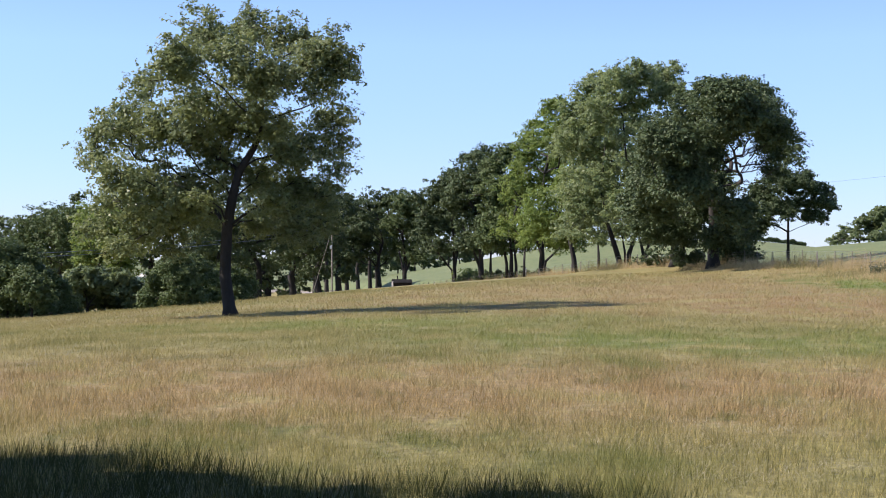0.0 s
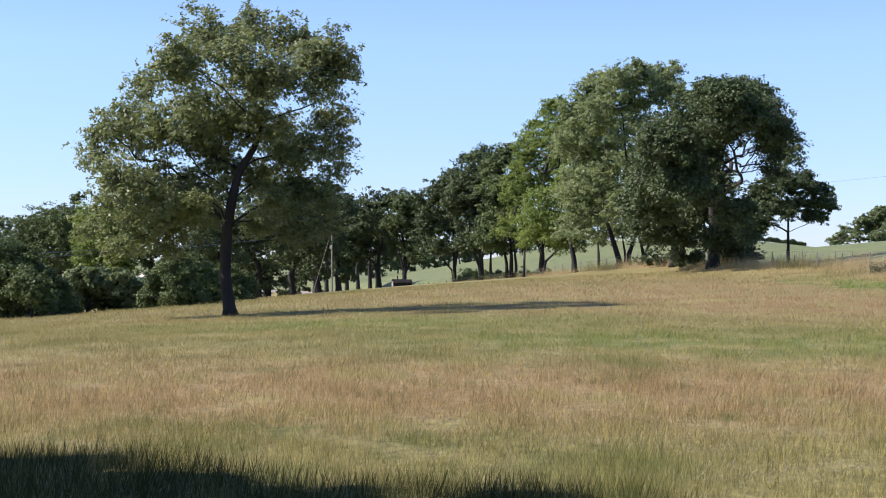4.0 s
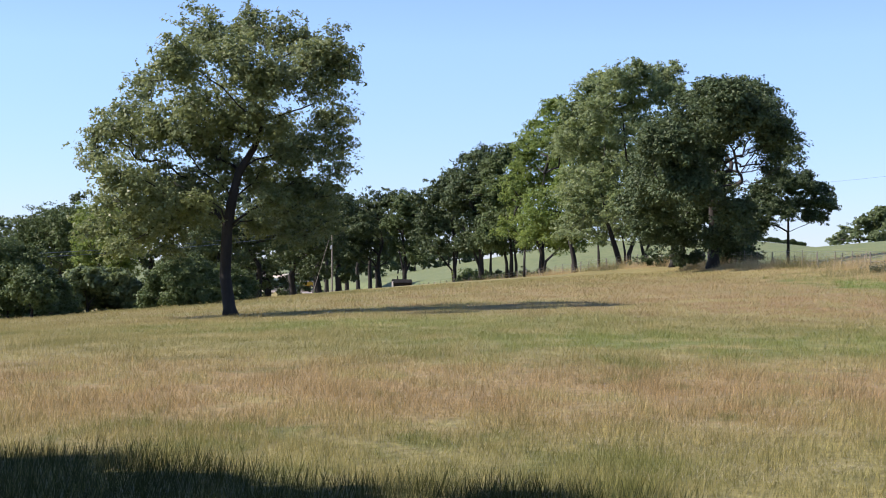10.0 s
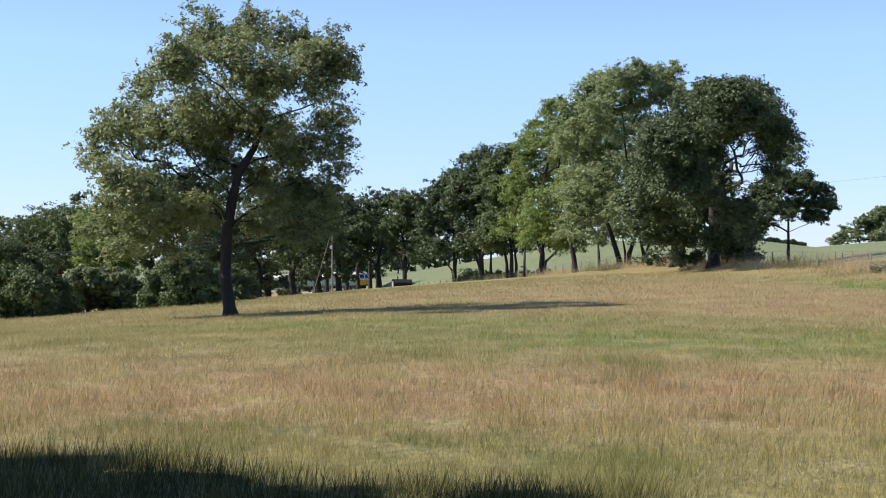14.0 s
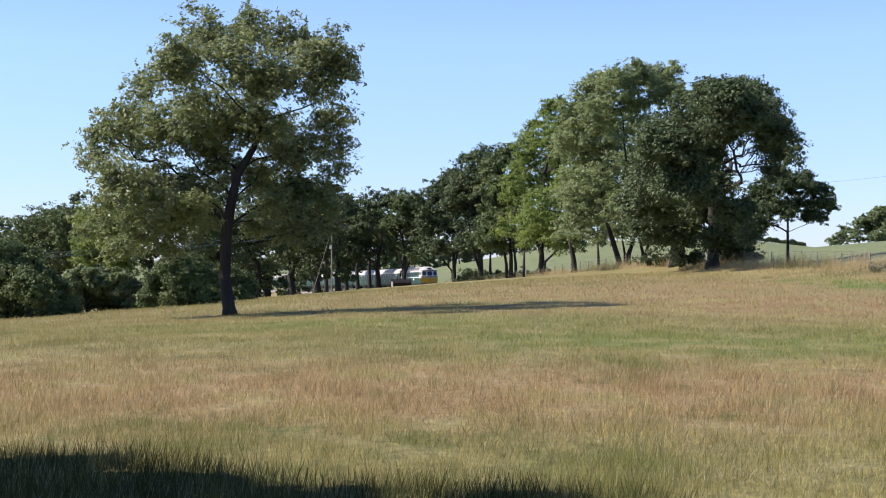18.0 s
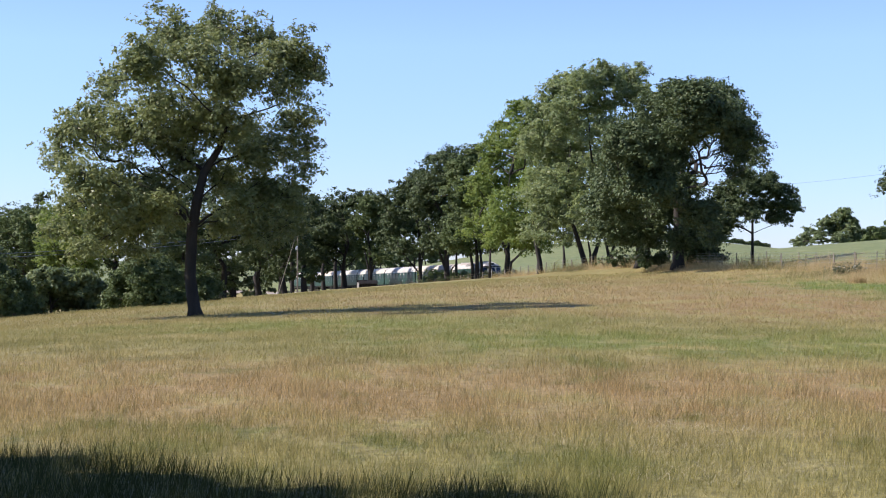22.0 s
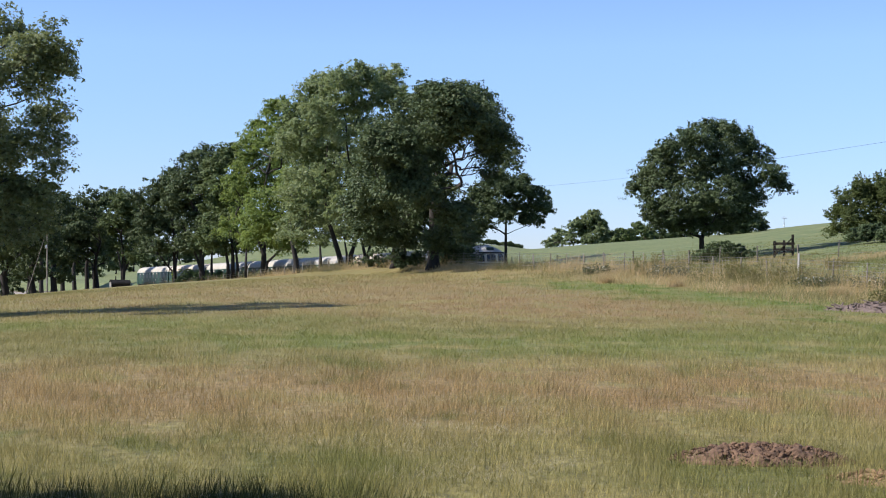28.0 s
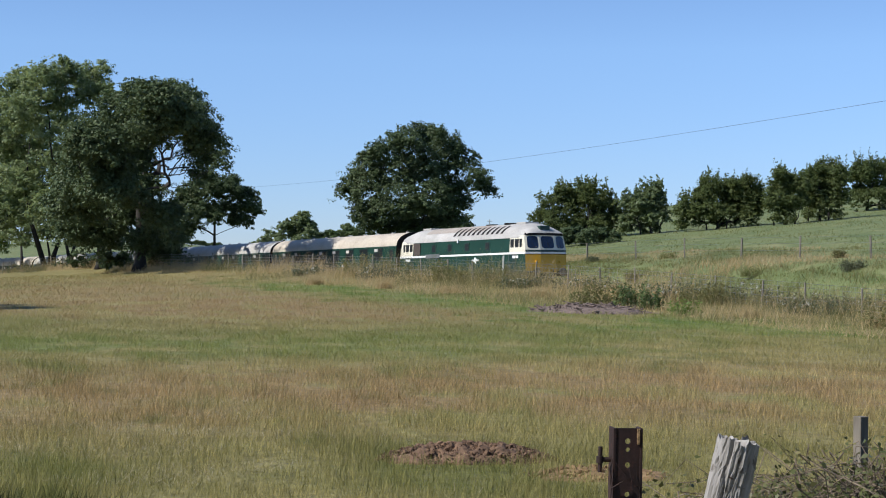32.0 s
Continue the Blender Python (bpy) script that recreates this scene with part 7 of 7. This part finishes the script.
    c = np.array((1.95 * r * math.cos(a), 1.2 * r * math.sin(a), 0.24 * (1 - r * r) + 0.04))
    d = wr.normal(0, 1, 3) * np.array((0.24, 0.24, 0.07))
    tube(v, f, [tuple(c - d), tuple(c + d * 0.2 + wr.normal(0, 0.03, 3)), tuple(c + d)], [0.03, 0.024, 0.012], 5)
    part("stick", mesh_of("stick", v, f, M_BRUSH), brush)


def holed_plate(w, h, holes, mat, t):
    """An upright plate in the plane y = 0 with round holes right through it."""
    bm = bmesh.new()
    zs = [0.0]
    for cz, r in holes:
        zs += [cz - r * 1.4, cz + r * 1.4]
    zs.append(h)

    def quad(pts):
        bm.faces.new([bm.verts.new(p) for p in pts])
    for y, s in ((-t / 2, 1), (t / 2, -1)):
        def flat(pts):
            quad([(a, y, b) for a, b in (pts if s > 0 else pts[::-1])])
        for k in range(0, len(zs) - 1, 2):
            flat([(-w / 2, zs[k]), (w / 2, zs[k]), (w / 2, zs[k + 1]), (-w / 2, zs[k + 1])])
        for cz, r in holes:
            n = 24
            ring, edge = [], []
            for i in range(n):
                a = 2 * math.pi * i / n
                ca, sa_ = math.cos(a), math.sin(a)
                ring.append((r * ca, cz + r * sa_))
                k = min(w / 2 / max(abs(ca), 1e-6), r * 1.4 / max(abs(sa_), 1e-6))
                edge.append((k * ca, cz + k * sa_))
            for i in range(n):
                j = (i + 1) % n
                pts = [ring[i], edge[i], edge[j], ring[j]]
                flat(pts)
                ex, fx = edge[i], edge[j]
                if abs(abs(ex[0]) - w / 2) < 1e-6 and abs(abs(fx[0]) - w / 2) > 1e-6 or abs(abs(ex[0]) - w / 2) > 1e-6 and abs(abs(fx[0]) - w / 2) < 1e-6:
                    corner = (math.copysign(w / 2, ex[0] + fx[0]), cz + math.copysign(r * 1.4, ex[1] + fx[1] - 2 * cz))
                    flat([ex, corner, fx])
    for cz, r in holes:
        for i in range(24):
            a, b = 2 * math.pi * i / 24, 2 * math.pi * (i + 1) / 24
            quad([(r * math.cos(a), -t / 2, cz + r * math.sin(a)), (r * math.cos(b), -t / 2, cz + r * math.sin(b)), (r * math.cos(b), t / 2, cz + r * math.sin(b)), (r * math.cos(a), t / 2, cz + r * math.sin(a))])
    quad([(-w / 2, -t / 2, h), (w / 2, -t / 2, h), (w / 2, t / 2, h), (-w / 2, t / 2, h)])
    me = bpy.data.meshes.new("web_plate")
    bm.to_mesh(me)
    bm.free()
    me.materials.append(mat)
    return me


def iron_post():
    x, y = place(26.58, 6.5)
    root = new("iron_gate_post")
    tagged(root, "rusty iron channel gate post with round holes and hinge pin", "gate post")
    z0 = ground(x, y) - 0.1
    root.matrix_world = pose(x, y, z0, 0, 0.6, -13)
    h = EYE - 6.5 * math.tan(radians(5.80)) - z0
    part("web_plate", holed_plate(0.098, h, [(h - 0.264, 0.0105), (h - 0.148, 0.0115), (h - 0.086, 0.009), (h - 0.052, 0.0115)], M_RUST, 0.010), root)
    for sx in (-1, 1):
        part("flange", box_data("flange", min(sx * 0.049, sx * 0.060), max(sx * 0.049, sx * 0.060), -0.008, 0.075, 0, h, M_RUST, 0.002), root)
    part("torn_edge", box_data("torn_edge", 0.036, 0.048, -0.012, -0.005, h - 0.066, h - 0.002, M_OCHRE, 0.002), root, "bright scraped strip")
    zh = h - 0.128
    hinge = part("hinge_arm", cyl_data("hinge_arm", (-0.058, 0.02, zh), (-0.108, 0.02, zh), 0.010, M_RUST, 10), root)
    part("hinge_pin", cyl_data("hinge_pin", (-0.108, 0.02, zh - 0.05), (-0.106, 0.02, zh + 0.052), 0.0085, M_RUST, 12), hinge)
    part("hinge_collar", cyl_data("hinge_collar", (-0.108, 0.02, zh - 0.014), (-0.108, 0.02, zh + 0.014), 0.014, M_RUST, 12), hinge)
    v, f = [], []
    tube(v, f, [(-0.06, 0.0, zh + 0.01), (-0.075, -0.01, zh - 0.03), (-0.064, -0.01, zh - 0.09), (-0.07, -0.012, zh - 0.15)], [0.003] * 4, 5)
    tube(v, f, [(-0.07, -0.015, h - 0.24), (-0.03, -0.02, h - 0.215), (-0.02, -0.016, h - 0.21)], [0.0025] * 3, 5)
    tube(v, f, [(-0.05, -0.013, h - 0.14), (-0.01, -0.02, h - 0.19), (0.01, -0.016, h - 0.22), (0.06, -0.016, h - 0.235)], [0.0015] * 4, 5)
    tube(v, f, [(0.005, -0.013, h - 0.16), (0.012, -0.018, h - 0.20), (0.02, -0.016, h - 0.25)], [0.0015] * 3, 5)
    part("tie_wire", mesh_of("tie_wire", v, f, M_RUST), root)


iron_post()


def old_wooden_post():
    """Split grey gatepost leaning to one side, cleft along the grain and ragged at the top."""
    x, y = place(28.85, 7.0)
    z0 = ground(x, y) - 0.1
    root = new("old_wooden_post")
    tagged(root, "leaning silver-grey wooden gate post, split and ragged on top", "gate post")
    root.matrix_world = pose(x, y, z0, 0, 12, -29)
    h = (EYE - 7.0 * math.tan(radians(6.15)) - z0) / math.cos(radians(12))
    n, m = 72, 40
    v, f = [], []
    for j in range(m + 1):
        t = j / m
        for i in range(n):
            a = 2 * math.pi * i / n
            r = 0.079 + 0.004 * t + 0.009 * math.sin(2 * a + 1) + 0.007 * noise.noise(Vector((math.cos(a) * 1.6, math.sin(a) * 1.6, t * 5)))
            crack = 0.0
            for ca, cw, cd in ((-1.9, 0.05, 0.016), (-1.35, 0.03, 0.007), (-0.75, 0.05, 0.014), (-2.5, 0.04, 0.010), (0.6, 0.06, 0.016), (2.3, 0.06, 0.016), (-1.6, 0.025, 0.008), (-1.05, 0.02, 0.006), (-2.2, 0.02, 0.007)):
                q = (a - ca - 0.20 * (t - 0.7) * math.sin(ca * 3) - 0.07 * math.sin(t * 19 + ca * 3) - 0.05 * math.sin(t * 43 + ca * 7) + math.pi) % (2 * math.pi) - math.pi
                crack += cd * math.exp(-(q / cw) ** 2)
            r -= crack
            r += 0.004 * noise.noise(Vector((math.cos(a) * 9, math.sin(a) * 9, t * 2.5))) + 0.0035 * noise.noise(Vector((math.cos(a) * 26, math.sin(a) * 26, t * 16)))
            z = h * t
            if t > 0.93:
                z += (t - 0.93) / 0.07 * (0.034 * noise.noise(Vector((math.cos(a) * 3, math.sin(a) * 3, 3))) + 0.02 * noise.noise(Vector((math.cos(a) * 14, math.sin(a) * 14, 7))))
            v.append((r * math.cos(a), r * math.sin(a), z))
    for j in range(m):
        for i in range(n):
            a, b = j * n + i, j * n + (i + 1) % n
            f.append((a, b, b + n, a + n))
    top = m * n
    rings = [top]
    for q in (0.72, 0.4):
        base = len(v)
        for i in range(n):
            p = v[top + i]
            v.append((p[0] * q, p[1] * q, p[2] - 0.012 + 0.02 * noise.noise(Vector((p[0] * q * 60, p[1] * q * 60, 1)))))
        rings.append(base)
    for r0, r1 in zip(rings, rings[1:]):
        for i in range(n):
            j = (i + 1) % n
            f.append((r0 + i, r0 + j, r1 + j, r1 + i))
    f.append(tuple(rings[-1] + i for i in range(n)))
    part("shaft", mesh_of("shaft", v, f, M_GREYWOOD), root)
    v, f = [], []
    rng = random.Random(4)
    for k in range(9):
        a = rng.uniform(-2.8, -0.3)
        r = 0.062
        p = (r * math.cos(a), r * math.sin(a), h - 0.03)
        tube(v, f, [p, (p[0] * 1.02, p[1] * 1.05, h + rng.uniform(0.0, 0.014))], [0.005, 0.002], 5)
    part("splinter", mesh_of("splinter", v, f, M_GREYWOOD), root, "ragged splinters of the broken top")
    part("staple", cyl_data("staple", (-0.01, -0.083, h - 0.15), (0.012, -0.083, h - 0.155), 0.003, M_RUST, 6), root)


old_wooden_post()


def sawn_post():
    x, y = place(34.63, 9.2)
    z0 = ground(x, y) - 0.1
    h = EYE - 9.2 * math.tan(radians(5.2)) - z0
    root = new("sawn_fence_post")
    tagged(root, "square sawn fence post, grey on its lit face, in brambles", "fence post")
    root.matrix_world = pose(x, y, z0, 0, 0, 10)
    part("shaft", box_data("shaft", -0.029, 0.029, -0.029, 0.029, 0, h, M_OLDPOST, 0.004), root)
    v, f = [], []
    tube(v, f, [(-0.045, -0.04, h - 0.27), (0.045, -0.045, h - 0.262)], [0.0025, 0.0025], 5)
    part("staple_wire", mesh_of("staple_wire", v, f, M_WIRE), root)


sawn_post()


def brambles(az, d, spread, h, n, leaves, seed, label):
    """A tangle of dead stems with a few live leaves."""
    rng = np.random.default_rng(seed)
    x, y = place(az, d)
    root = new("bramble_tangle")
    tagged(root, label, "brambles")
    root.matrix_world = pose(x, y, ground(x, y), 0, 0, -az)
    v, f, tips = [], [], []
    for k in range(n):
        a = np.array((rng.normal(0, spread), rng.normal(0, 0.25), 0.0))
        top = h * rng.uniform(0.35, 1.05)
        w = rng.normal(0, 0.22, 2)
        p1 = a + (w[0] * 0.4, w[1] * 0.4, top * 0.7)
        p2 = a + (w[0], w[1], top)
        p3 = p2 + (rng.normal(0, 0.2), rng.normal(0, 0.12), -top * rng.uniform(0.0, 0.5))
        r = rng.uniform(0.0014, 0.0042)
        tube(v, f, [tuple(a), tuple(p1), tuple(p2), tuple(p3)], [r, r, r * 0.8, r * 0.4], 4)
        tips += [p1, p2, p3, (p2 + p3) / 2]
    part("stem_tangle", mesh_of("stem_tangle", v, f, M_DEADTWIG), root)
    tips = np.array(tips)
    c = tips[rng.choice(len(tips), leaves)] + rng.normal(0, 0.03, (leaves, 3))
    nn = rng.normal(0, 0.6, (leaves, 3)) + (0, -0.3, 0.8)
    nn /= np.linalg.norm(nn, axis=1)[:, None]
    part("foliage", array_mesh("foliage", leaf_blades(c, nn, 0.03, rng), 4, M_BRAMBLE), root)


brambles(32.4, 7.9, 0.24, 0.46, 560, 4200, 1, "tangle of dead bramble stems with few green leaves")
brambles(34.3, 8.3, 0.22, 0.52, 620, 5200, 2, "tangle of dead bramble stems round a fence post")
brambles(36.2, 8.2, 0.24, 0.66, 620, 5200, 3, "tangle of dead bramble stems by the gateway")


# weeds and shrubs along the verge
def weed_clump(az, d, lobes, leaf, n, mat, seed, label, fluff=0):
    """Upright weeds: many thin stalks with leaves set along them."""
    rng = np.random.default_rng(seed)
    cx, cy = place(az, d)
    root = new("weed_clump")
    tagged(root, label, "weeds")
    root.matrix_world = pose(cx, cy, ground(cx, cy) - 0.03, 0, 0, -az)
    pts, x, y, h = [], [], [], []
    for a, b, c, r in lobes:
        for k in range(n // 3):
            px, py, top = a + rng.normal(0, r * 0.55), b + rng.normal(0, r * 0.55), (c + r * 0.5) * rng.uniform(0.55, 1.1) * (0.7 if fluff else 1.0)
            x, y, h = x + [px], y + [py], h + [top]
            m = int(16 * top / (c + r))
            q = rng.random((m, 1))
            pts.append(np.array((px, py, 0.05)) + q * np.array((rng.normal(0, 0.08), rng.normal(0, 0.08), top)) + rng.normal(0, 0.05, (m, 3)))
    x, y, h = np.array(x), np.array(y), np.array(h)
    part("stem_growth", blade_mesh("stem_growth", x, y, 0 * x, h, 0 * x + 0.02, 0.12, mat, rng), root)["kind"] = "stuff"
    pts = np.concatenate(pts)
    nn = rng.normal(0, 0.7, pts.shape) + (0, 0, 0.5)
    nn /= np.linalg.norm(nn, axis=1)[:, None]
    part("foliage", array_mesh("foliage", leaf_cards(pts, nn, leaf * 0.5, rng, 2.2), 3, mat), root)
    if fluff:
        pick = rng.choice(len(x), fluff)
        tips = np.stack([x[pick], y[pick], h[pick] * rng.uniform(0.6, 1.05, fluff)], -1)
        tips = (tips[:, None, :] + rng.normal(0, 0.022, (fluff, 7, 3))).reshape(-1, 3)
        nn = rng.normal(0, 1, tips.shape)
        nn /= np.linalg.norm(nn, axis=1)[:, None]
        part("thistle_down", array_mesh("thistle_down", leaf_cards(tips, nn, 0.032, rng, 1.2), 3, M_FLUFF), root, "white thistle down")["kind"] = "stuff"


weed_clump(25.6, 61.5, ((-0.6, 0, 0.55, 0.5), (0, 0.1, 0.7, 0.55), (0.7, 0, 0.6, 0.5), (1.3, 0.2, 0.6, 0.5)), 0.11, 130, M_WEED, 301, "dark green nettles behind a heap of brushwood")
weed_clump(26.9, 61.0, ((-0.4, 0, 0.6, 0.45), (0.3, 0.1, 0.75, 0.5), (0.7, 0, 0.4, 0.4)), 0.11, 90, M_HEDGE, 302, "dark green nettles behind a heap of brushwood")
weed_clump(28.3, 57.0, ((0, 0, 0.3, 0.4), (0.5, 0, 0.35, 0.4)), 0.10, 60, M_LIME, 303, "fresh green weeds at the verge's foot")
M_FLUFF = leaf_material("thistle_down", (0.42, 0.41, 0.37), (0.58, 0.57, 0.53), (0.72, 0.71, 0.68), 0.3, 0.8)
M_THISTLE = leaf_material("thistle_leaves", (0.05, 0.06, 0.035), (0.105, 0.115, 0.07), (0.2, 0.2, 0.13), 0.25, 0.6)
weed_clump(28.6, 66.0, ((-0.9, 0, 0.8, 0.5), (0, 0, 0.95, 0.55), (0.8, 0, 0.75, 0.5)), 0.10, 110, M_THISTLE, 304, "grey-green thistles with white down at the fence", 45)
weed_clump(30.6, 65.5, ((-0.8, 0, 0.8, 0.5), (0.1, 0, 0.9, 0.55), (1.0, 0, 0.7, 0.5)), 0.10, 120, M_THISTLE, 309, "grey-green thistles with white down at the fence", 50)
weed_clump(33.4, 63.5, ((-1.1, 0, 0.7, 0.5), (-0.2, 0, 0.85, 0.5), (0.7, 0, 0.7, 0.5), (1.5, 0, 0.6, 0.4)), 0.10, 120, M_THISTLE, 305, "grey-green thistles gone to seed at the fence", 35)
weed_clump(21.5, 79.0, ((-1.2, 0, 0.6, 0.5), (0, 0, 0.8, 0.5), (1.0, 0, 0.7, 0.5)), 0.11, 90, M_WEED, 310, "brown-green docks among the verge grass")
weed_clump(17.4, 92.0, ((-1.0, 0, 0.7, 0.5), (0, 0, 0.9, 0.5), (1.2, 0, 0.6, 0.5)), 0.12, 90, M_WEED, 311, "brown-green docks among the verge grass")
weed_clump(35.6, 52.0, ((-0.3, 0, 0.6, 0.55), (0.3, 0, 0.9, 0.5), (0.8, 0, 0.5, 0.5)), 0.10, 90, M_WEED, 306, "brown-green dock and nettle clump")
# more dark scrub laid where the oak's shadow falls
weed_clump(19.6, 125.0, ((0, 0, 0.5, 0.6), (1.2, 0, 0.4, 0.5), (2.2, 0.2, 0.5, 0.5), (3.2, 0, 0.4, 0.4)), 0.16, 120, M_OAK, 307, "dark low scrub adding to the oak's shadow")
weed_clump(0.9, 214.0, ((0, 0, 1.6, 1.4), (1.6, 0, 1.3, 1.2), (2.8, 0, 1.2, 1.0)), 0.3, 240, M_LIME, 308, "light green bush seen between tree trunks")

rng_w = np.random.default_rng(91)


def clump_beside(s_, u_, size, mat, seed, label, fluff=0, n=90, leaf=0.1):
    x, y = beside(s_, u_)
    lobes = [(rng_w.uniform(-1.1, 1.1) * size, rng_w.uniform(-0.3, 0.3), size * rng_w.uniform(0.45, 0.8), size * rng_w.uniform(0.4, 0.6)) for k in range(4)]
    weed_clump(math.degrees(math.atan2(x, y)), math.hypot(x, y), lobes, leaf, n, mat, seed, label, fluff)


for k in range(9):
    clump_beside(-47 + 7.0 * k + rng_w.uniform(-2, 2), -9.2 + rng_w.uniform(-0.8, 0.6), rng_w.uniform(0.75, 1.1), M_THISTLE if k % 3 else M_WEED, 320 + k, "grey-green thistles and docks along the wire netting", 28 if k % 3 else 0)
for k in range(26):
    clump_beside(-64 + 3.1 * k + rng_w.uniform(-1.5, 1.5), rng_w.uniform(4.2, 11.5), rng_w.uniform(0.3, 0.6), (M_WEED, M_PASTURE, M_STEM, M_THISTLE)[k % 4], 380 + k,
                 ("brown-green weeds on the far bank", "green tussock on the far bank", "dry straw tussock on the far bank", "grey-green thistle on the far bank")[k % 4], 0, 100, (0.08, 0.04, 0.02, 0.08)[k % 4])
for k in range(9):
    clump_beside(-50 + 6.2 * k + rng_w.uniform(-2, 2), -13.0 + rng_w.uniform(-1.6, 1.2), rng_w.uniform(0.4, 0.65), M_STEM, 360 + k, "pale straw tussock at the foot of the verge", 0, 330, 0.02)

# unseen trees added round the stand, to shade the near grass and block skylight
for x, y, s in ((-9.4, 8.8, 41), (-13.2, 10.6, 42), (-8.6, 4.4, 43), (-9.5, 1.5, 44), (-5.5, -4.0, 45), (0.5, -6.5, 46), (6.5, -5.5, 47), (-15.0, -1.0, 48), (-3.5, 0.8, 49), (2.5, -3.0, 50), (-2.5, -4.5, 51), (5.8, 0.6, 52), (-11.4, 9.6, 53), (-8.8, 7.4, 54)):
    tree("shade_tree", x, y - 0.2, 0, ((0, 0, 6.2, 2.2), (-1.6, 0.8, 5.2, 1.9), (1.5, -0.6, 5.4, 1.9), (0.4, 1.6, 7.4, 1.7), (-0.8, -1.5, 7.2, 1.7), (0.3, 0.2, 8.6, 1.3), (0.5, 1.8, 4.8, 1.5)),
         3.0, 0.2, 0.22, 620, 12, M_OAK, s, "unseen leafy tree added to shade the near grass", spread=0.4)

# far trees on the hill beyond the line
for k, (az, d, w, h) in enumerate(((-3.0, 455, 9, 9), (-1.6, 470, 10, 9), (-0.5, 480, 9, 8), (0.6, 490, 10, 8), (-4.2, 430, 10, 13), (-5.2, 425, 10, 13), (-2.4, 440, 9, 11), (-1.0, 450, 9, 9), (0.2, 446, 9, 9), (1.4, 444, 9, 8), (16.0, 310, 6, 4.5), (18.0, 305, 6, 4.0))):
    x, y = place(az, d)
    z = ground(x, y)
    h = h * 0.8
    tree("hedge_tree", x, y, az, ((-w * 0.35, 0, z + h * 0.55, h * 0.42), (0, 0.5, z + h * 0.6, h * 0.45), (w * 0.36, 0, z + h * 0.5, h * 0.4), (-w * 0.6, 0, z + h * 0.4, h * 0.34), (w * 0.62, 0, z + h * 0.4, h * 0.34)),
         z + h * 0.3, 0.2, 0.5, 90, 14, M_OAK, 500 + k, "dark hedgerow tree on the distant hillside", spread=0.9, twigs=8)

motions()
